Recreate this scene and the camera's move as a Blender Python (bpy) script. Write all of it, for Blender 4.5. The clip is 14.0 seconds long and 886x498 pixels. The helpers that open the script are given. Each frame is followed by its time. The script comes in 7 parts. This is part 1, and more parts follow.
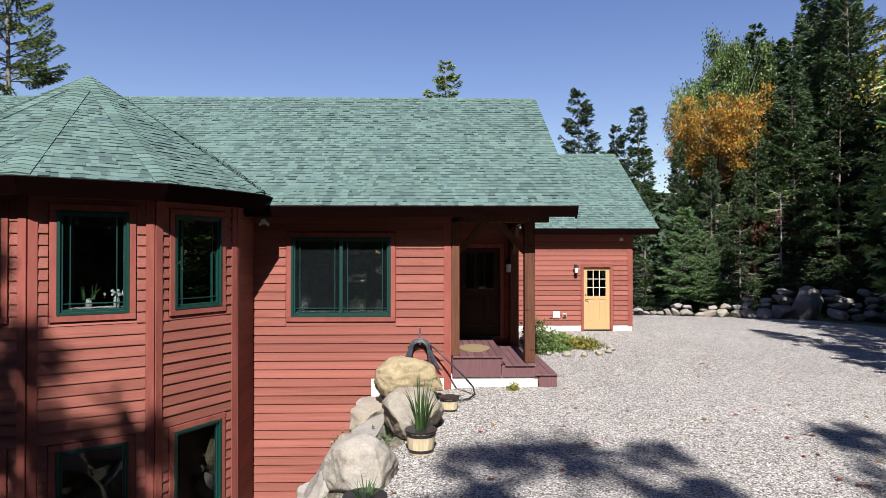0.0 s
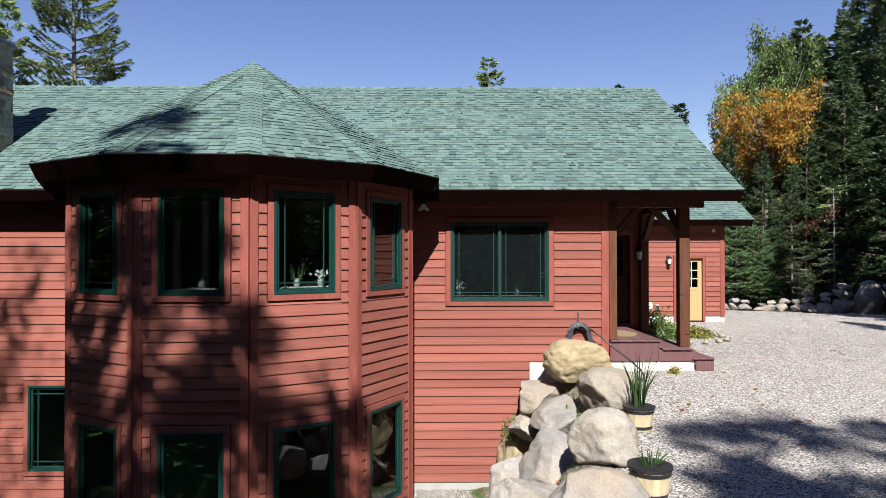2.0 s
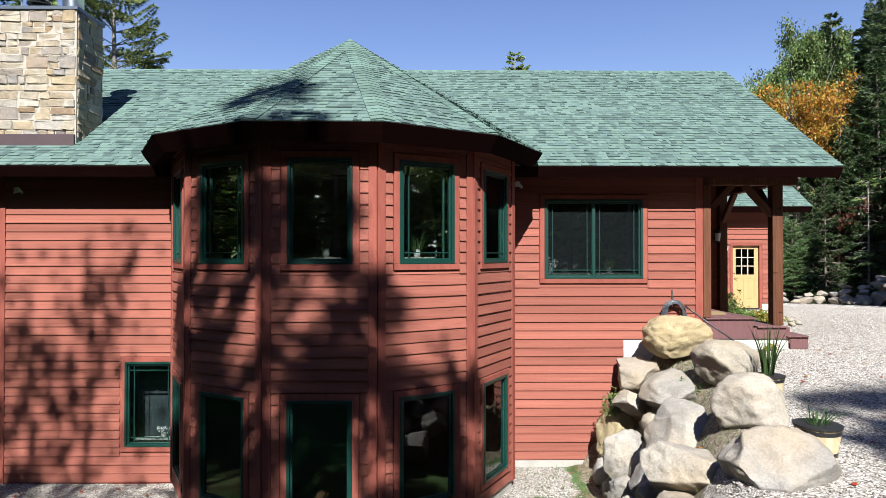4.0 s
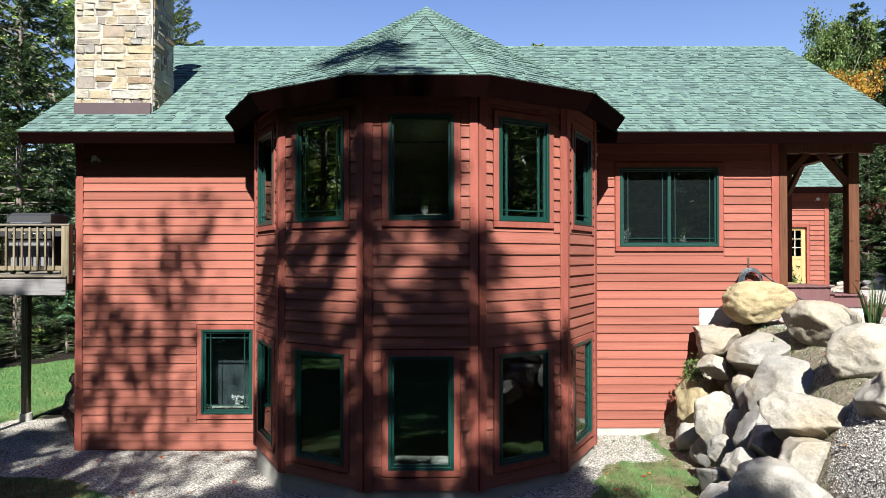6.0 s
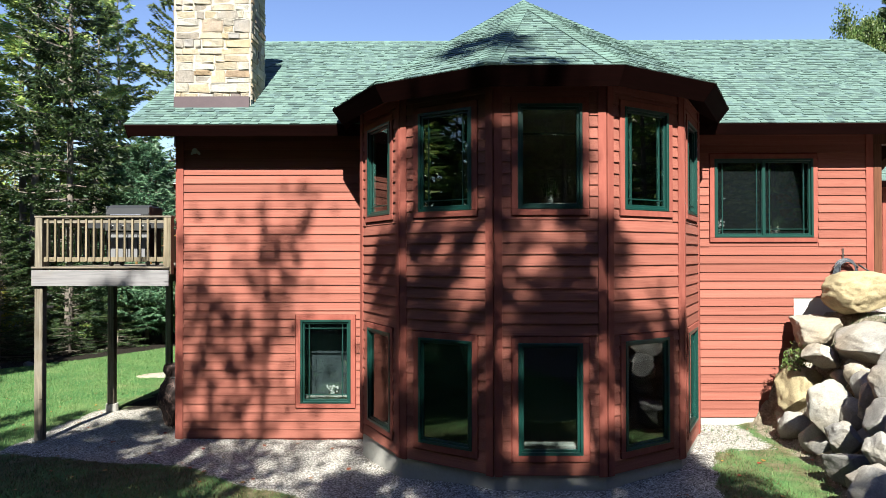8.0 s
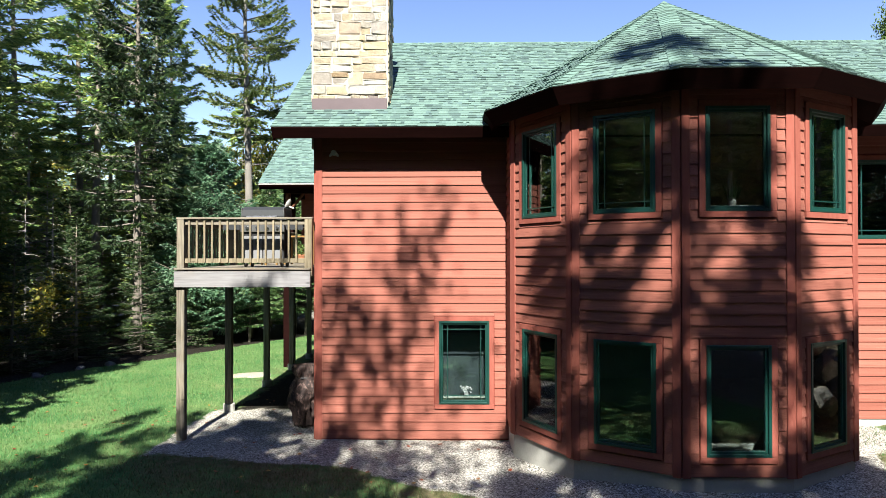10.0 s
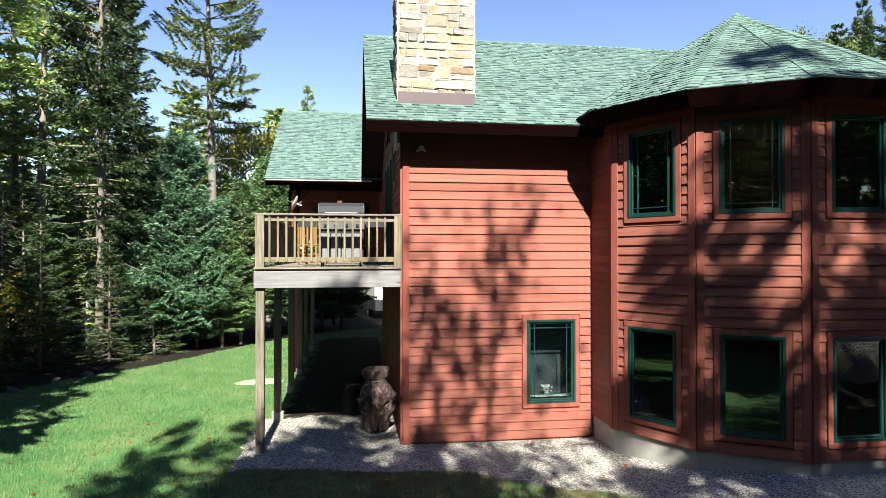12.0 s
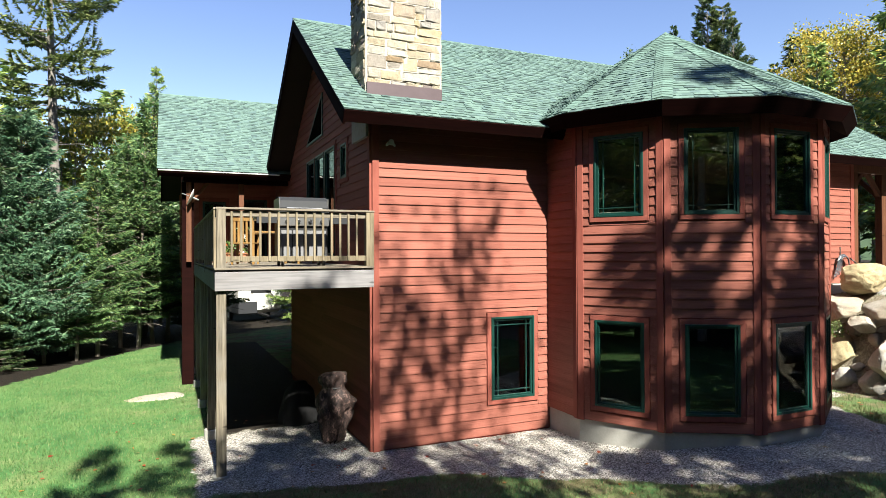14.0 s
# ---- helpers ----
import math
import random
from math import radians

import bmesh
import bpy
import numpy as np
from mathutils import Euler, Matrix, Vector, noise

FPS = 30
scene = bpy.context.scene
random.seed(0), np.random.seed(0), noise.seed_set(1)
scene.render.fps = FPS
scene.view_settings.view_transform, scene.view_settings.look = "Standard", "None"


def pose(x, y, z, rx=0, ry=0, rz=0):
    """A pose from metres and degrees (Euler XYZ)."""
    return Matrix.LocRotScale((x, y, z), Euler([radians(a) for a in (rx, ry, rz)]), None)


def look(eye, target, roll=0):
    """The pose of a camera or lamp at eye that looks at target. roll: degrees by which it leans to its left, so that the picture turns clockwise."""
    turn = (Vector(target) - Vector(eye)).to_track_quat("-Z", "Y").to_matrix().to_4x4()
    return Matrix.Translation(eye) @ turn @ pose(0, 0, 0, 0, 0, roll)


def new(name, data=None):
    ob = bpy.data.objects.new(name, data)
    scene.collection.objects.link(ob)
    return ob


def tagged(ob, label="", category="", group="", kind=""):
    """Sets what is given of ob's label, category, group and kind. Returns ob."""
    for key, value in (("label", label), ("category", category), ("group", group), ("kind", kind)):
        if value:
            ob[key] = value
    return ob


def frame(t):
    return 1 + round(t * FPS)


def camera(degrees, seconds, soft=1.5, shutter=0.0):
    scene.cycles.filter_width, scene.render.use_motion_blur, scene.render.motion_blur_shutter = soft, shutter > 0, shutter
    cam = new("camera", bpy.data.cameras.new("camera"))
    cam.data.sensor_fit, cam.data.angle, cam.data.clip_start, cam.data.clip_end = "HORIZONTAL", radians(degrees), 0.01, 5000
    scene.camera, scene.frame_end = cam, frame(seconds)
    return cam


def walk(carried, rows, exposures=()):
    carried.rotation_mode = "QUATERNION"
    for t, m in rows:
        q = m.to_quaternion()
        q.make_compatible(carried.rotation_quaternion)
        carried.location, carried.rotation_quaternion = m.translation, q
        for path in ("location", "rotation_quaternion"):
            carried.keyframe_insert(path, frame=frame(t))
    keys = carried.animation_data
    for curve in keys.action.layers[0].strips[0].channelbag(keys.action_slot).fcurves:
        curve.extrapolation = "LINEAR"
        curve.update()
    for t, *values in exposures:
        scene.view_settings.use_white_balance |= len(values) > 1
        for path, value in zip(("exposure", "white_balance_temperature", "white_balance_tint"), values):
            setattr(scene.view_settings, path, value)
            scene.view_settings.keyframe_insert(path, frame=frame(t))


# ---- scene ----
cam = camera(71.5, 14.0, soft=0.85)
METRES, EYE, TILT, LEAN, TURN = 16.6, 5.0, 0.0, 0.0, -1.3
ROWS = [
    (0.0, 0.0, 0.0, 0.0, 0.0, 0.53, 0.01),
    (0.5, -0.0484, -0.0008, 0.0004, 0.1, 0.53, 0.02),
    (1.0, -0.0956, -0.0019, -0.0041, 0.16, 0.56, 0.03),
    (1.5, -0.138, -0.004, -0.0112, 0.24, 0.57, 0.03),
    (2.0, -0.1764, -0.0061, -0.0178, 0.33, 0.57, 0.04),
    (2.5, -0.2105, -0.0075, -0.0242, 0.43, 0.58, 0.05),
    (3.0, -0.2381, -0.0077, -0.0297, 0.52, 0.58, 0.03),
    (5.5, -0.3346, -0.0076, -0.071, 1.06, 0.6, 0.01),
    (6.0, -0.3586, -0.0083, -0.0804, 1.2, 0.6, 0.02),
    (6.5, -0.3842, -0.0094, -0.0882, 1.31, 0.58, 0.02),
    (7.0, -0.4111, -0.0122, -0.0898, 1.44, 0.53, 0.06),
    (9.5, -0.565, -0.0235, -0.0879, 2.01, 0.51, 0.04),
    (10.0, -0.6163, -0.0247, -0.0869, 2.1, 0.45, 0.08),
    (10.5, -0.6745, -0.0234, -0.0861, 2.18, 0.41, 0.14),
    (11.0, -0.7285, -0.0195, -0.0868, 2.22, 0.44, 0.09),
    (11.5, -0.7805, -0.0136, -0.0888, -1.62, 0.55, -0.01),
    (12.0, -0.8272, -0.0058, -0.0892, -6.87, 0.52, 0.04),
    (12.5, -0.869, 0.0041, -0.0888, -12.19, 0.46, 0.13),
    (13.0, -0.9062, 0.017, -0.0884, -15.91, 0.39, 0.2),
    (13.5, -0.9404, 0.0318, -0.089, -18.93, 0.38, 0.25),
    (14.0, -0.9734, 0.0488, -0.0895, -22.71, 0.37, 0.27),
]
walk(cam, [(t, pose(0, 0, EYE, TILT, LEAN, TURN) @ pose(METRES * x, METRES * y, METRES * z, 90 + pitch, roll, yaw)) for t, x, y, z, yaw, pitch, roll in ROWS],
     exposures=[(0.0, 1.16, 6350, 13), (2.0, 1.28, 6400, 12), (5.5, 1.66, 6450, 7), (7.0, 1.80, 6550, 5), (9.5, 2.04, 6650, 4), (11.0, 2.07, 6700, 4), (14.0, 2.0, 6850, 4)])

# ---- daylight ----
SUN_ELEVATION = 44.0
world = bpy.data.worlds.new("sky")
scene.world = world
world.use_nodes = True
wn = world.node_tree.nodes
sky = wn.new("ShaderNodeTexSky")
sky.sky_type = "NISHITA"
sky.sun_disc = False
sky.sun_elevation = radians(SUN_ELEVATION)
sky.sun_rotation = radians(180)
sky.altitude = 500
sky.air_density, sky.dust_density, sky.ozone_density = 1.3, 0.1, 1.2
wn["Background"].inputs["Strength"].default_value = 0.053
deep = wn.new("ShaderNodeHueSaturation")
deep.inputs["Saturation"].default_value = 1.18
deep.inputs["Hue"].default_value = 0.524
world.node_tree.links.new(sky.outputs[0], deep.inputs["Color"])
world.node_tree.links.new(deep.outputs[0], wn["Background"].inputs["Color"])
sun_data = bpy.data.lights.new("sun", "SUN")
sun_data.energy, sun_data.angle, sun_data.color = 5.0, radians(0.53), (1.0, 0.965, 0.91)
sun = new("sun", sun_data)
sun.matrix_world = look((0, -40, 40 * math.tan(radians(SUN_ELEVATION))), (0, 0, 0))

# ---- materials ----
def node_mat(name, rough=0.6, metal=0.0, spec=0.5):
    m = bpy.data.materials.new(name)
    m.use_nodes = True
    n = m.node_tree.nodes
    b = n["Principled BSDF"]
    b.inputs["Roughness"].default_value = rough
    b.inputs["Metallic"].default_value = metal
    b.inputs["Specular IOR Level"].default_value = spec
    return m, n, m.node_tree.links, b


def ramp(n, stops, interp="LINEAR"):
    r = n.new("ShaderNodeValToRGB")
    r.color_ramp.interpolation = interp
    els = r.color_ramp.elements
    while len(els) < len(stops):
        els.new(0.5)
    for e, (p, c) in zip(els, stops):
        e.position, e.color = p, (*c, 1)
    return r


def place_at(n, l, kind="Position", scale=(1, 1, 1)):
    mp = n.new("ShaderNodeMapping")
    mp.inputs["Scale"].default_value = scale
    if kind == "Position":
        l.new(n.new("ShaderNodeNewGeometry").outputs["Position"], mp.inputs[0])
    else:
        l.new(n.new("ShaderNodeTexCoord").outputs["Object"], mp.inputs[0])
    return mp.outputs[0]


def noise_tex(n, l, co, scale, detail=4.0, rough=0.55):
    t = n.new("ShaderNodeTexNoise")
    t.inputs["Scale"].default_value, t.inputs["Detail"].default_value, t.inputs["Roughness"].default_value = scale, detail, rough
    l.new(co, t.inputs["Vector"])
    return t


def mixc(n, l, fac, a, b, mode="MIX"):
    x = n.new("ShaderNodeMix")
    x.data_type, x.blend_type = "RGBA", mode
    for sock, v in ((x.inputs[0], fac), (x.inputs[6], a), (x.inputs[7], b)):
        if isinstance(v, (int, float)):
            sock.default_value = v
        elif isinstance(v, tuple):
            sock.default_value = (*v, 1)
        else:
            l.new(v, sock)
    return x.outputs[2]


def bump(n, l, b, height, strength, dist=0.01):
    bp = n.new("ShaderNodeBump")
    bp.inputs["Strength"].default_value, bp.inputs["Distance"].default_value = strength, dist
    l.new(height, bp.inputs["Height"])
    l.new(bp.outputs[0], b.inputs["Normal"])


def bright(n, l, col, fac_socket, lo, hi):
    """Multiplies a colour by a factor that runs from lo to hi."""
    r = n.new("ShaderNodeMapRange")
    r.inputs[3].default_value, r.inputs[4].default_value = lo, hi
    l.new(fac_socket, r.inputs[0])
    c = n.new("ShaderNodeCombineColor")
    for i in range(3):
        l.new(r.outputs[0], c.inputs[i])
    return mixc(n, l, 1.0, col, c.outputs[0], "MULTIPLY")


def plain(name, color, rough=0.5, metal=0.0, vary=0.15, scale=6.0, relief=0.0, stretch=(1, 1, 1), island=False, per_object=0.0):
    """One surface with mottling at two scales and a fine relief."""
    m, n, l, b = node_mat(name, rough, metal, 0.5 if rough < 0.5 or metal else 0.25)
    co = place_at(n, l, scale=stretch)
    big, fine = noise_tex(n, l, co, scale, 5), noise_tex(n, l, co, scale * 9, 3)
    c = mixc(n, l, 1.0, color, (1, 1, 1), "MULTIPLY")
    c = bright(n, l, c, big.outputs[0], 1 - vary * 1.5, 1 + vary * 1.5)
    c = bright(n, l, c, fine.outputs[0], 1 - vary, 1 + vary)
    if island:
        c = bright(n, l, c, n.new("ShaderNodeNewGeometry").outputs["Random Per Island"], 1 - vary * 2, 1 + vary * 2)
    if per_object:
        c = bright(n, l, c, n.new("ShaderNodeObjectInfo").outputs["Random"], 1 - per_object, 1 + per_object)
    l.new(c, b.inputs["Base Color"])
    if relief:
        bump(n, l, b, fine.outputs[0], relief)
    return m


def wood(name, dark, light, rough=0.65, along=(0.6, 14, 14), per_object=0.12, relief=0.25, stain=0.0, stain_color=(0.3, 0.27, 0.24), knots=True, spec=0.14):
    """Boards with grain along one axis, tone by board, faint knots and stains."""
    m, n, l, b = node_mat(name, rough, 0, spec)
    rnd = n.new("ShaderNodeObjectInfo").outputs["Random"]
    geo = n.new("ShaderNodeTexCoord").outputs["Object"]
    off = n.new("ShaderNodeVectorMath")
    off.operation = "MULTIPLY_ADD"
    comb = n.new("ShaderNodeCombineXYZ")
    for i in range(3):
        l.new(rnd, comb.inputs[i])
    l.new(comb.outputs[0], off.inputs[0])
    off.inputs[1].default_value = (37, 11, 23)
    l.new(geo, off.inputs[2])
    mp = n.new("ShaderNodeMapping")
    mp.inputs["Scale"].default_value = along
    l.new(off.outputs[0], mp.inputs[0])
    grain = noise_tex(n, l, mp.outputs[0], 3.0, 6, 0.65)
    broad = noise_tex(n, l, off.outputs[0], 0.9, 3)
    gm = n.new("ShaderNodeMapRange")
    gm.inputs[1].default_value, gm.inputs[2].default_value = 0.32, 0.68
    l.new(grain.outputs[0], gm.inputs[0])
    c = mixc(n, l, gm.outputs[0], dark, light)
    c = bright(n, l, c, broad.outputs[0], 0.72, 1.25)
    if knots:
        v = n.new("ShaderNodeTexVoronoi")
        v.inputs["Scale"].default_value = 1.0
        mk = n.new("ShaderNodeMapping")
        mk.inputs["Scale"].default_value = (1.6, 5, 5)
        l.new(off.outputs[0], mk.inputs[0])
        l.new(mk.outputs[0], v.inputs["Vector"])
        kr = ramp(n, [(0.05, (1, 1, 1)), (0.11, (0, 0, 0))])
        l.new(v.outputs["Distance"], kr.inputs[0])
        c = mixc(n, l, kr.outputs[0], c, tuple(0.55 * x for x in dark))
    if stain:
        s = noise_tex(n, l, geo, 1.7, 5, 0.6)
        sr = ramp(n, [(0.5, (0, 0, 0)), (0.72, (stain, stain, stain))])
        l.new(s.outputs[0], sr.inputs[0])
        c = mixc(n, l, sr.outputs[0], c, stain_color)
    c = bright(n, l, c, rnd, 1 - per_object, 1 + per_object)
    l.new(c, b.inputs["Base Color"])
    bump(n, l, b, grain.outputs[0], relief, 0.004)
    return m


def shingle_mat():
    m, n, l, b = node_mat("roof_shingle_green", 0.9, 0, 0.2)
    isl = n.new("ShaderNodeNewGeometry").outputs["Random Per Island"]
    r = ramp(n, [(0.0, (0.048, 0.075, 0.073)), (0.2, (0.063, 0.100, 0.092)), (0.45, (0.078, 0.124, 0.110)), (0.75, (0.098, 0.150, 0.132)), (1.0, (0.068, 0.108, 0.107))])
    l.new(isl, r.inputs[0])
    co = place_at(n, l)
    grit, blotch = noise_tex(n, l, co, 160, 2), noise_tex(n, l, co, 0.8, 4)
    c = bright(n, l, r.outputs[0], grit.outputs[0], 0.6, 1.4)
    c = bright(n, l, c, blotch.outputs[0], 0.82, 1.18)
    l.new(c, b.inputs["Base Color"])
    bump(n, l, b, grit.outputs[0], 0.5, 0.004)
    return m


def stone_mat(name, stops, per_object=True, scale=5.0, relief=0.6):
    m, n, l, b = node_mat(name, 0.88, 0, 0.25)
    co = place_at(n, l)
    src = n.new("ShaderNodeObjectInfo").outputs["Random"]
    r = ramp(n, stops)
    l.new(src, r.inputs[0])
    a, f, sp = noise_tex(n, l, co, scale, 7, 0.68), noise_tex(n, l, co, scale * 11, 4, 0.7), noise_tex(n, l, co, scale * 0.35, 3)
    c = bright(n, l, r.outputs[0], a.outputs[0], 0.40, 1.55)
    c = bright(n, l, c, f.outputs[0], 0.5, 1.5)
    warm = ramp(n, [(0.45, (0, 0, 0)), (0.7, (0.36, 0.36, 0.36))])
    l.new(sp.outputs[0], warm.inputs[0])
    c = mixc(n, l, warm.outputs[0], c, (0.33, 0.24, 0.13))
    l.new(c, b.inputs["Base Color"])
    mx = n.new("ShaderNodeMath")
    mx.operation = "MULTIPLY_ADD"
    mx.inputs[1].default_value = 0.35
    l.new(f.outputs[0], mx.inputs[0])
    l.new(a.outputs[0], mx.inputs[2])
    bump(n, l, b, mx.outputs[0], min(1.0, relief * 1.5), 0.04)
    return m


def foliage_mat(name, stops, shine=0.45, through_light=0.25):
    """Needles or leaves: tone by spray and by tree, with some light passing through."""
    m, n, l, b = node_mat(name, shine, 0, 0.35)
    isl = n.new("ShaderNodeNewGeometry").outputs["Random Per Island"]
    r = ramp(n, stops)
    l.new(isl, r.inputs[0])
    c = bright(n, l, r.outputs[0], n.new("ShaderNodeObjectInfo").outputs["Random"], 0.7, 1.3)
    co = place_at(n, l)
    c = bright(n, l, c, noise_tex(n, l, co, 0.7, 3).outputs[0], 0.6, 1.4)
    l.new(c, b.inputs["Base Color"])
    t = n.new("ShaderNodeBsdfTranslucent")
    l.new(c, t.inputs[0])
    mx = n.new("ShaderNodeMixShader")
    mx.inputs[0].default_value = through_light
    l.new(b.outputs[0], mx.inputs[1])
    l.new(t.outputs[0], mx.inputs[2])
    l.new(mx.outputs[0], n["Material Output"].inputs[0])
    return m


def glass_mat():
    m = bpy.data.materials.new("window_glass")
    m.use_nodes = True
    n, l = m.node_tree.nodes, m.node_tree.links
    n.remove(n["Principled BSDF"])
    tr, gl, fr, mx = n.new("ShaderNodeBsdfTransparent"), n.new("ShaderNodeBsdfGlossy"), n.new("ShaderNodeFresnel"), n.new("ShaderNodeMixShader")
    tr.inputs[0].default_value = (0.55, 0.60, 0.60, 1)
    gl.inputs["Roughness"].default_value = 0.01
    gl.inputs[0].default_value = (0.9, 0.95, 0.95, 1)
    fr.inputs[0].default_value = 2.0
    l.new(fr.outputs[0], mx.inputs[0])
    l.new(tr.outputs[0], mx.inputs[1])
    l.new(gl.outputs[0], mx.inputs[2])
    l.new(mx.outputs[0], n["Material Output"].inputs[0])
    return m


def ground_mat():
    """One sheet: forest litter, lawn, crushed stone and bare soil, by masks stored on the sheet, with ragged borders."""
    m, n, l, b = node_mat("ground_sheet", 0.95, 0, 0.15)
    co = place_at(n, l)
    edge = noise_tex(n, l, co, 2.3, 6, 0.65)

    def mask(name):
        at = n.new("ShaderNodeAttribute")
        at.attribute_name = name
        ad = n.new("ShaderNodeMath")
        ad.operation = "ADD"
        l.new(at.outputs["Fac"], ad.inputs[0])
        l.new(edge.outputs[0], ad.inputs[1])
        r = ramp(n, [(0.0, (0, 0, 0)), (1.0, (1, 1, 1))])
        mr = n.new("ShaderNodeMapRange")
        mr.inputs[1].default_value, mr.inputs[2].default_value = 0.93, 1.07
        l.new(ad.outputs[0], mr.inputs[0])
        return mr.outputs[0]

    # litter, taken down to near black to hold the shade of woods and deck
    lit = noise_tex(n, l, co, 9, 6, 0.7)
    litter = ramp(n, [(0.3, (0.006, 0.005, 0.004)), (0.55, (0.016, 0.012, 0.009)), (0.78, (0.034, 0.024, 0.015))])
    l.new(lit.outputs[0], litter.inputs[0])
    # lawn
    g1, g2 = noise_tex(n, l, co, 0.8, 7, 0.72), noise_tex(n, l, co, 38, 4, 0.75)
    lawn = ramp(n, [(0.30, (0.038, 0.118, 0.038)), (0.45, (0.075, 0.182, 0.058)), (0.57, (0.118, 0.205, 0.070)), (0.70, (0.200, 0.228, 0.100))])
    l.new(g1.outputs[0], lawn.inputs[0])
    lawn_c = bright(n, l, lawn.outputs[0], g2.outputs[0], 0.30, 1.55)
    # dry patches of turf
    worn = ramp(n, [(0.30, (0.050, 0.070, 0.026)), (0.48, (0.110, 0.105, 0.050)), (0.62, (0.170, 0.142, 0.085))])
    l.new(noise_tex(n, l, co, 3.2, 6, 0.7).outputs[0], worn.inputs[0])
    worn_c = bright(n, l, worn.outputs[0], g2.outputs[0], 0.30, 1.55)
    dry_at = n.new("ShaderNodeAttribute")
    dry_at.attribute_name = "dry"
    dry_mix = n.new("ShaderNodeMath")
    dry_mix.operation = "MULTIPLY"
    dry_spread = n.new("ShaderNodeMapRange")
    dry_spread.inputs[1].default_value, dry_spread.inputs[2].default_value = 0.36, 0.56
    l.new(noise_tex(n, l, co, 1.1, 5, 0.65).outputs[0], dry_spread.inputs[0])
    l.new(dry_at.outputs["Fac"], dry_mix.inputs[0])
    l.new(dry_spread.outputs[0], dry_mix.inputs[1])
    lawn_c = mixc(n, l, dry_mix.outputs[0], lawn_c, worn_c)
    # crushed stone
    v = n.new("ShaderNodeTexVoronoi")
    v.inputs["Scale"].default_value = 50
    l.new(co, v.inputs["Vector"])
    sep = n.new("ShaderNodeSeparateColor")
    l.new(v.outputs["Color"], sep.inputs[0])
    gr = ramp(n, [(0.0, (0.070, 0.064, 0.056)), (0.3, (0.300, 0.278, 0.250)), (0.7, (0.500, 0.470, 0.430)), (1.0, (0.76, 0.73, 0.685))])
    l.new(sep.outputs[0], gr.inputs[0])
    # crevices between the stones get their shade from this colour ramp
    gap = ramp(n, [(0.40, (1, 1, 1)), (0.85, (0.36, 0.35, 0.34))])
    l.new(v.outputs["Distance"], gap.inputs[0])
    gravel_c = mixc(n, l, 1.0, gr.outputs[0], gap.outputs[0], "MULTIPLY")
    gravel_c = bright(n, l, gravel_c, noise_tex(n, l, co, 0.5, 5, 0.6).outputs[0], 0.78, 1.22)
    # soil
    s1 = noise_tex(n, l, co, 14, 6, 0.7)
    soil = ramp(n, [(0.3, (0.085, 0.070, 0.050)), (0.5, (0.200, 0.170, 0.125)), (0.7, (0.36, 0.315, 0.245))])
    l.new(s1.outputs[0], soil.inputs[0])
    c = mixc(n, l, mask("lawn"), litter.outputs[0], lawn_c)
    c = mixc(n, l, mask("gravel"), c, gravel_c)
    c = mixc(n, l, mask("soil"), c, soil.outputs[0])
    l.new(c, b.inputs["Base Color"])
    h = n.new("ShaderNodeMath")
    h.operation = "SUBTRACT"
    l.new(g2.outputs[0], h.inputs[0])
    l.new(v.outputs["Distance"], h.inputs[1])
    bump(n, l, b, h.outputs[0], 0.9, 0.03)
    return m


M_SIDING = wood("red_stained_siding", (0.152, 0.046, 0.035), (0.250, 0.098, 0.074), 0.6, per_object=0.13, stain=0.3, stain_color=(0.25, 0.10, 0.075), spec=0.05)
M_TRIM = wood("red_stained_trim", (0.178, 0.052, 0.040), (0.222, 0.072, 0.055), 0.6, along=(4, 4, 0.8), per_object=0.08, relief=0.15, knots=False, spec=0.05)
M_WALL = plain("red_wall_board", (0.154, 0.0266, 0.0182), 0.8, vary=0.1)
# dark red boards, taken to near black: eave shade is in the colour
M_FASCIA_SHADE = wood("dark_red_fascia_shade", (0.006, 0.0021, 0.0019), (0.0108, 0.0033, 0.003), 0.8, along=(0.6, 10, 10), per_object=0.06, knots=False, spec=0.02)
M_SHINGLE = shingle_mat()
M_CAPS = plain("cap_shingle_green", (0.078, 0.126, 0.109), 0.9, vary=0.12, scale=9, relief=0.4, island=True)
M_UNDER = plain("roof_sheathing", (0.0154, 0.0091, 0.0077), 0.9, vary=0.2, scale=3)
M_GREEN = plain("green_clad_frame", (0.0029, 0.0288, 0.023), 0.38, vary=0.08, scale=3)
M_GLASS = glass_mat()
M_PLASTER = plain("interior_plaster", (0.42, 0.38, 0.32), 0.8, vary=0.06, scale=2)
M_FLOORBOARD = wood("interior_floor", (0.20, 0.11, 0.055), (0.30, 0.17, 0.085), 0.4, per_object=0)
M_CONCRETE = plain("poured_concrete", (0.273, 0.267, 0.248), 0.9, vary=0.14, scale=3.5, relief=0.2)
M_WHITE = plain("white_painted_wall", (0.448, 0.44, 0.408), 0.8, vary=0.06, scale=3)
M_POST = wood("brown_stained_timber", (0.0578, 0.0238, 0.0136), (0.116, 0.049, 0.0272), 0.6, along=(12, 12, 0.5), per_object=0.05)
M_PORCH = wood("mauve_composite_board", (0.0992, 0.0499, 0.0525), (0.138, 0.0736, 0.0755), 0.55, along=(12, 0.5, 12), per_object=0.09, knots=False)
M_SKIRT = wood("mauve_composite_skirt", (0.0992, 0.048, 0.0512), (0.128, 0.0672, 0.0691), 0.55, along=(12, 12, 0.6), per_object=0.06, knots=False)
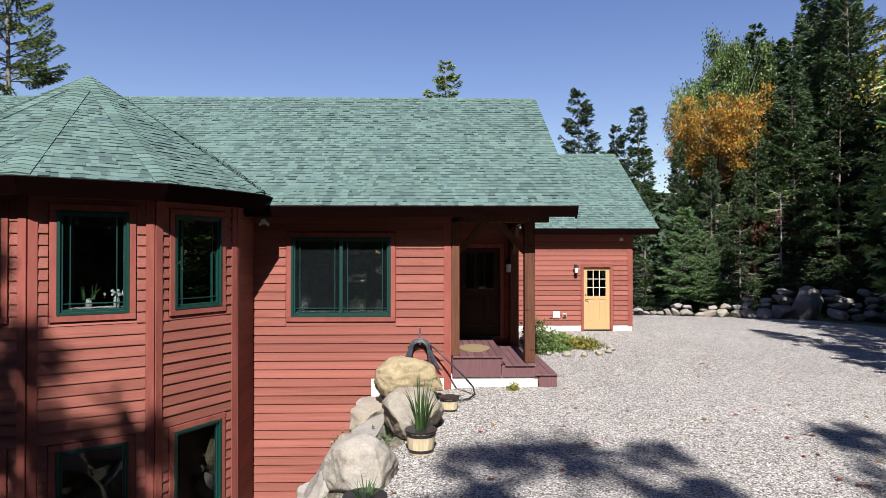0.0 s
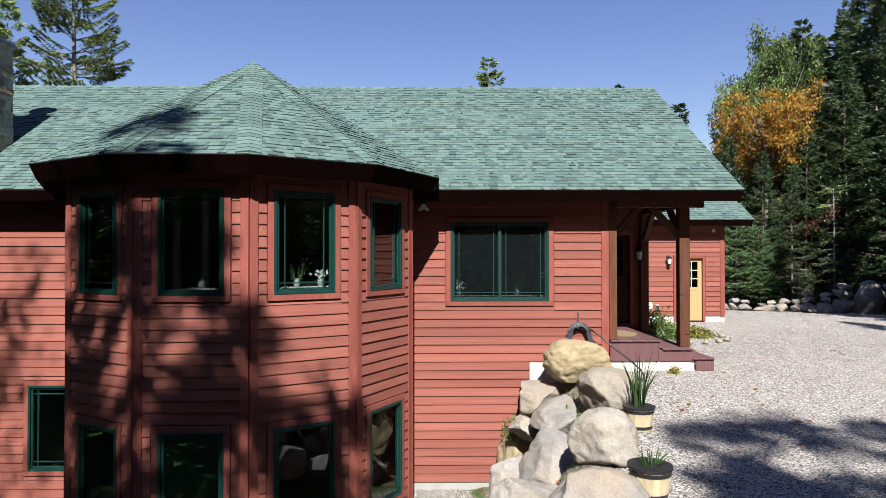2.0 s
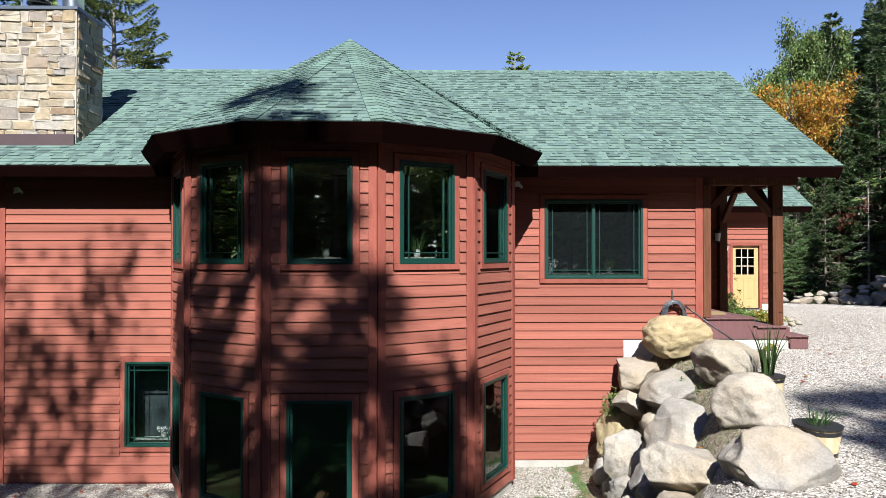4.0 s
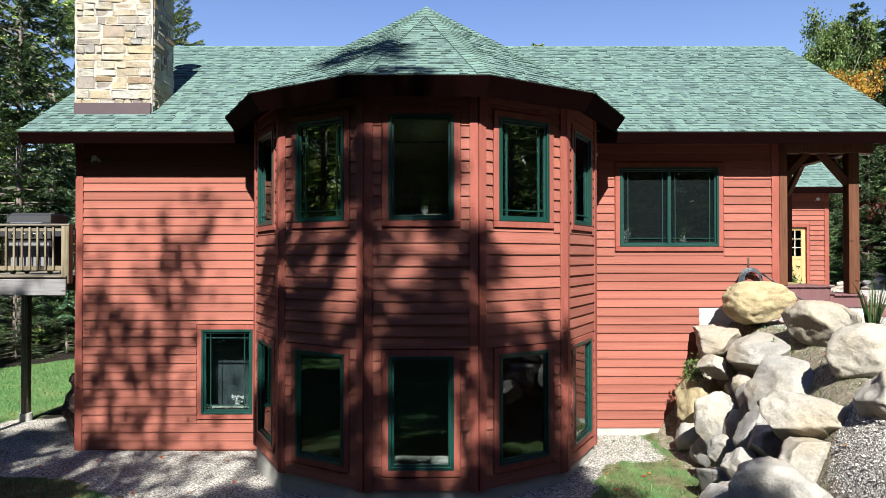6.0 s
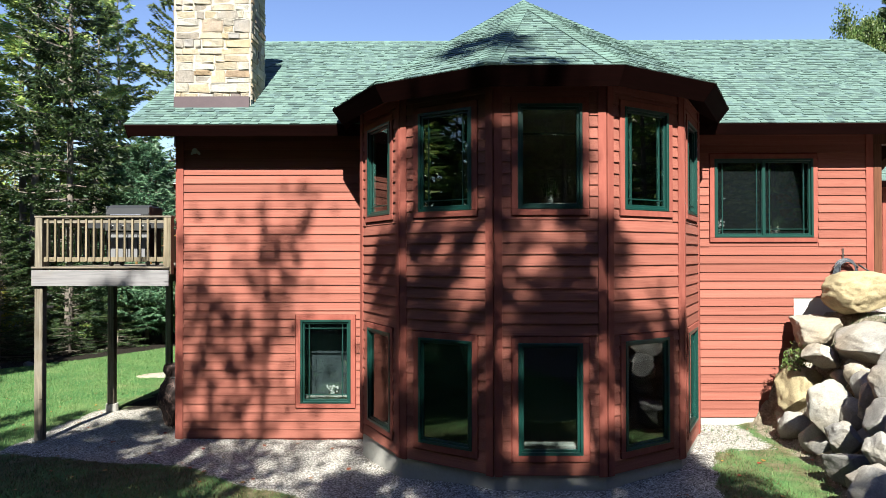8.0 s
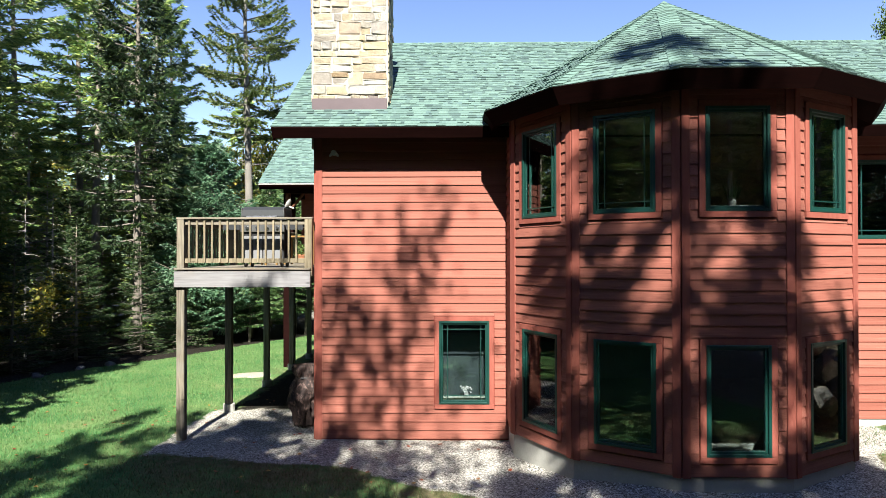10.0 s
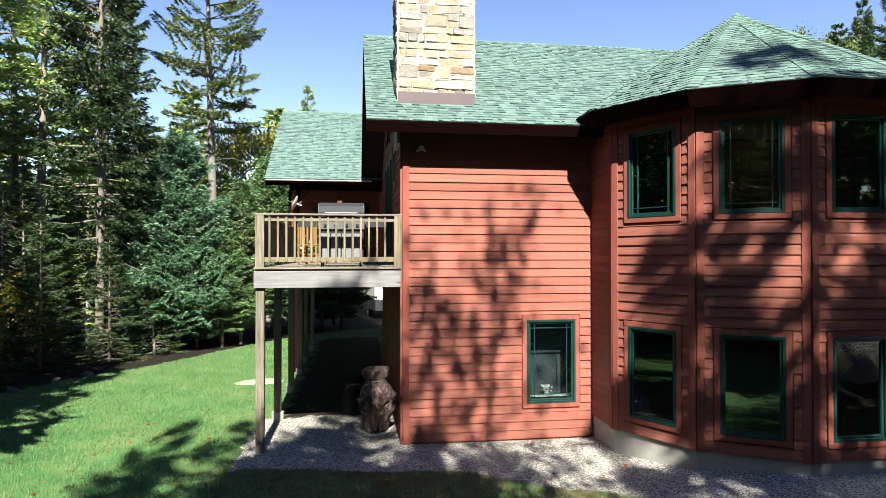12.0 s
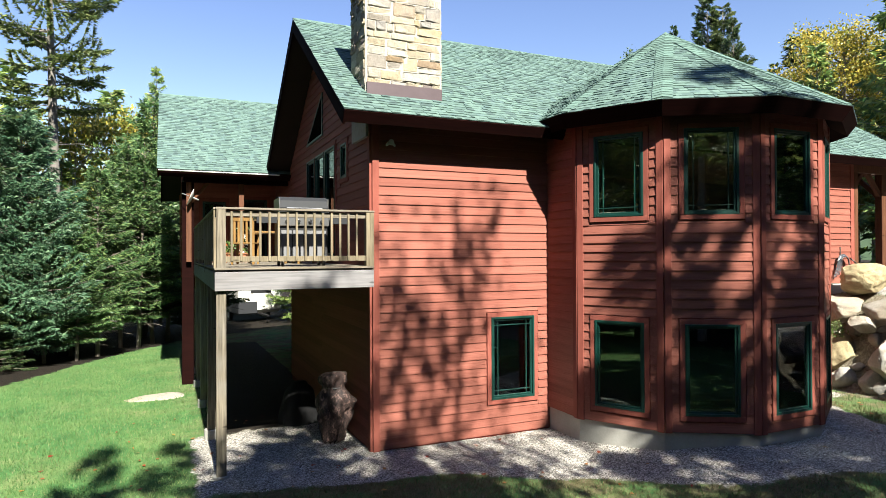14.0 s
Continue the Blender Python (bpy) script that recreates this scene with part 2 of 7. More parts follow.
M_PT = wood("weathered_treated_wood", (0.0813, 0.0678, 0.0505), (0.215, 0.187, 0.15), 0.75, along=(0.7, 10, 10), per_object=0.14, stain=0.5, stain_color=(0.151, 0.144, 0.135))
M_PTPOST = wood("weathered_treated_post", (0.0682, 0.057, 0.0434), (0.211, 0.183, 0.14), 0.75, along=(10, 10, 0.5), per_object=0.10, stain=0.45, stain_color=(0.149, 0.146, 0.136))
M_PTNEW = wood("yellow_treated_wood", (0.0918, 0.0731, 0.0465), (0.206, 0.171, 0.119), 0.7, along=(10, 10, 0.6), per_object=0.15)
M_BEAM = wood("grey_weathered_beam", (0.124, 0.118, 0.122), (0.201, 0.194, 0.199), 0.8, along=(0.5, 10, 10), per_object=0.05, stain=0.7, stain_color=(0.155, 0.138, 0.129))
M_DOOR = plain("yellow_door_paint", (0.37, 0.244, 0.112), 0.45, vary=0.05, scale=4)
M_HONEY = wood("honey_stained_wood", (0.13, 0.0683, 0.0221), (0.221, 0.13, 0.0488), 0.45, along=(8, 8, 0.8), per_object=0.1, knots=False)
M_GREYDOOR = plain("light_grey_panel", (0.133, 0.133, 0.14), 0.45, vary=0.06)
M_TERRA = plain("terracotta", (0.234, 0.0975, 0.052), 0.85, vary=0.12, scale=9)
M_DARKDOOR = wood("dark_brown_wood", (0.022, 0.010, 0.007), (0.045, 0.020, 0.013), 0.5, along=(12, 12, 0.5), per_object=0.05, knots=False)
M_BLIND = plain("slate_fabric", (0.052, 0.066, 0.074), 0.9, vary=0.06, scale=2)
M_CREAM = plain("cream_muntin", (0.49, 0.434, 0.322), 0.5, vary=0.04)
M_STONE = stone_mat("chimney_fieldstone", [(0.0, (0.285, 0.270, 0.238)), (0.16, (0.275, 0.222, 0.145)), (0.30, (0.305, 0.280, 0.232)), (0.44, (0.205, 0.182, 0.160)), (0.56, (0.295, 0.245, 0.165)), (0.68, (0.320, 0.300, 0.262)), (0.80, (0.125, 0.108, 0.108)), (0.88, (0.235, 0.165, 0.100)), (0.94, (0.215, 0.203, 0.192)), (1.0, (0.330, 0.312, 0.275))], scale=7)
M_MORTAR = plain("chimney_mortar", (0.31, 0.29, 0.255), 0.95, vary=0.15, scale=12, relief=0.4)
M_FLASH = plain("copper_flashing", (0.066, 0.046, 0.052), 0.5, 0.3, vary=0.15, scale=4)
M_CAP = plain("painted_metal_cap", (0.112, 0.133, 0.168), 0.4, 0.6, vary=0.1)
M_GALV = plain("galvanised_steel", (0.62, 0.64, 0.65), 0.32, 1.0, vary=0.1, scale=8)
M_BLACK = plain("black_metal", (0.022, 0.022, 0.024), 0.4, 0.3, vary=0.15)
M_RUBBER = plain("dark_rubber_hose", (0.035, 0.042, 0.0525), 0.45, vary=0.2)
M_STEEL = plain("brushed_steel", (0.55, 0.55, 0.56), 0.3, 1.0, vary=0.08, stretch=(1, 1, 12))
M_GREYPANEL = plain("grey_enamel", (0.018, 0.019, 0.022), 0.7, 0.0, vary=0.08)
M_PLASTIC = plain("pale_plastic", (0.495, 0.495, 0.48), 0.5, vary=0.04)
M_BOULDER = stone_mat("boulder_granite", [(0.0, (0.23, 0.208, 0.17)), (0.35, (0.269, 0.243, 0.202)), (0.65, (0.218, 0.202, 0.179)), (1.0, (0.288, 0.262, 0.221))], scale=3.2, relief=0.55)
M_BOULDER_Y = stone_mat("boulder_sandy", [(0.0, (0.251, 0.208, 0.122)), (1.0, (0.277, 0.231, 0.142))], scale=3.5, relief=0.6)
M_BOULDER_G = stone_mat("boulder_grey", [(0.0, (0.155, 0.149, 0.14)), (1.0, (0.217, 0.208, 0.195))], scale=3.5, relief=0.6)
M_BOULDER_W = stone_mat("boulder_pale", [(0.0, (0.225, 0.215, 0.198)), (1.0, (0.27, 0.255, 0.23))], scale=3.4, relief=0.6)
M_BARREL = wood("barrel_stave_wood", (0.36, 0.29, 0.18), (0.50, 0.42, 0.28), 0.6, along=(9, 9, 0.6), per_object=0.06, knots=False)
M_SOIL = plain("potting_soil", (0.035, 0.025, 0.018), 0.95, vary=0.3, scale=20, relief=0.6)
M_MAT = plain("coir_doormat", (0.192, 0.141, 0.0768), 0.95, vary=0.2, scale=18, relief=0.6)
M_BARK = plain("conifer_bark", (0.1568, 0.134, 0.1155), 0.95, vary=0.3, scale=5, relief=0.9, stretch=(1, 1, 0.35), per_object=0.25)
M_PINE = plain("pine_bark", (0.145, 0.132, 0.118), 0.95, vary=0.25, scale=6, relief=0.9, stretch=(1, 1, 0.35))
M_BIRCH = plain("birch_bark", (0.33, 0.317, 0.29), 0.8, vary=0.25, scale=4, relief=0.4, stretch=(1, 1, 2.5))
M_DEAD = plain("dead_grey_wood", (0.252, 0.2268, 0.21), 0.9, vary=0.2, scale=5)
M_NEEDLE = foliage_mat("spruce_needles", [(0.0, (0.05369, 0.117, 0.039)), (0.4, (0.1365, 0.2249, 0.06435)), (0.75, (0.2639, 0.3406, 0.09269)), (1.0, (0.39, 0.4199, 0.1365))])
# darker copy of the conifer needles: woodland shade is put into the colour
M_NEEDLE_SHADED = foliage_mat("shaded_needles", [(0.0, (0.01196, 0.03003, 0.01196)), (0.4, (0.02457, 0.05187, 0.01859)), (0.75, (0.04641, 0.07917, 0.02457)), (1.0, (0.0819, 0.1092, 0.03549))])
M_NEEDLE_F = foliage_mat("fir_needles", [(0.0, (0.0302, 0.0792, 0.0317)), (0.4, (0.072, 0.144, 0.0533)), (0.75, (0.126, 0.205, 0.0756)), (1.0, (0.216, 0.274, 0.101))])
M_NEEDLE_B = foliage_mat("blue_spruce_needles", [(0.0, (0.034, 0.090, 0.050)), (0.5, (0.080, 0.165, 0.092)), (1.0, (0.170, 0.260, 0.150))])
M_NEEDLE_P = foliage_mat("pine_needles", [(0.0, (0.0357, 0.0612, 0.0187)), (0.5, (0.0808, 0.119, 0.034)), (1.0, (0.17, 0.187, 0.0595))])
M_LEAF_O = foliage_mat("orange_maple_leaves", [(0.0, (0.25, 0.062, 0.010)), (0.3, (0.36, 0.150, 0.016)), (0.65, (0.38, 0.250, 0.034)), (1.0, (0.15, 0.18, 0.040))], through_light=0.4)
M_LEAF_Y = foliage_mat("yellowing_leaves", [(0.0, (0.078, 0.114, 0.021)), (0.5, (0.18, 0.18, 0.033)), (1.0, (0.33, 0.252, 0.048))], through_light=0.4)
M_LEAF_H = foliage_mat("gold_poplar_leaves", [(0.0, (0.10, 0.13, 0.025)), (0.4, (0.24, 0.21, 0.035)), (1.0, (0.42, 0.30, 0.05))], through_light=0.4)
M_LEAF_G = foliage_mat("green_broad_leaves", [(0.0, (0.050, 0.098, 0.026)), (0.5, (0.092, 0.148, 0.039)), (1.0, (0.155, 0.190, 0.062))], through_light=0.35)
M_LEAF_R = foliage_mat("red_maple_leaves", [(0.0, (0.048, 0.0105, 0.009)), (0.5, (0.075, 0.021, 0.012)), (1.0, (0.09, 0.045, 0.018))], through_light=0.35)
M_GRASS = foliage_mat("grass_blades", [(0.0, (0.042, 0.105, 0.030)), (0.5, (0.080, 0.160, 0.048)), (1.0, (0.160, 0.200, 0.082))], 0.6, 0.3)
M_STRAW = foliage_mat("straw_blades", [(0.0, (0.075, 0.085, 0.030)), (0.5, (0.140, 0.125, 0.055)), (1.0, (0.210, 0.175, 0.095))], 0.6, 0.3)
M_IRIS = foliage_mat("iris_leaf_green", [(0.0, (0.0198, 0.0495, 0.0132)), (1.0, (0.0594, 0.112, 0.033))])
M_FALLEN = foliage_mat("fallen_leaf", [(0.0, (0.217, 0.0124, 0.0093)), (0.5, (0.26, 0.062, 0.0186)), (1.0, (0.279, 0.174, 0.0372))])
M_FLOWER = plain("white_petals", (0.64, 0.624, 0.616), 0.6, vary=0.05)
M_PEBBLE = plain("crushed_stone", (0.294, 0.279, 0.259), 0.9, vary=0.18, scale=9, island=True)
M_GROUND = ground_mat()


def screen_mat():
    """Fine charcoal insect mesh: lets about a third of the light through."""
    m, n, l, b = node_mat("insect_screen", 0.8, 0, 0.2)
    b.inputs["Base Color"].default_value = (0.016, 0.019, 0.021, 1)
    tr, mx = n.new("ShaderNodeBsdfTransparent"), n.new("ShaderNodeMixShader")
    w = n.new("ShaderNodeTexNoise")
    w.inputs["Scale"].default_value = 900
    r = n.new("ShaderNodeMapRange")
    r.inputs[3].default_value, r.inputs[4].default_value = 0.3, 0.55
    l.new(place_at(n, l), w.inputs["Vector"])
    l.new(w.outputs[0], r.inputs[0])
    l.new(r.outputs[0], mx.inputs[0])
    l.new(tr.outputs[0], mx.inputs[1])
    l.new(b.outputs[0], mx.inputs[2])
    l.new(mx.outputs[0], n["Material Output"].inputs[0])
    return m


M_SCREEN = screen_mat()
M_HILL = plain("wooded_hill", (0.03, 0.05, 0.025), 0.95, vary=0.3, scale=0.05)


def camo_mat():
    m, n, l, b = node_mat("camouflage_cloth", 0.75, 0, 0.3)
    co = place_at(n, l, scale=(1, 1, 0.4))
    a = noise_tex(n, l, co, 13, 5, 0.7)
    r = ramp(n, [(0.0, (0.010, 0.006, 0.006)), (0.44, (0.034, 0.020, 0.018)), (0.50, (0.016, 0.010, 0.009)), (0.56, (0.110, 0.070, 0.062)), (0.63, (0.030, 0.018, 0.016))], "CONSTANT")
    l.new(a.outputs[0], r.inputs[0])
    l.new(r.outputs[0], b.inputs["Base Color"])
    return m


M_CAMO = camo_mat()
M_DARKCLOTH = plain("dark_cloth", (0.009, 0.009, 0.010), 0.95, vary=0.25, scale=7)


# ---- building blocks ----
class Geo:
    """Collects faces for one mesh."""

    def __init__(self):
        self.v, self.f = [], []

    def add(self, verts, faces):
        k = len(self.v)
        self.v += [tuple(p) for p in verts]
        self.f += [tuple(i + k for i in f) for f in faces]
        return self

    def box(self, x0, y0, z0, x1, y1, z1, b=0.0, m=None):
        c = Vector(((x0 + x1) / 2, (y0 + y1) / 2, (z0 + z1) / 2))
        h = Vector((abs(x1 - x0) / 2, abs(y1 - y0) / 2, abs(z1 - z0) / 2))
        verts, faces = chamfer_box(h, b)
        verts = [Vector(p) + c for p in verts]
        if m is not None:
            verts = [m @ p for p in verts]
        return self.add(verts, faces)

    def tube(self, points, radii, n=8, caps=True):
        """A round bar through the points."""
        pts = [Vector(p) for p in points]
        if isinstance(radii, (int, float)):
            radii = [radii] * len(pts)
        k, ring = len(self.v), []
        up = Vector((0.13, 0.21, 0.97))
        for i, p in enumerate(pts):
            d = (pts[min(i + 1, len(pts) - 1)] - pts[max(i - 1, 0)]).normalized()
            s = d.cross(up)
            s = s.normalized() if s.length > 1e-4 else Vector((1, 0, 0))
            t = d.cross(s)
            for j in range(n):
                a = math.tau * j / n
                self.v.append(tuple(p + radii[i] * (math.cos(a) * s + math.sin(a) * t)))
        for i in range(len(pts) - 1):
            for j in range(n):
                a, b2 = k + i * n + j, k + i * n + (j + 1) % n
                self.f.append((a, b2, b2 + n, a + n))
        if caps:
            self.f.append(tuple(k + j for j in range(n))[::-1])
            self.f.append(tuple(k + (len(pts) - 1) * n + j for j in range(n)))
        return self

    def lathe(self, profile, n=20, centre=(0, 0, 0)):
        """A turned shape from (radius, height) pairs."""
        k = len(self.v)
        for r, z in profile:
            for j in range(n):
                a = math.tau * j / n
                self.v.append((centre[0] + r * math.cos(a), centre[1] + r * math.sin(a), centre[2] + z))
        for i in range(len(profile) - 1):
            for j in range(n):
                a, b2 = k + i * n + j, k + i * n + (j + 1) % n
                self.f.append((a, b2, b2 + n, a + n))
        self.f.append(tuple(k + j for j in range(n))[::-1])
        self.f.append(tuple(k + (len(profile) - 1) * n + j for j in range(n)))
        return self

    def mesh(self, name, mat, smooth=False):
        me = bpy.data.meshes.new(name)
        me.from_pydata(self.v, [], self.f)
        me.materials.append(mat)
        if smooth:
            me.polygons.foreach_set("use_smooth", [True] * len(me.polygons))
        me.update()
        return me


def chamfer_box(h, b):
    if b <= 0:
        v = [(sx * h[0], sy * h[1], sz * h[2]) for sx in (-1, 1) for sy in (-1, 1) for sz in (-1, 1)]
        return v, [(0, 1, 3, 2), (4, 6, 7, 5), (0, 4, 5, 1), (2, 3, 7, 6), (0, 2, 6, 4), (1, 5, 7, 3)]
    b = min(b, 0.45 * min(h) * 2)
    corners = [(sx, sy, sz) for sx in (-1, 1) for sy in (-1, 1) for sz in (-1, 1)]
    v = []
    for c in corners:
        for a in range(3):
            v.append(tuple(c[i] * (h[i] if i == a else h[i] - b) for i in range(3)))
    at = {(c, a): 3 * i + a for i, c in enumerate(corners) for a in range(3)}
    f = []
    for a in range(3):
        p, q = (a + 1) % 3, (a + 2) % 3
        for s in (-1, 1):
            loop = []
            for sp, sq in ((-1, -1), (1, -1), (1, 1), (-1, 1)):
                c = [0, 0, 0]
                c[a], c[p], c[q] = s, sp, sq
                loop.append(at[(tuple(c), a)])
            f.append(tuple(loop if s > 0 else loop[::-1]))
        for sp in (-1, 1):
            for sq in (-1, 1):
                ends = []
                for s in (-1, 1):
                    c = [0, 0, 0]
                    c[a], c[p], c[q] = s, sp, sq
                    ends.append(tuple(c))
                quad = (at[(ends[0], p)], at[(ends[1], p)], at[(ends[1], q)], at[(ends[0], q)])
                f.append(quad if sp * sq > 0 else quad[::-1])
    for c in corners:
        t = (at[(c, 0)], at[(c, 1)], at[(c, 2)])
        f.append(t if c[0] * c[1] * c[2] > 0 else t[::-1])
    return v, f


def part(name, geo, mat, parent, label="", smooth=False):
    """One mesh under a thing or a part."""
    me = geo.mesh(name, mat, smooth) if isinstance(geo, Geo) else geo
    ob = new(name, me)
    ob.parent = parent
    return tagged(ob, label) if label else ob


def thing(name, label, category, m=None, group="", kind="", geo=None, mat=None, smooth=False):
    """A top-level thing: a mesh, or an empty that holds parts."""
    ob = new(name, geo.mesh(name, mat, smooth) if geo else None)
    if m is not None:
        ob.matrix_world = m
    return tagged(ob, label, category, group, kind)


def face_frame(p, q):
    """Axes of an upright wall from p to q, seen from outside with p at the left: x along, y inwards, z up."""
    p, q = Vector((*p, 0)), Vector((*q, 0))
    u = (q - p).normalized()
    inward = Vector((-u.y, u.x, 0))
    return Matrix(((u.x, inward.x, 0, p.x), (u.y, inward.y, 0, p.y), (0, 0, 1, 0), (0, 0, 0, 1))), (q - p).length


def tri_mesh(name, mat, verts, faces):
    """A mesh of triangles from arrays."""
    me = bpy.data.meshes.new(name)
    verts, faces = np.asarray(verts, np.float32), np.asarray(faces, np.int32)
    me.vertices.add(len(verts))
    me.vertices.foreach_set("co", verts.ravel())
    me.loops.add(faces.size)
    me.loops.foreach_set("vertex_index", faces.ravel())
    me.polygons.add(len(faces))
    me.polygons.foreach_set("loop_start", np.arange(0, faces.size, 3, dtype=np.int32))
    me.materials.append(mat)
    me.update(calc_edges=True)
    return me


# ---- the house: plan ----
FACADE, WEST, PORCH_X, EAST = 11.645, -12.85, 0.42, 2.03
EAVE_Y, EAVE_Z, RIDGE_Y, SLOPE = 10.95, 5.87, 15.5, 0.675
TOWER = Vector((-6.24, 11.42, 0))
TOWER_IN, TOWER_EAVE, TOWER_EAVE_Z, TOWER_TOP = 2.925, 3.42, 6.02, 8.26
LAP = 0.162


def clapboard_mesh():
    """A tapered board of unit length, thickness and height: thick at its lower edge."""
    g = Geo()
    g.add([(0, 0, 0), (1, 0, 0), (1, -1, 0), (0, -1, 0), (0, -1, 0.06), (1, -1, 0.06), (0, -0.3, 1.06), (1, -0.3, 1.06), (0, 0, 1.06), (1, 0, 1.06)],
          [(0, 3, 2, 1), (3, 4, 5, 2)[::-1], (4, 6, 7, 5)[::-1], (6, 8, 9, 7)[::-1], (0, 8, 6, 4, 3), (1, 2, 5, 7, 9)])
    return g.mesh("clapboard", M_SIDING)


CLAPBOARD = clapboard_mesh()


def cut(spans, a, b):
    out = []
    for s, e in spans:
        if b <= s or a >= e:
            out.append((s, e))
        else:
            if a - s > 0.02:
                out.append((s, a))
            if e - b > 0.02:
                out.append((b, e))
    return out


def clapboards(wall, rng, u0, u1, z0, z1, holes, clip=None, margin=0.10):
    """Lap siding in courses, cut round the openings and their casings."""
    z, course = z0, 0
    while z < z1 - 0.03:
        top = min(z + LAP, z1)
        a, b = (u0, u1) if clip is None else clip((z + top) / 2, u0, u1)
        spans = [(a, b)] if b > a else []
        for h in holes:
            if h[2] - margin < top - 0.012 and h[3] + margin > z + 0.012:
                spans = cut(spans, h[0] - margin, h[1] + margin)
        for s, e in spans:
            while e - s > 0.01:
                n = e if e - s < 5.2 else s + rng.uniform(2.6, 4.6)
                ob = new("clapboard", CLAPBOARD)
                ob.parent = wall
                ob.location = (s + 0.001, 0, z + rng.uniform(-0.0015, 0.0015))
                ob.scale = (n - s - 0.002, 0.031 + rng.uniform(-0.002, 0.003), top - z)
                s = n
        for h in holes:
            for lo, hi in ((z, min(top, h[2] - margin)), (max(z, h[3] + margin), top)):
                if 0.012 < hi - lo < top - z - 0.005 and h[2] - margin < top - 0.012 and h[3] + margin > z + 0.012:
                    s, e = max(h[0] - margin, u0), min(h[1] + margin, u1)
                    if e - s > 0.05:
                        ob = new("clapboard", CLAPBOARD)
                        ob.parent = wall
                        ob.location = (s, 0, lo)
                        ob.scale = (e - s, 0.022, hi - lo)
        z = top
        course += 1


def wall_mesh(name, mat, length, z0, z1, holes, depth=0.18):
    us = sorted({0, length, *[h[0] for h in holes], *[h[1] for h in holes]})
    zs = sorted({z0, z1, *[h[2] for h in holes], *[h[3] for h in holes]})
    g = Geo()
    solid = lambda i, j: 0 <= i < len(us) - 1 and 0 <= j < len(zs) - 1 and not any(
        h[0] <= (us[i] + us[i + 1]) / 2 <= h[1] and h[2] <= (zs[j] + zs[j + 1]) / 2 <= h[3] for h in holes)
    for i in range(len(us) - 1):
        for j in range(len(zs) - 1):
            if not solid(i, j):
                continue
            a, b, c, d = us[i], us[i + 1], zs[j], zs[j + 1]
            g.add([(a, 0, c), (b, 0, c), (b, 0, d), (a, 0, d)], [(0, 1, 2, 3)])
            g.add([(a, depth, c), (b, depth, c), (b, depth, d), (a, depth, d)], [(3, 2, 1, 0)])
            if not solid(i - 1, j):
                g.add([(a, 0, c), (a, depth, c), (a, depth, d), (a, 0, d)], [(3, 2, 1, 0)])
            if not solid(i + 1, j):
                g.add([(b, 0, c), (b, depth, c), (b, depth, d), (b, 0, d)], [(0, 1, 2, 3)])
            if not solid(i, j - 1):
                g.add([(a, 0, c), (b, 0, c), (b, depth, c), (a, depth, c)], [(3, 2, 1, 0)])
            if not solid(i, j + 1):
                g.add([(a, 0, d), (b, 0, d), (b, depth, d), (a, depth, d)], [(0, 1, 2, 3)])
    return g.mesh(name, mat)


WINDOW_COUNT = [0]


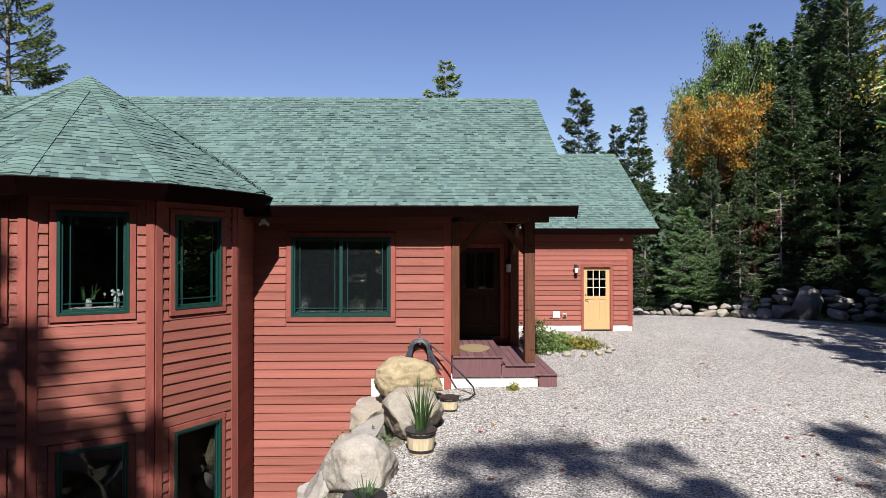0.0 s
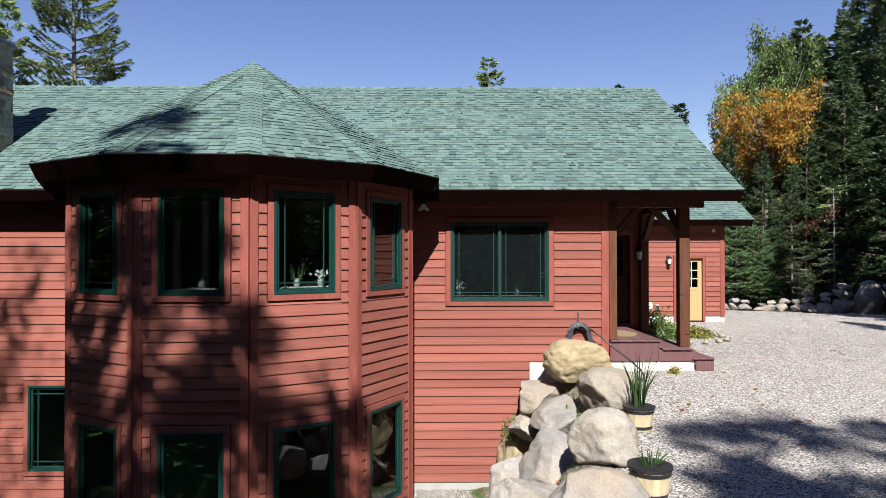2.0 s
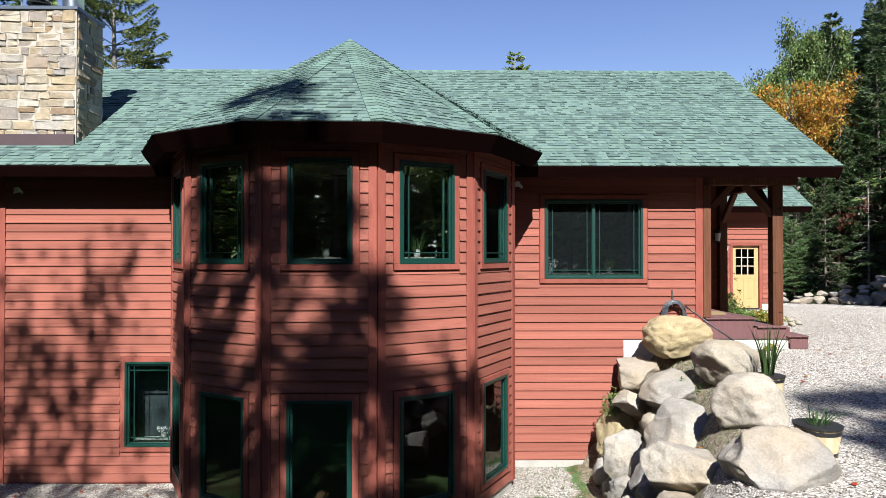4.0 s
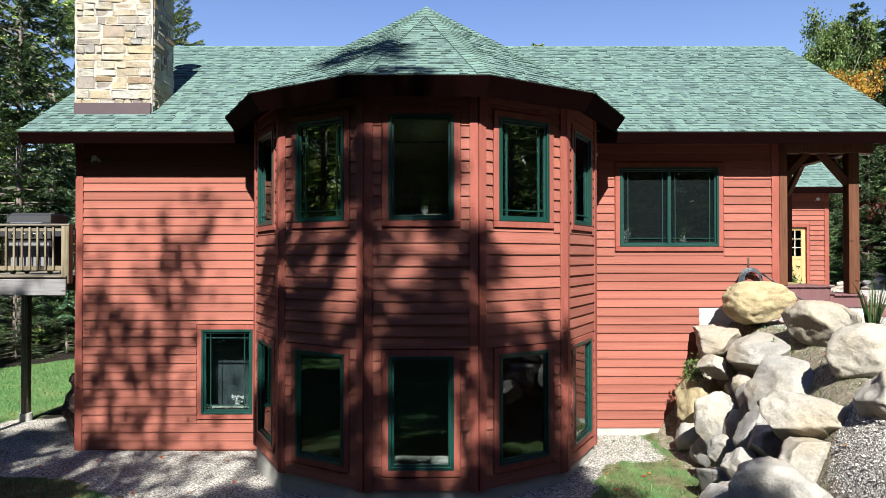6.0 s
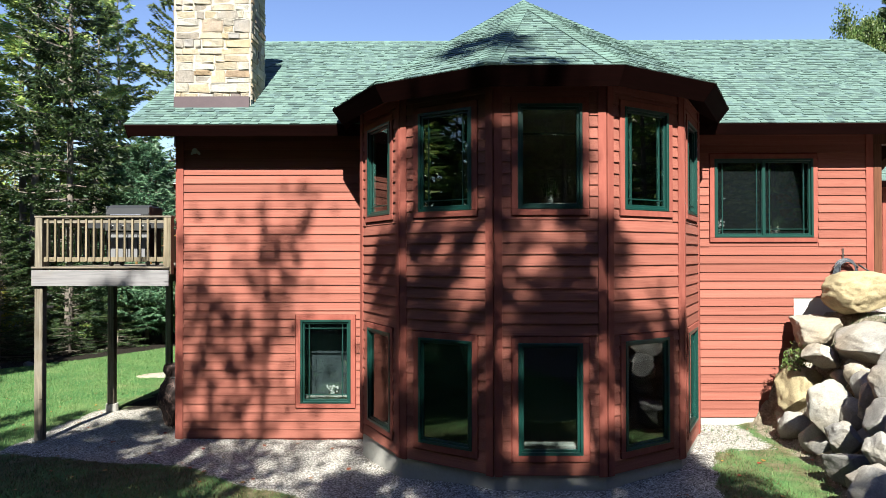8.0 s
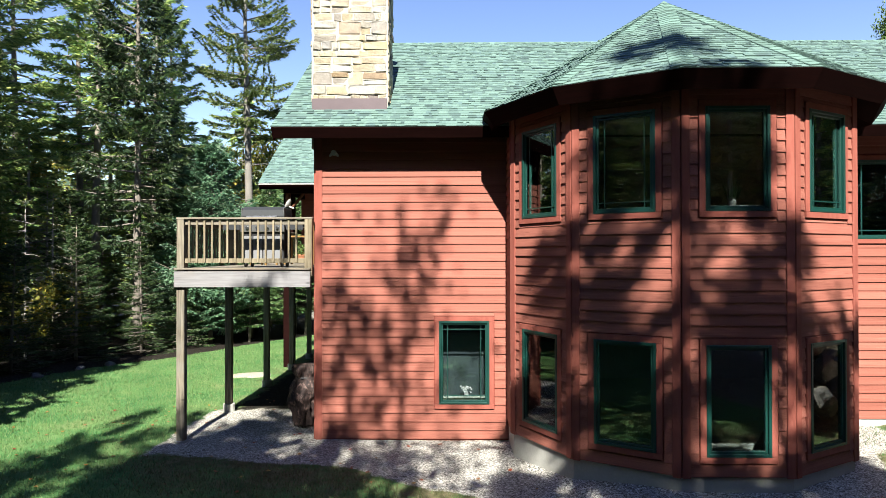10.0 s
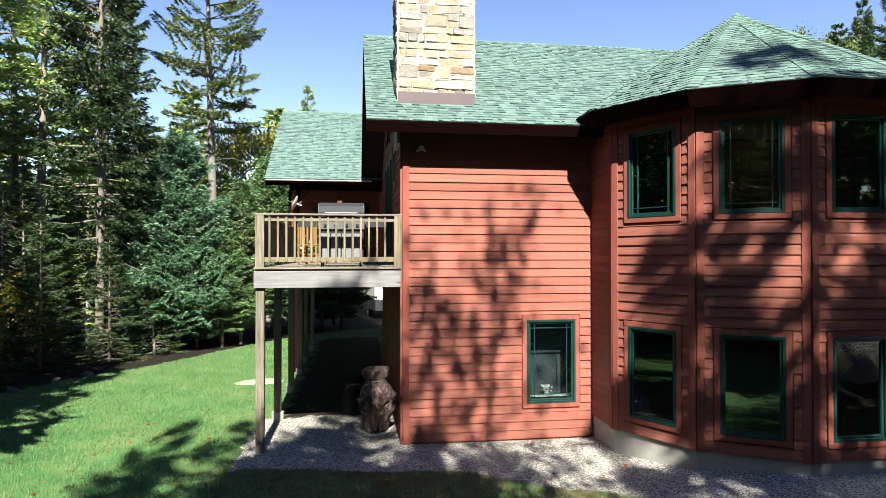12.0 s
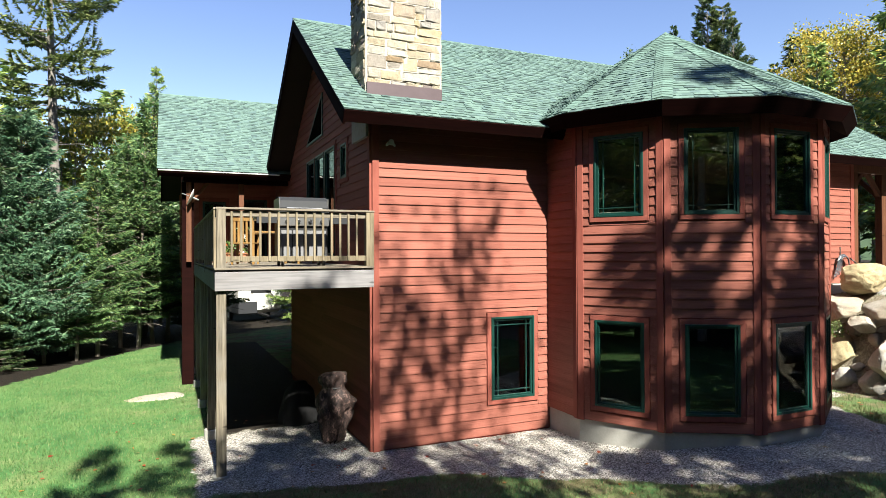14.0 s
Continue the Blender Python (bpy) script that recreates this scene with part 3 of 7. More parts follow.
def window(frame_m, u0, u1, z0, z1, label, sashes=1, grille="sides", screen=False, mat=None):
    """A clad window set in an opening: casing, frame, panes and bars."""
    WINDOW_COUNT[0] += 1
    mat = mat or M_GREEN
    w = thing("window_%d" % WINDOW_COUNT[0], label, "window", frame_m @ Matrix.Translation((u0, 0, z0)), kind="structure")
    W, H = u1 - u0, z1 - z0
    c = 0.088
    part("casing", Geo().box(-c, -0.042, 0.0, 0, 0.01, H, 0.004), M_TRIM, w)
    part("casing", Geo().box(W, -0.042, 0.0, W + c, 0.01, H, 0.004), M_TRIM, w)
    part("casing", Geo().box(-c, -0.044, H, W + c, 0.01, H + c, 0.004), M_TRIM, w)
    part("casing", Geo().box(-c, -0.044, -c, W + c, 0.01, 0, 0.004), M_TRIM, w)
    f = 0.042
    g = Geo().box(0, -0.052, 0, f, 0.10, H, 0.004).box(W - f, -0.052, 0, W, 0.10, H, 0.004)
    g.box(f, -0.051, 0, W - f, 0.10, f, 0.004).box(f, -0.051, H - f, W - f, 0.10, H, 0.004)
    part("window_frame", g, mat, w, "dark green clad window frame")
    step = (W - 2 * f) / sashes
    for k in range(sashes):
        a, b = f + k * step, f + (k + 1) * step
        s = 0.034
        if k:
            part("mullion", Geo().box(a - 0.03, -0.04, f, a + 0.03, 0.09, H - f, 0.004), mat, w)
        g = Geo().box(a + 0.002, -0.02, f, a + s, 0.03, H - f, 0.003).box(b - s, -0.02, f, b - 0.002, 0.03, H - f, 0.003)
        g.box(a + s, -0.019, f, b - s, 0.03, f + s, 0.003).box(a + s, -0.019, H - f - s, b - s, 0.03, H - f, 0.003)
        sash = part("sash", g, mat, w)
        pane = part("pane", Geo().box(a + s, 0.004, f + s, b - s, 0.012, H - f - s), M_GLASS, sash)
        pane.visible_shadow = False
        if screen:
            mesh = part("insect_screen", Geo().box(a + s, 0.026, f + s, b - s, 0.028, H - f - s), M_SCREEN, sash, "fine charcoal insect screen")
            mesh.visible_shadow = False
        bar = 0.007
        if grille:
            for x in (a + s + 0.085, b - s - 0.085):
                part("muntin", Geo().box(x - bar, -0.004, f + s, x + bar, 0.022, H - f - s), mat, sash)
            for z in ((f + s + 0.085, H - f - s - 0.085) if grille == "all" else (f + s + 0.085,)):
                part("muntin", Geo().box(a + s, -0.003, z - bar, b - s, 0.021, z + bar), mat, sash)
    part("inner_sill", Geo().box(-0.02, 0.10, -0.02, W + 0.02, 0.30, 0.092, 0.004), M_WHITE, w, "white painted inner sill")
    return w


def walled(name, label, p, q, z0, z1, openings=(), board_z=None, seed=0, clip=None, gable=None, trims=(), windows=True, sashes=1, wlabel=""):
    """A framed wall from p to q with lap siding, corner boards and windows."""
    m, length = face_frame(p, q)
    holes = [(*o[:4],) for o in openings]
    w = thing(name, label, "wall", m, kind="structure")
    w.data = None
    part("wall_core", wall_mesh("wall_core", M_WALL, length, z0, z1, holes), M_WALL, w)
    if gable:
        a, b, za, top = gable
        g = Geo().add([(a, 0, za), (b, 0, za), ((a + b) / 2, 0, top), (a, 0.18, za), (b, 0.18, za), ((a + b) / 2, 0.18, top)],
                      [(0, 1, 2), (5, 4, 3), (0, 3, 4, 1), (1, 4, 5, 2), (2, 5, 3, 0)])
        part("gable_core", g, M_WALL, w)
    rng = random.Random(seed)
    lo, hi = (trims[0] if trims else 0), (length - trims[1] if trims else length)
    clapboards(w, rng, lo, hi, board_z if board_z is not None else z0, z1 if not gable else gable[3], holes, clip)
    for a, b in ((0, trims[0]), (length - trims[1], length)) if trims else ():
        if b - a > 0.01:
            part("corner_board", Geo().box(a, -0.042, (board_z or z0) - 0.02, b, 0.0, z1, 0.004), M_TRIM, w)
    for o in openings:
        if len(o) > 4:
            window(m, *o[:4], o[4], o[5] if len(o) > 5 else 1, o[6] if len(o) > 6 else "sides", len(o) > 7)
    return w, m


W_DARK = "green-framed casement window with a dark reflecting pane"
# south front, west of the tower, and east of it
walled("wall_south_west", "red-stained lap siding on the two-storey front", (WEST, FACADE), (-8.95, FACADE), -0.12, 6.25,
       [(2.37, 3.33, 0.68, 2.27, "green-framed single window with white flowers behind it", 1, "all")], 0.02, 1, trims=(0.125, 0.0))
walled("wall_south_east", "red-stained lap siding below a wide double window", (-3.45, FACADE), (PORCH_X, FACADE), 0.15, 6.25,
       [(0.86, 2.73, 3.83, 5.33, "wide green-framed double window with narrow side bars", 2, "sides", 1)], 0.42, 2,
       clip=lambda z, a, b: (a, 2.36) if z < 2.71 else (a, b), trims=(0.0, 0.14))
# porch recess
walled("wall_porch_side", "red siding in the shade of the porch", (PORCH_X, FACADE + 0.01), (PORCH_X, 14.18), 2.4, 5.95, [], 3.1, 3, trims=(0.0, 0.0))
walled("wall_entry", "red siding beside the shaded front door", (PORCH_X, 14.18), (EAST, 14.18), 2.4, 7.4, [(0.30, 1.22, 3.12, 5.16)], 3.1, 4, trims=(0.0, 0.12))
walled("wall_east", "red gable-end siding in open shade", (EAST, 14.18), (EAST, 20.05), 2.3, 6.3, [], 2.7, 5, trims=(0.12, 0.0))
g = Geo().add([(EAST, 11.9, 6.2), (EAST, 19.1, 6.2), (EAST, RIDGE_Y, 8.62), (EAST - 0.15, 11.9, 6.2), (EAST - 0.15, 19.1, 6.2), (EAST - 0.15, RIDGE_Y, 8.62)],
              [(0, 1, 2), (5, 4, 3), (0, 3, 4, 1), (1, 4, 5, 2), (2, 5, 3, 0)])
thing("wall_gable_east", "red boarded gable above the porch", "wall", kind="structure", geo=g, mat=M_WALL)


def west_clip(z, a, b):
    if z < 6.1:
        return a, b
    y = (z - EAVE_Z + 0.2) / SLOPE + EAVE_Y
    half = RIDGE_Y - y
    mid = 19.4 - RIDGE_Y
    return mid - half, mid + half


wall_w, frame_w = walled("wall_west", "dark red gable-end siding beside the wooden deck", (WEST, 19.4), (WEST, FACADE + 0.004), -0.3, 6.1,
                         [(2.35, 3.25, 3.45, 5.85, "tall green-framed window beside the deck", 1, ""), (3.35, 4.25, 3.45, 5.85, "tall green-framed window beside the deck", 1, ""),
                          (4.35, 5.25, 3.45, 5.85, "tall green-framed window beside the deck", 1, ""), (5.75, 6.2, 5.05, 5.75, "small green-framed window by the deck", 1, "")],
                         0.02, 6, clip=west_clip, gable=(0.03, 7.77, 6.1, 8.72), trims=(0.0, 0.125))
tri_w = thing("window_gable", "triangular green-framed gable window in shade", "window", frame_w @ Matrix.Translation((2.3, 0, 6.25)), kind="structure")
part("window_frame", Geo().add([(0, -0.05, 0), (1.8, -0.05, 0), (1.8, -0.05, 1.0), (0, 0, 0), (1.8, 0, 0), (1.8, 0, 1.0), (0.18, -0.05, 0.05), (1.74, -0.05, 0.05), (1.74, -0.05, 0.9)],
     [(0, 1, 7, 6), (1, 2, 8, 7), (2, 0, 6, 8), (0, 3, 4, 1), (1, 4, 5, 2), (2, 5, 3, 0)]), M_GREEN, tri_w)
part("pane", Geo().add([(0.18, -0.04, 0.05), (1.74, -0.04, 0.05), (1.74, -0.04, 0.9), (0.18, -0.034, 0.05), (1.74, -0.034, 0.05), (1.74, -0.034, 0.9)], [(0, 1, 2), (5, 4, 3), (0, 3, 4, 1), (1, 4, 5, 2), (2, 5, 3, 0)]), M_GLASS, tri_w)

# tower: five windowed sides of a twelve-sided turret and two plain returns
half = TOWER_IN * math.tan(radians(15))


def tower_corner(k, apothem=TOWER_IN):
    """Corner to the right of side k, seen from outside; side 0 faces south."""
    a = radians(-90 + 30 * k + 15)
    r = apothem / math.cos(radians(15))
    return TOWER.x + r * math.cos(a), TOWER.y + r * math.sin(a)


T_LABEL = {-2: "west", -1: "south_west", 0: "south", 1: "south_east", 2: "east"}
for k in range(-2, 3):
    p, q = tower_corner(k - 1), tower_corner(k)
    L = 2 * half
    a, b = L / 2 - 0.45, L / 2 + 0.45
    walled("tower_wall_" + T_LABEL[k], "red lap-sided face of the round turret", p, q, 0.43, 6.3,
           [(a, b, 0.72, 2.28, "tall green-framed turret window at ground level", 1, ""), (a, b, 4.15, 5.62, "green-framed upper turret window", 1, "sides" if k else "")],
           0.44, 20 + k, trims=(0.115, 0.115))
for side, k in ((-1, -3), (1, 2)):
    x, y = tower_corner(k)
    p, q = ((x, FACADE + 0.1), (x, y)) if side < 0 else ((x, y), (x, FACADE + 0.1))
    walled("tower_return_" + ("west" if side < 0 else "east"), "plain red return of the turret", p, q, 0.43, 6.3, [], 0.44, 30 + k, trims=(0.0, 0.115) if side < 0 else (0.115, 0.0))

# rear wing
REAR = 20.05
rear_e, frame_e = walled("wall_rear_east", "red siding of the garage wing in full sun", (EAST, REAR), (6.64, REAR), 2.35, 6.2, [(3.03, 3.90, 2.55, 4.59)], 2.70, 7, trims=(0.0, 0.13),)
walled("wall_rear_west", "dark red siding at the back of the covered porch", (-15.7, 22.3), (WEST, 22.3), 2.85, 7.4,
       [(0.55, 1.25, 3.5, 5.2, "small shaded window above the deck", 1, ""), (1.7, 2.55, 3.3, 5.3, "shaded window above the deck", 1, "")], 2.9, 8, trims=(0.13, 0.0))
for nm, p, q, lo in (("wall_gable_rear_east", (6.64, REAR), (6.64, 28.2), 2.2), ("wall_gable_rear_west", (-15.7, 28.2), (-15.7, 22.3), 2.85)):
    walled(nm, "red siding on the end of the rear wing", p, q, lo, 5.9, [], lo + 0.15, 9, gable=(0, 8.15, 5.9, 8.7) if lo < 2.5 else (0, 5.9, 5.9, 7.2), clip=(lambda z, a, b: (a, b) if z < 5.9 else (a + (z - 5.9) / 0.687, b - (z - 5.9) / 0.687)) if lo < 2.5 else (lambda z, a, b: (a, b if z < 5.9 else a)), trims=(0.12, 0.12))
walled("wall_rear_north_east", "red siding at the back of the house", (6.64, 28.2), (WEST, 28.2), 2.6, 6.2, [], 2.9, 10)
walled("wall_rear_north_west", "red siding at the back of the raised wing", (WEST, 28.2), (-15.7, 28.2), 2.6, 6.2, [], 2.9, 10)
walled("wall_north", "red siding at the back of the main house", (-8, 19.4), (WEST, 19.4), -0.3, 6.2, [], 0.1, 11)
thing("floor_rear", "timber floor of the raised rear wing", "floor", kind="structure", geo=Geo().box(-15.5, REAR + 0.2, 2.6, 6.45, 28.0, 2.86), mat=M_FLOORBOARD)

walled("wall_west_link", "dark red siding beside the covered porch", (WEST, 22.4), (WEST, 19.3), 2.6, 6.6, [], 2.9, 13)
pp = thing("rear_porch_frame", "timber posts and beam of the covered rear porch", "porch frame", kind="structure")
for px in (-15.62, -14.2):
    part("post", Geo().box(px - 0.07, 19.93, 3.29, px + 0.07, 20.07, 5.72, 0.008), M_POST, pp)
part("beam", Geo().box(-15.75, 19.9, 5.55, WEST, 20.1, 5.82, 0.008), M_FASCIA_SHADE, pp)
part("end_beam", Geo().box(-15.75, 20.1, 5.55, -15.6, 22.3, 5.82, 0.008), M_FASCIA_SHADE, pp)
part("brace", Geo().tube([(-15.55, 20.0, 5.0), (-15.1, 20.0, 5.56)], 0.045, 6), M_POST, pp)
# added dark column, stands in for posts, wall and their shade
part("corner_pier", Geo().box(-15.80, 20.1, -0.6, -15.48, 20.45, 5.56, 0.01), M_FASCIA_SHADE, pp, "added near-black pier standing in for a shaded corner")
# foundation
f = thing("foundation", "pale poured concrete foundation", "foundation", kind="structure")
g = Geo()
ring = [tower_corner(k, TOWER_IN - 0.015) for k in range(-4, 4)]
ring_in = [tower_corner(k, TOWER_IN - 0.25) for k in range(-4, 4)]
for i in range(len(ring) - 1):
    (a, b), (c, d), (e, h), (j, k2) = ring[i], ring[i + 1], ring_in[i], ring_in[i + 1]
    g.add([(a, b, -0.5), (c, d, -0.5), (c, d, 0.42), (a, b, 0.42), (e, h, -0.5), (j, k2, -0.5), (j, k2, 0.42), (e, h, 0.42)], [(0, 1, 2, 3), (3, 2, 6, 7), (5, 4, 7, 6)])
part("turret_footing", g, M_CONCRETE, f)
part("front_footing", Geo().box(-3.4, FACADE - 0.012, -0.4, -1.0, FACADE + 0.2, 0.44, 0.004), M_CONCRETE, f)
part("stem_wall", Geo().box(-1.09, FACADE - 0.008, 0.0, 2.06, FACADE + 0.22, 2.715, 0.004), M_WHITE, f, "white painted concrete stem wall")
part("garage_footing", Geo().box(2.0, REAR - 0.008, 2.0, 5.0, REAR + 0.2, 2.71, 0.004), M_WHITE, f)
part("garage_footing", Geo().box(5.98, REAR - 0.008, 2.0, 6.66, REAR + 0.2, 2.71, 0.004), M_WHITE, f)

# inner floors and partition
part_floor = thing("floor", "wooden upper floor inside the house", "floor", kind="structure")
g = Geo().box(WEST + 0.15, FACADE + 0.15, 2.75, PORCH_X - 0.2, 14.36, 2.98).box(WEST + 0.15, 14.36, 2.75, EAST - 0.2, 19.3, 2.98)
pts = [tower_corner(k, TOWER_IN - 0.2) for k in range(-4, 4)]
g.add([(x, y, 2.98) for x, y in pts] + [(x, y, 2.75) for x, y in pts], [tuple(range(8)), tuple(range(15, 7, -1))])
part("upper_floor", g, M_FLOORBOARD, part_floor)
g = Geo().box(WEST + 0.15, FACADE + 0.15, -0.2, -1.2, 19.3, 0.3)
g.add([(x, y, 0.31) for x, y in pts] + [(x, y, 0.0) for x, y in pts], [tuple(range(8)), tuple(range(15, 7, -1))])
part("lower_floor", g, M_FLOORBOARD, part_floor)
thing("ceiling", "plain plaster ceiling under the roof", "ceiling", kind="structure", geo=Geo().box(WEST + 0.15, FACADE + 0.12, 5.74, PORCH_X - 0.2, 14.36, 5.80).box(WEST + 0.15, 14.36, 5.74, EAST - 0.2, 19.3, 5.80).add([(x, y, 5.72) for x, y in pts] + [(x, y, 5.78) for x, y in pts], [tuple(range(7, -1, -1)), tuple(range(8, 16))]), mat=M_PLASTER)
thing("wall_inner", "plain plaster partition inside the house", "wall", kind="structure", geo=Geo().box(WEST + 0.15, 16.0, 0.0, EAST - 0.2, 16.12, 5.75).box(-1.2, FACADE + 0.2, 0.0, -1.1, 16.0, 2.75), mat=M_PLASTER)


# ---- roofs ----
def roof_frame(x, y, z, slope, facing=0.0):
    """Axes of a roof slope from the left end of its eave: x along, y up the slope, z out of it."""
    a = math.atan(slope)
    return Matrix.Translation((x, y, z)) @ Matrix.Rotation(radians(facing), 4, "Z") @ Matrix.Rotation(a, 4, "X")


def shingles(rng, width_at, length, reach=0.122):
    """Laminated shingles in courses; width_at(v) gives both ends of the course."""
    v, f, loose = [], [], []
    y, row = 0.0, 0
    while y < length - 0.02:
        top = min(y + reach + 0.03, length)
        a, b = width_at(y)
        a2, b2 = width_at(min(y + reach, length))
        u = a
        while u < b - 0.01:
            w = rng.choice((0.05, 0.07, 0.09, 0.12, 0.15, 0.19)) * rng.uniform(0.85, 1.15)
            e = b if b - u - w < 0.06 else u + w
            ua, ub = max(u, a2), min(e, b2)
            t = rng.choice((0.011, 0.011, 0.022)) + rng.uniform(0, 0.004)
            if u == a:
                ua = a2
            if e == b:
                ub = b2
            dz = rng.uniform(-0.004, 0.004)
            if u > a and e < b and ua == u and ub == e:
                loose.append((u, y + dz, e - u, top - y, t))
            elif ub > ua - 0.2:
                ub = max(ub, ua)
                k = len(v)
                v += [(u, y + dz, 0), (e, y + dz, 0), (e, y + dz, t), (u, y + dz, t), (ua, top, 0.003), (ub, top, 0.003)]
                f += [(k + 3, k + 2, k + 5, k + 4), (k, k + 1, k + 2, k + 3), (k, k + 3, k + 4), (k + 1, k + 5, k + 2)]
            u = e
        y += reach
        row += 1
    return v, f, loose


def lay(v, f, loose):
    for u, y, w, d, t in loose:
        k = len(v)
        v += [(u, y, 0), (u + w, y, 0), (u + w, y, t), (u, y, t), (u, y + d, 0.003), (u + w, y + d, 0.003)]
        f += [(k + 3, k + 2, k + 5, k + 4), (k, k + 1, k + 2, k + 3), (k, k + 3, k + 4), (k + 1, k + 5, k + 2)]


def gable_roof(name, label, x0, x1, y, z, slope, rise, seed, thick=0.2, back=True):
    r = thing(name, label, "roof", kind="structure")
    length = rise / math.sin(math.atan(slope))
    rng = random.Random(seed)
    m = roof_frame(x0, y, z, slope)
    W = x1 - x0
    deck = part("roof_deck", Geo().box(0, 0.02, -thick, W, length, -0.004), M_UNDER, r)
    deck.matrix_local = m
    soffit = part("soffit", Geo().box(0.03, 0.05, -thick - 0.03, W - 0.03, length - 0.05, -thick - 0.002), M_FASCIA_SHADE, r, "dark red board soffit, deepened for shade")
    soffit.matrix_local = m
    fas = part("fascia", Geo().box(-0.01, -0.012, -thick - 0.02, W + 0.01, 0.02, -0.012, 0.003), M_FASCIA_SHADE, r, "dark red eave board, deepened for shade")
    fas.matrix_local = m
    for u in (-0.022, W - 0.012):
        o = part("rake_board", Geo().box(u, -0.01, -thick - 0.06, u + 0.034, length, -0.012, 0.003), M_FASCIA_SHADE, r, "dark red rake board, deepened for shade")
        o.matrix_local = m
    v, f, loose = shingles(rng, lambda t: (-0.03, W + 0.03), length)
    lay(v, f, loose)
    me = bpy.data.meshes.new("shingles")
    me.from_pydata(v, [], f)
    me.materials.append(M_SHINGLE)
    sh = part("shingles", me, M_SHINGLE, r, "mottled green asphalt shingles")
    sh.matrix_local = m
    tagged(sh, kind="stuff")
    # north slope
    mb = roof_frame(x1, y + 2 * rise / slope, z, slope, 180)
    o = part("roof_deck", Geo().box(0, 0.0, -thick, W, length, 0.0), M_UNDER, r)
    o.matrix_local = mb
    for u in (-0.022, W - 0.012):
        o = part("rake_board", Geo().box(u, -0.01, -thick - 0.06, u + 0.034, length, -0.012, 0.003), M_FASCIA_SHADE, r)
        o.matrix_local = mb
    # ridge caps
    n = int(W / 0.15)
    yr, zr = y + rise / slope, z + rise
    g = Geo()
    for i in range(n):
        a, b = x0 + W * i / n, x0 + W * (i + 1) / n + 0.03
        g.add([(a, yr - 0.13, zr - 0.072), (b, yr - 0.13, zr - 0.078), (b, yr, zr + 0.012), (a, yr, zr + 0.022), (a, yr + 0.13, zr - 0.072), (b, yr + 0.13, zr - 0.078)], [(0, 1, 2, 3), (3, 2, 5, 4)])
    tagged(part("ridge_caps", g, M_CAPS, r), kind="stuff")
    return r


gable_roof("roof_main", "long green shingled gable roof of the main house", -13.5, 2.66, EAVE_Y, EAVE_Z, SLOPE, 3.07, 101)
gable_roof("roof_rear", "green shingled gable roof of the rear wing", -16.4, 7.3, 19.42, 5.83, 0.672, 3.13, 102)
thing("rain_gutter", "thin white gutter along the rear eave", "gutter", kind="structure", geo=Geo().box(-16.4, 19.355, 5.775, -13.2, 19.40, 5.805, 0.006), mat=M_PLASTIC)

# turret roof: twelve slopes under one peak
r = thing("roof_turret", "twelve-sided green shingled turret roof with hip caps", "roof", kind="structure")
rise = TOWER_TOP - TOWER_EAVE_Z
t_slope = rise / TOWER_EAVE
t_len = math.hypot(rise, TOWER_EAVE)
t_half = TOWER_EAVE * math.tan(radians(15))
M_SHINGLE_ONE = M_SHINGLE.copy()
M_SHINGLE_ONE.name = "roof_shingle_single"
_n, _l = M_SHINGLE_ONE.node_tree.nodes, M_SHINGLE_ONE.node_tree.links
for link in list(_l):
    if link.from_socket.name == "Random Per Island":
        _l.new(_n.new("ShaderNodeObjectInfo").outputs["Random"], link.to_socket)
ONE = Geo().add([(0, 0, 0), (1, 0, 0), (1, 0, 1), (0, 0, 1), (0, 1, 0.3), (1, 1, 0.3)], [(3, 2, 5, 4), (0, 1, 2, 3), (0, 3, 4), (1, 5, 2)]).mesh("shingle", M_SHINGLE_ONE)
laid = 0
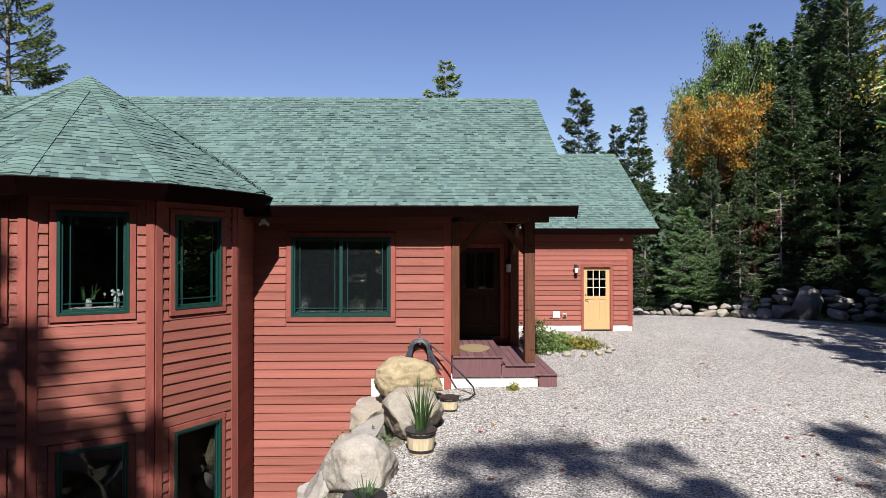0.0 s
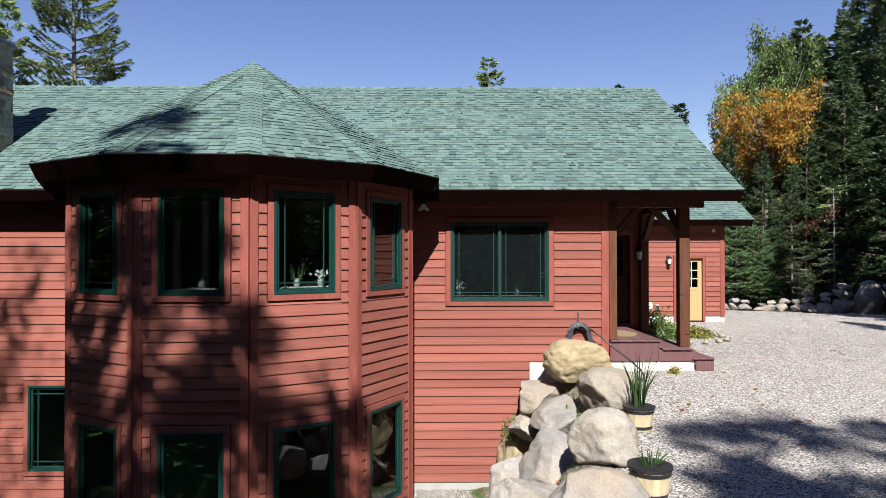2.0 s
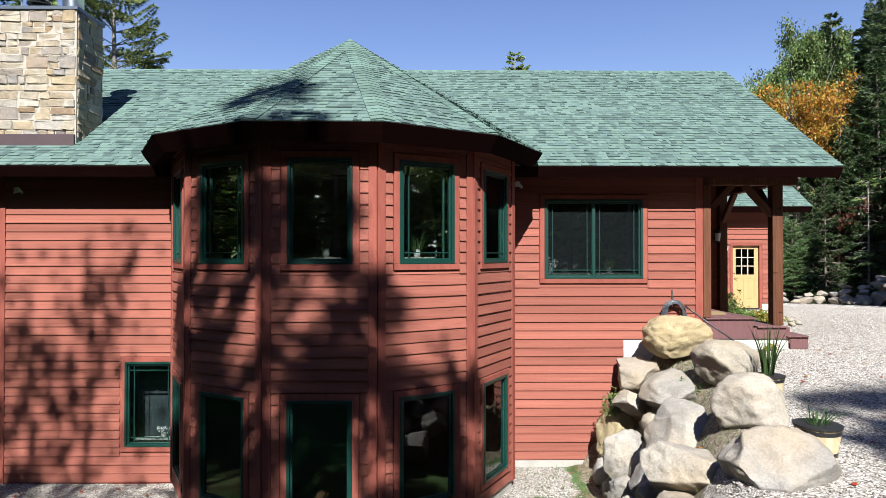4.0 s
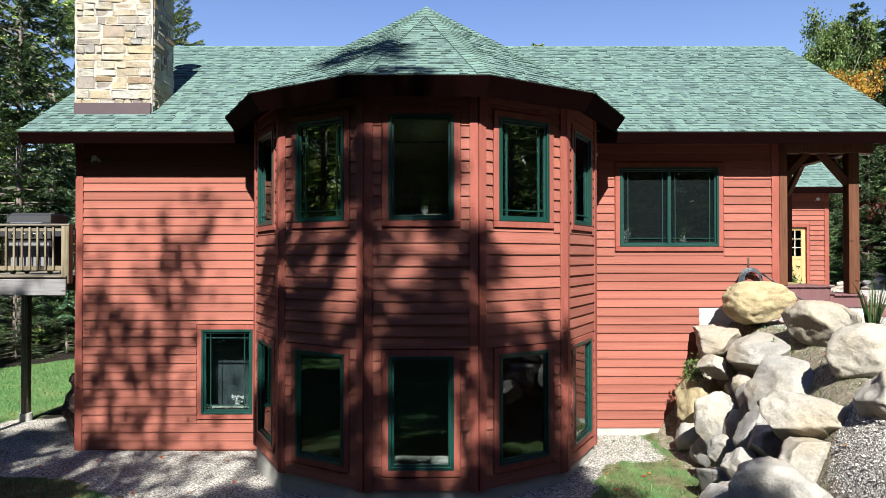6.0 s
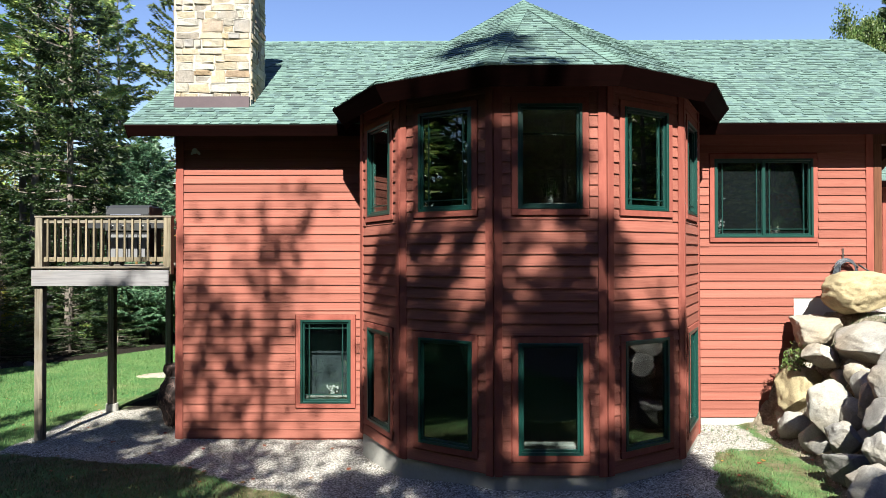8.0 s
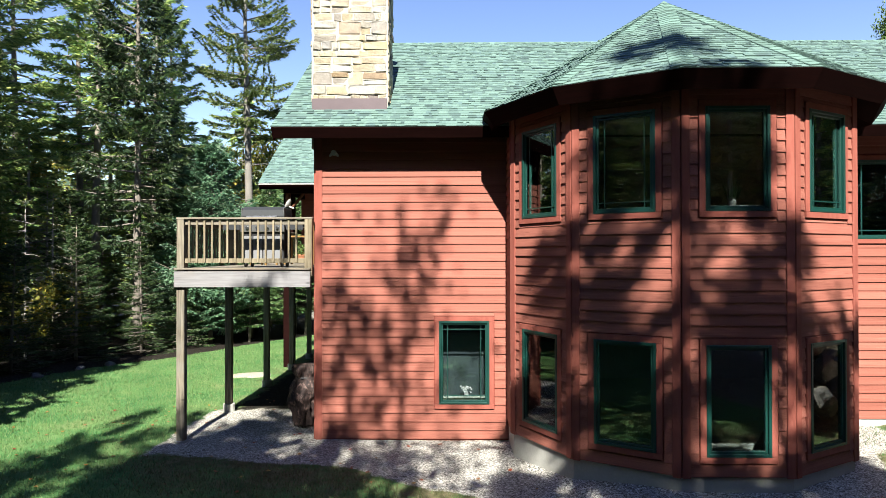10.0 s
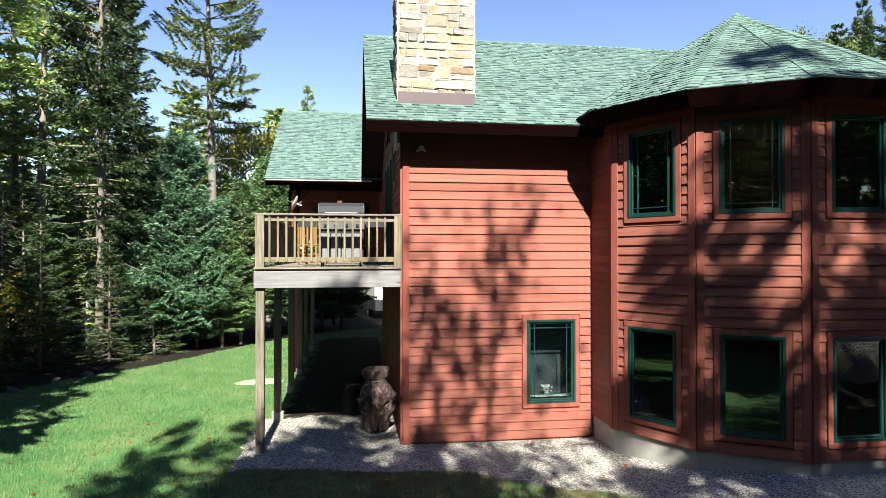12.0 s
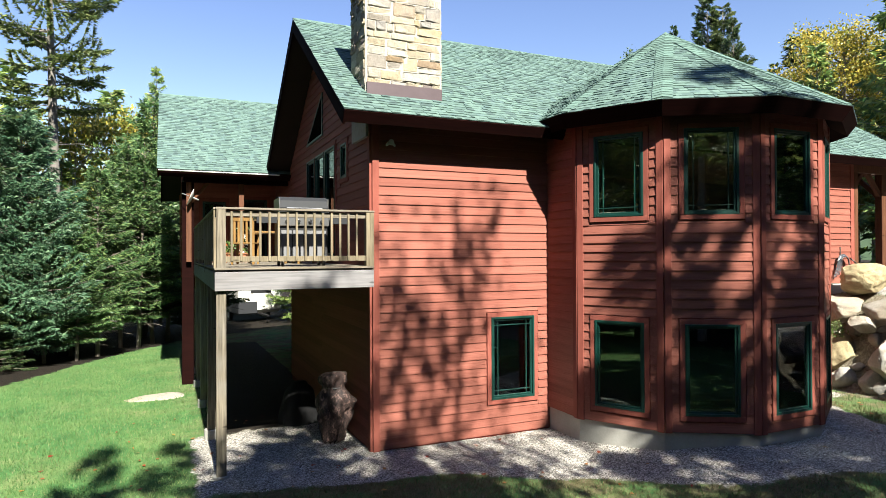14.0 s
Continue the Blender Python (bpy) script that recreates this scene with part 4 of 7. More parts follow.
for k in range(-4, 5):
    rng = random.Random(200 + k)
    ang = 30 * k
    foot = TOWER + Matrix.Rotation(radians(ang), 3, "Z") @ Vector((-t_half, -TOWER_EAVE, TOWER_EAVE_Z))
    m = roof_frame(*foot, t_slope, ang)
    W = 2 * t_half
    ends = lambda t: (W / 2 * t / t_len, W - W / 2 * t / t_len)
    d = part("roof_deck", Geo().add([(0, 0, -0.004), (W, 0, -0.004), (W / 2, t_len, -0.004)], [(0, 1, 2)]), M_UNDER, r)
    d.matrix_local = m
    v, f, loose = shingles(rng, ends, t_len)
    if k in (-1, 0, 1):
        keep = [s for s in loose if s[1] < 1.9][:95]
        loose = loose[len(keep):] if keep == loose[:len(keep)] else [s for s in loose if s not in keep]
        for u, y, w, dd, t in keep:
            o = new("shingle", ONE)
            o.parent = r
            o.matrix_local = m @ Matrix.Translation((u, y, 0)) @ Matrix.Diagonal((w, dd, t, 1))
    lay(v, f, loose)
    me = bpy.data.meshes.new("shingles")
    me.from_pydata(v, [], f)
    me.materials.append(M_SHINGLE)
    sh = part("shingles", me, M_SHINGLE, r)
    sh.matrix_local = m
    tagged(sh, kind="stuff")
    # square-cut fascia and sloping soffit
    th = 0.29
    inset = lambda s: s * W / 2 / t_len
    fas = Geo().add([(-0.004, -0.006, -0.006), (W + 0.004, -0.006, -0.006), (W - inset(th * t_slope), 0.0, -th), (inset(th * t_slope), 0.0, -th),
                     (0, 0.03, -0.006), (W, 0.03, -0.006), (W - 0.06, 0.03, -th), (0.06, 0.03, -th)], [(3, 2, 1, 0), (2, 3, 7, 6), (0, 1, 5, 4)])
    o = part("fascia", fas, M_FASCIA_SHADE, r, "deep dark red turret fascia, with shade in the colour")
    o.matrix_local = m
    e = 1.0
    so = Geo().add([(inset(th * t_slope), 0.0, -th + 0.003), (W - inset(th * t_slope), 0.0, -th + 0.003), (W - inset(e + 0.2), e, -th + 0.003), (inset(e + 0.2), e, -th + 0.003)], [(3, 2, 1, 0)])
    o = part("soffit", so, M_FASCIA_SHADE, r)
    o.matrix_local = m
# hip caps: broad plain bands of single-tone cap shingles
for k in range(-4, 5):
    x, y = tower_corner(k, TOWER_EAVE)
    foot, top = Vector((x, y, TOWER_EAVE_Z)), Vector((TOWER.x, TOWER.y, TOWER_TOP))
    along = (top - foot).normalized()
    foot += along * 0.05
    L = (top - foot).length
    g = Geo()
    side = along.cross(Vector((0, 0, 1))).normalized()
    out = side.cross(along).normalized()
    n = int(L / 0.125)
    fall = math.tan(radians(15)) * 0.52
    for i in range(n):
        a, b = foot + along * (L * i / n), foot + along * min(L, L * (i + 1) / n + 0.03)
        w0, w1 = min(0.165, 0.03 + 0.2 * (L - (a - foot).length)), min(0.165, 0.03 + 0.2 * (L - (b - foot).length))
        g.add([a + side * w0 - out * (w0 * fall - 0.030), a + out * 0.036, a - side * w0 - out * (w0 * fall - 0.030), b + side * w1 - out * (w1 * fall - 0.020), b + out * 0.024, b - side * w1 - out * (w1 * fall - 0.020),
               a + side * w0 - out * (w0 * fall), a - side * w0 - out * (w0 * fall)],
              [(0, 1, 4, 3), (1, 2, 5, 4), (0, 6, 7, 2, 1), (0, 3, 6), (2, 7, 5)])
    tagged(part("hip_caps", g, M_CAPS, r, "plain light green cap shingles along the hip"), kind="stuff")
part("peak_cap", Geo().lathe([(0.12, -0.05), (0.07, 0.0), (0.0, 0.05)], 12, (TOWER.x, TOWER.y, TOWER_TOP)), M_CAPS, r)


# ---- chimney ----
def stone_block(seed):
    """A roughly squared stone of unit size, 44 triangles."""
    rng = random.Random(seed)
    v, f = chamfer_box((0.5, 0.5, 0.5), 0.09)
    v = [(x + rng.uniform(-0.055, 0.055), y + rng.uniform(-0.16, 0.16), z + rng.uniform(-0.075, 0.075)) for x, y, z in v]
    return Geo().add(v, f).mesh("stone", M_STONE)


BLOCKS = [stone_block(s) for s in range(9)]
CH = (-12.92, -11.49, 11.72, 12.58)
ch = thing("chimney", "square chimney of tan and grey fieldstone with two flues", "chimney", kind="structure")
part("chimney_core", Geo().box(CH[0] - 0.024, CH[2] - 0.024, 5.6, CH[1] + 0.024, CH[3] + 0.024, 8.93), M_MORTAR, ch)


def stone_face(p, q, z0, z1, seed):
    m, L = face_frame(p, q)
    rng = random.Random(seed)
    z = z0
    while z < z1 - 0.05:
        h = min(rng.uniform(0.12, 0.27), z1 - z)
        if z1 - z - h < 0.08:
            h = z1 - z
        u = 0.0
        while u < L - 0.02:
            w = min(rng.choice((0.13, 0.18, 0.24, 0.30, 0.38, 0.46)) * rng.uniform(0.85, 1.15), L - u)
            if L - u - w < 0.10:
                w = L - u
            rows = [(z, h)]
            if h > 0.19 and rng.random() < 0.4:
                s = h * rng.uniform(0.4, 0.6)
                rows = [(z, s), (z + s, h - s)]
            for zz, hh in rows:
                o = new("stone", rng.choice(BLOCKS))
                o.parent = ch
                out = rng.uniform(0.0, 0.022)
                o.matrix_local = m @ Matrix.Translation((u + w / 2, 0.02 - out, zz + hh / 2)) @ Matrix.Rotation(rng.uniform(-0.02, 0.02), 4, "Y") @ Matrix.Diagonal((w - 0.014, 0.10, hh - 0.014, 1))
            u += w
        z += h


stone_face((CH[0], CH[2]), (CH[1], CH[2]), 6.5, 8.93, 1)
stone_face((CH[1], CH[2]), (CH[1], CH[3]), 6.5, 8.93, 2)
stone_face((CH[0], CH[3]), (CH[0], CH[2]), 6.5, 8.93, 3)
stone_face((CH[1], CH[3]), (CH[0], CH[3]), 7.0, 8.93, 4)
part("flashing", Geo().box(CH[0] - 0.012, CH[2] - 0.08, 6.33, CH[1] + 0.012, CH[2] + 0.01, 6.56, 0.004), M_FLASH, ch, "dull copper flashing apron")
fl = Geo()
for x in (CH[0] - 0.014, CH[1] + 0.002):
    fl.add([(x, CH[2] - 0.02, 6.36), (x + 0.012, CH[2] - 0.02, 6.36), (x + 0.012, CH[3], 6.95), (x, CH[3], 6.95), (x, CH[2] - 0.02, 6.53), (x + 0.012, CH[2] - 0.02, 6.53), (x + 0.012, CH[3], 7.13), (x, CH[3], 7.13)],
           [(0, 1, 5, 4), (1, 2, 6, 5), (3, 0, 4, 7), (4, 5, 6, 7)])
part("flashing", fl, M_FLASH, ch)
part("cap", Geo().box(CH[0] - 0.06, CH[2] - 0.06, 8.93, CH[1] + 0.06, CH[3] + 0.06, 9.0, 0.008), M_CAP, ch, "blue-grey sheet metal cap")
flue = part("flue", Geo().lathe([(0.185, 0), (0.185, 0.52), (0.20, 0.53), (0.20, 0.56), (0.185, 0.57), (0.185, 0.75)], 24, (-11.78, 12.12, 9.0)), M_GALV, ch, "shiny galvanised flue pipe", True)
part("rain_cap", Geo().lathe([(0.0, 0.0), (0.30, 0.0), (0.30, 0.03), (0.05, 0.14), (0.0, 0.14)], 24, (-11.78, 12.12, 9.86)), M_GALV, flue)
for a in range(3):
    x, y = -11.78 + 0.17 * math.cos(a * 2.09), 12.12 + 0.17 * math.sin(a * 2.09)
    part("strap", Geo().box(x - 0.012, y - 0.012, 9.7, x + 0.012, y + 0.012, 9.88), M_GALV, flue)
f2 = part("flue", Geo().lathe([(0.12, 0), (0.12, 0.2)], 20, (-12.45, 12.12, 9.0)), M_GALV, ch, "round louvred flue terminal", True)
for k in range(4):
    part("louvre", Geo().lathe([(0.12, 0), (0.21, -0.02), (0.215, 0.0), (0.13, 0.035)], 20, (-12.45, 12.12, 9.2 + 0.07 * k)), M_GALV if k % 2 else M_BLACK, f2)

# ---- porch ----
porch = thing("porch_deck", "mauve composite porch deck with a lower step and board skirt", "porch", kind="structure")
for k in range(14):
    x = PORCH_X + 0.03 + k * 0.141
    hi = x < 1.36
    part("deck_board", Geo().box(x, 11.56, 3.06 if hi else 2.90, x + 0.135, 14.15, 3.09 if hi else 2.93, 0.004) if x + 0.135 < 2.1 else Geo().box(x, 11.56, 2.72, x + 0.135, 14.9, 2.75, 0.004), M_PORCH, porch)
for a, b, top in ((0.44, 1.362, 3.06), (1.368, 2.052, 2.90)):
    part("skirt_board", Geo().box(a, 11.60, 2.69, b, 11.625, top, 0.003), M_SKIRT, porch)
part("riser", Geo().box(1.366, 11.6, 2.93, 1.386, 14.15, 3.06), M_SKIRT, porch)
part("riser", Geo().box(2.055, 11.62, 2.6, 2.075, 14.15, 2.90), M_SKIRT, porch)
part("step_skirt", Geo().box(2.075, 11.60, 2.5, 2.42, 11.625, 2.72, 0.003), M_SKIRT, porch)
part("step_skirt", Geo().box(2.40, 11.625, 2.5, 2.42, 14.9, 2.72, 0.003), M_SKIRT, porch)
part("joists", Geo().box(0.5, 11.64, 2.6, 1.3, 14.1, 3.05).box(1.4, 11.64, 2.5, 2.05, 14.1, 2.89), M_PT, porch)
thing("doormat", "oval tan coir doormat on the porch", "doormat", geo=Geo().lathe([(0.0, 0), (0.42, 0), (0.42, 0.018), (0.0, 0.02)], 28), mat=M_MAT, m=Matrix.Translation((0.92, 12.55, 3.0925)) @ Matrix.Diagonal((0.75, 1.15, 1, 1)))
frm = thing("porch_frame", "brown stained timber posts, beam and knee braces of the porch", "porch frame", kind="structure")
for x0, x1, y0, zb in ((0.425, 0.575, 11.60, 3.09), (1.83, 2.03, 11.74, 2.93)):
    part("post", Geo().box(x0, y0, zb, x1, y0 + 0.19, 5.62, 0.008), M_POST, frm)
part("post", Geo().box(1.85, 14.0, 2.93, 2.03, 14.17, 5.62, 0.008), M_POST, frm)
part("beam", Geo().box(0.43, 11.72, 5.62, 2.3, 11.9, 5.9, 0.008), M_POST, frm)
part("beam", Geo().box(1.84, 11.9, 5.62, 2.03, 14.2, 5.9, 0.008), M_POST, frm)
for a, b in (((1.85, 11.83, 5.05), (1.32, 11.83, 5.64)), ((0.56, 11.83, 5.05), (1.09, 11.83, 5.64)), ((1.93, 11.92, 5.05), (1.93, 12.5, 5.64)), ((1.93, 14.0, 5.05), (1.93, 13.45, 5.64))):
    a, b = Vector(a), Vector(b)
    d = (b - a).normalized()
    o = part("brace", Geo().box(-0.05, -0.06, 0, 0.05, 0.06, (b - a).length, 0.006), M_POST, frm)
    o.matrix_local = Matrix.Translation(a) @ d.to_track_quat("Z", "Y").to_matrix().to_4x4()
thing("ceiling_porch", "boarded porch ceiling in dark red deepened for shade", "ceiling", kind="structure", geo=Geo().box(PORCH_X + 0.2, 12.0, 5.92, EAST - 0.02, 14.1, 5.96), mat=M_FASCIA_SHADE)


def leaf_door(name, label, m, w, h, mat, lights):
    d = thing(name, label, "door", m, kind="structure")
    leaf = part("leaf", Geo().box(0.0, 0.05, 0.0, w, 0.095, h * 0.02 + 0.2).box(0, 0.05, h * 0.02 + 0.2, 0.13, 0.095, h).box(w - 0.13, 0.05, h * 0.02 + 0.2, w, 0.095, h)
         .box(0.13, 0.05, h - 0.11, w - 0.13, 0.095, h).box(0.13, 0.05, 0.98, w - 0.13, 0.095, 1.09).box(w / 2 - 0.05, 0.05, 0.24, w / 2 + 0.05, 0.095, 0.98), mat, d)
    for a, b in ((0.13, w / 2 - 0.05), (w / 2 + 0.05, w - 0.13)):
        part("panel", Geo().box(a, 0.062, 0.24, b, 0.085, 0.98, 0.0).box(a + 0.05, 0.054, 0.30, b - 0.05, 0.084, 0.92, 0.008), mat, leaf)
    pane = part("pane", Geo().box(0.13, 0.068, 1.09, w - 0.13, 0.076, h - 0.11), M_GLASS, leaf)
    pane.visible_shadow = False
    cols, rows = lights
    for i in range(1, cols):
        x = 0.13 + (w - 0.26) * i / cols
        part("muntin", Geo().box(x - 0.011, 0.055, 1.09, x + 0.011, 0.09, h - 0.11), M_CREAM if mat is M_DOOR else mat, leaf)
    for i in range(1, rows):
        z = 1.09 + (h - 1.2) * i / rows
        part("muntin", Geo().box(0.13, 0.056, z - 0.011, w - 0.13, 0.089, z + 0.011), M_CREAM if mat is M_DOOR else mat, leaf)
    part("door_handle", Geo().tube([(0.075, 0.05, 0.98), (0.075, 0.0, 0.98), (0.17, -0.01, 0.975)], 0.012, 8), M_BLACK, leaf, "dark lever handle")
    part("lock", Geo().lathe([(0.024, 0), (0.02, 0.02)], 12), M_BLACK, leaf).matrix_local = Matrix.Translation((0.075, 0.05, 1.13)) @ Matrix.Rotation(radians(90), 4, "X")
    part("threshold", Geo().box(-0.03, -0.04, -0.04, w + 0.03, 0.12, 0.0, 0.004), M_BLACK, d)
    for a, b in ((-0.09, 0.0), (w, w + 0.09)):
        part("casing", Geo().box(a, -0.036, -0.06, b, 0.01, h, 0.004), M_TRIM, d)
    part("casing", Geo().box(-0.09, -0.038, h, w + 0.09, 0.01, h + 0.10, 0.004), M_TRIM, d)
    return d


leaf_door("door_1", "pale yellow panelled garage door leaf with nine panes", frame_e @ Matrix.Translation((3.03, 0, 2.55)), 0.87, 2.04, M_DOOR, (3, 3))
leaf_door("door_2", "shaded wooden front door under the porch", face_frame((PORCH_X, 14.18), (EAST, 14.18))[0] @ Matrix.Translation((0.30, 0, 3.12)), 0.92, 2.04, M_DARKDOOR, (3, 2))
thing("ceiling_garage", "plain ceiling of the garage wing", "ceiling", kind="structure", geo=Geo().box(EAST, REAR + 0.2, 5.74, 6.5, 28, 5.8), mat=M_PLASTER)


def wall_lantern(x, y, z, turn=0):
    w = thing("wall_lantern", "black coach lantern with pale glass on the red wall", "wall lamp", pose(x, y, z, 0, 0, turn), group="wall lanterns")
    part("back_plate", Geo().box(-0.05, -0.015, -0.10, 0.05, 0.0, 0.12, 0.006), M_BLACK, w)
    part("arm", Geo().tube([(0, -0.01, 0.06), (0, -0.09, 0.10), (0, -0.12, 0.05)], 0.012), M_BLACK, w)
    part("roof", Geo().lathe([(0.085, 0.0), (0.085, 0.012), (0.03, 0.07), (0.0, 0.09)], 12, (0, -0.12, 0.03)), M_BLACK, w)
    part("globe", Geo().lathe([(0.05, -0.15), (0.065, -0.02), (0.065, 0.03)], 12, (0, -0.12, 0)), M_PLASTIC, w, "frosted glass globe")
    part("base", Geo().lathe([(0.02, -0.20), (0.06, -0.17), (0.06, -0.15)], 12, (0, -0.12, 0)), M_BLACK, w)
    return w


wall_lantern(4.79, REAR - 0.025, 4.56)
wall_lantern(6.665, REAR + 0.6, 4.5, 90)
wall_lantern(1.82, 14.155, 4.75)
for x, z, s, lab in ((4.15, 3.04, 0.11, "white outdoor socket cover on the garage wall"), (4.42, 3.02, 0.06, "small grey hose tap box on the garage wall")):
    b = thing("utility_box", lab, "utility box", Matrix.Translation((x, REAR - 0.024, z)))
    part("housing", Geo().box(-s, -0.06, -s, s, 0.0, s, 0.012), M_PLASTIC, b)
    part("lid", Geo().box(-s * 0.8, -0.07, -s * 0.8, s * 0.8, -0.06, s * 0.6, 0.004), M_PLASTIC if s > 0.1 else M_GREYPANEL, b)


def flood_light(m):
    w = thing("flood_light", "twin outdoor floodlight under the eaves", "floodlight", m, group="eave floodlights")
    part("base", Geo().lathe([(0.055, 0), (0.05, 0.03)], 14), M_PLASTIC, w)
    for s in (-1, 1):
        part("lamp_head", Geo().tube([(s * 0.03, 0, -0.02), (s * 0.07, -0.05, -0.06), (s * 0.10, -0.10, -0.09)], [0.018, 0.045, 0.055], 12), M_PLASTIC, w)


flood_light(Matrix.Translation((-3.1, 11.60, 5.62)) @ Matrix.Rotation(radians(90), 4, "X"))
flood_light(Matrix.Translation((-12.5, 11.60, 5.50)) @ Matrix.Rotation(radians(90), 4, "X"))
flood_light(Matrix.Translation((6.3, REAR - 0.03, 5.5)) @ Matrix.Rotation(radians(90), 4, "X"))

# garden hose on its bracket
hose = thing("garden_hose", "dark coiled garden hose hung on a wall bracket", "garden hose")
part("bracket", Geo().box(-0.185, 11.595, 3.30, -0.155, 11.62, 3.62, 0.004).tube([(-0.40, 11.52, 3.26), (-0.30, 11.5, 3.36), (-0.17, 11.5, 3.40), (-0.04, 11.5, 3.36), (0.06, 11.52, 3.26)], 0.012, 6), M_STEEL, hose, "steel wall bracket")
rng = random.Random(7)
for k in range(6):
    # each strand hangs over the bracket and spreads a little further below it
    wide, drop_l, drop_r, dy = 0.14 + 0.014 * k, 0.30 + 0.03 * k, 0.26 + 0.03 * k, 11.47 + 0.012 * k
    flare_l, flare_r = 0.05 + 0.035 * k + rng.uniform(0, 0.02), 0.04 + 0.03 * k + rng.uniform(0, 0.02)
    pts = [(-0.17 - wide - flare_l * (1 - i / 6) ** 1.3, dy - 0.02 * (1 - i / 6), 3.24 - drop_l * (1 - i / 6)) for i in range(6)]
    pts += [(-0.17 - wide * math.cos(math.pi * i / 12), dy + 0.008 * math.sin(i + k), 3.24 + (0.13 + 0.012 * k) * math.sin(math.pi * i / 12)) for i in range(13)]
    pts += [(-0.17 + wide + flare_r * (i / 6) ** 1.3, dy - 0.02 * i / 6, 3.24 - drop_r * i / 6) for i in range(1, 7)]
    part("loop", Geo().tube(pts, 0.0095, 6), M_RUBBER, hose, smooth=True)
tail = [(0.02, 11.46, 3.32), (0.18, 11.42, 3.2), (0.38, 11.3, 3.02), (0.62, 11.1, 2.82), (0.78, 10.9, 2.66), (0.80, 10.75, 2.56), (0.68, 10.6, 2.52), (0.5, 10.5, 2.52)]
part("tail", Geo().tube(tail, 0.016, 6), M_BLACK, hose, smooth=True)

# slate roller blind behind the flowers in the lower window
rb = thing("roller_blind", "slate-grey roller blind drawn down inside the window", "blind", Matrix.Translation((-10.0, FACADE + 0.62, 0.66)))
part("fabric", Geo().box(-0.52, 0.0, 0.03, 0.52, 0.004, 1.66), M_BLIND, rb)
part("roller", Geo().tube([(-0.53, 0.02, 1.68), (0.53, 0.02, 1.68)], 0.025, 10), M_PLASTIC, rb)
part("hem_bar", Geo().box(-0.52, -0.008, 0.0, 0.52, 0.012, 0.03, 0.004), M_PLASTIC, rb)

# ---- ground ----
def smooth(a, b, x):
    t = min(1.0, max(0.0, (x - a) / (b - a)))
    return t * t * (3 - 2 * t)


def wall_line(y):
    """Where the boulder bank runs: x of its foot and of its crest."""
    south = max(0.0, 9.2 - y)
    foot = -1.95 - 0.33 * south
    return foot, foot + 1.6 - 0.05 * min(south, 6.0)


def upper_level(x, y):
    z = 2.5 - 0.055 * max(0.0, 10.5 - y) - 0.02 * max(0.0, x - 4.0) * smooth(6, 14, x) - 0.05 * max(0.0, y - 21)
    if x < 1:
        z -= 0.05 * (1 - x)
    return max(z, 0.9)


def ground_height(x, y):
    low = 0.0 - 0.018 * max(0.0, y - 11.0) - 0.01 * max(0.0, -14 - x)
    low += 0.06 * smooth(-6.0, -3.0, x) * smooth(14, 9, abs(y - 3))
    low += 0.22 * smooth(-9.4, -7.2, x)
    up = upper_level(x, y)
    foot, crest = wall_line(min(y, 11.6))
    if y > 11.6:
        foot, crest = -2.0, -0.9
        if y > 19.5:
            foot, crest = -12.0, 1.0
    t = smooth(foot, crest, x)
    z = low + (up - low) * t
    far = smooth(30, 55, math.hypot(x + 3, y - 12))
    z += far * (0.6 * noise.noise((x * 0.05, y * 0.05, 0)) + 0.7 * max(0, noise.noise((x * 0.013, y * 0.013, 4))) * far)
    z += 0.02 * noise.noise((x * 0.9, y * 0.9, 2))
    return z


def graded(lo, hi, fine_lo, fine_hi, step):
    out = list(np.arange(fine_lo, fine_hi + 1e-6, step))
    s, p = step, fine_hi
    while p < hi:
        s *= 1.22
        p += s
        out.append(min(p, hi))
    s, p = step, fine_lo
    while p > lo:
        s *= 1.22
        p -= s
        out.insert(0, max(p, lo))
    return out


LAWN_EDGE = [(-40, 2), (-24.6, 11), (-23.9, 16.6), (-22.4, 20.1), (-20.6, 22.4), (-19.2, 25.5), (-17.3, 28.9), (-14.6, 32.6), (-8, 36)]


def lawn_side(x, y):
    """Metres inside the lawn from the edge of the woods."""
    best = 1e9
    for (ax, ay), (bx, by) in zip(LAWN_EDGE, LAWN_EDGE[1:]):
        dx, dy = bx - ax, by - ay
        t = min(1, max(0, ((x - ax) * dx + (y - ay) * dy) / (dx * dx + dy * dy)))
        px, py = x - ax - t * dx, y - ay - t * dy
        d = math.hypot(px, py)
        s = 1 if dx * py - dy * px < 0 else -1
        if d < abs(best):
            best = d * s
    return best


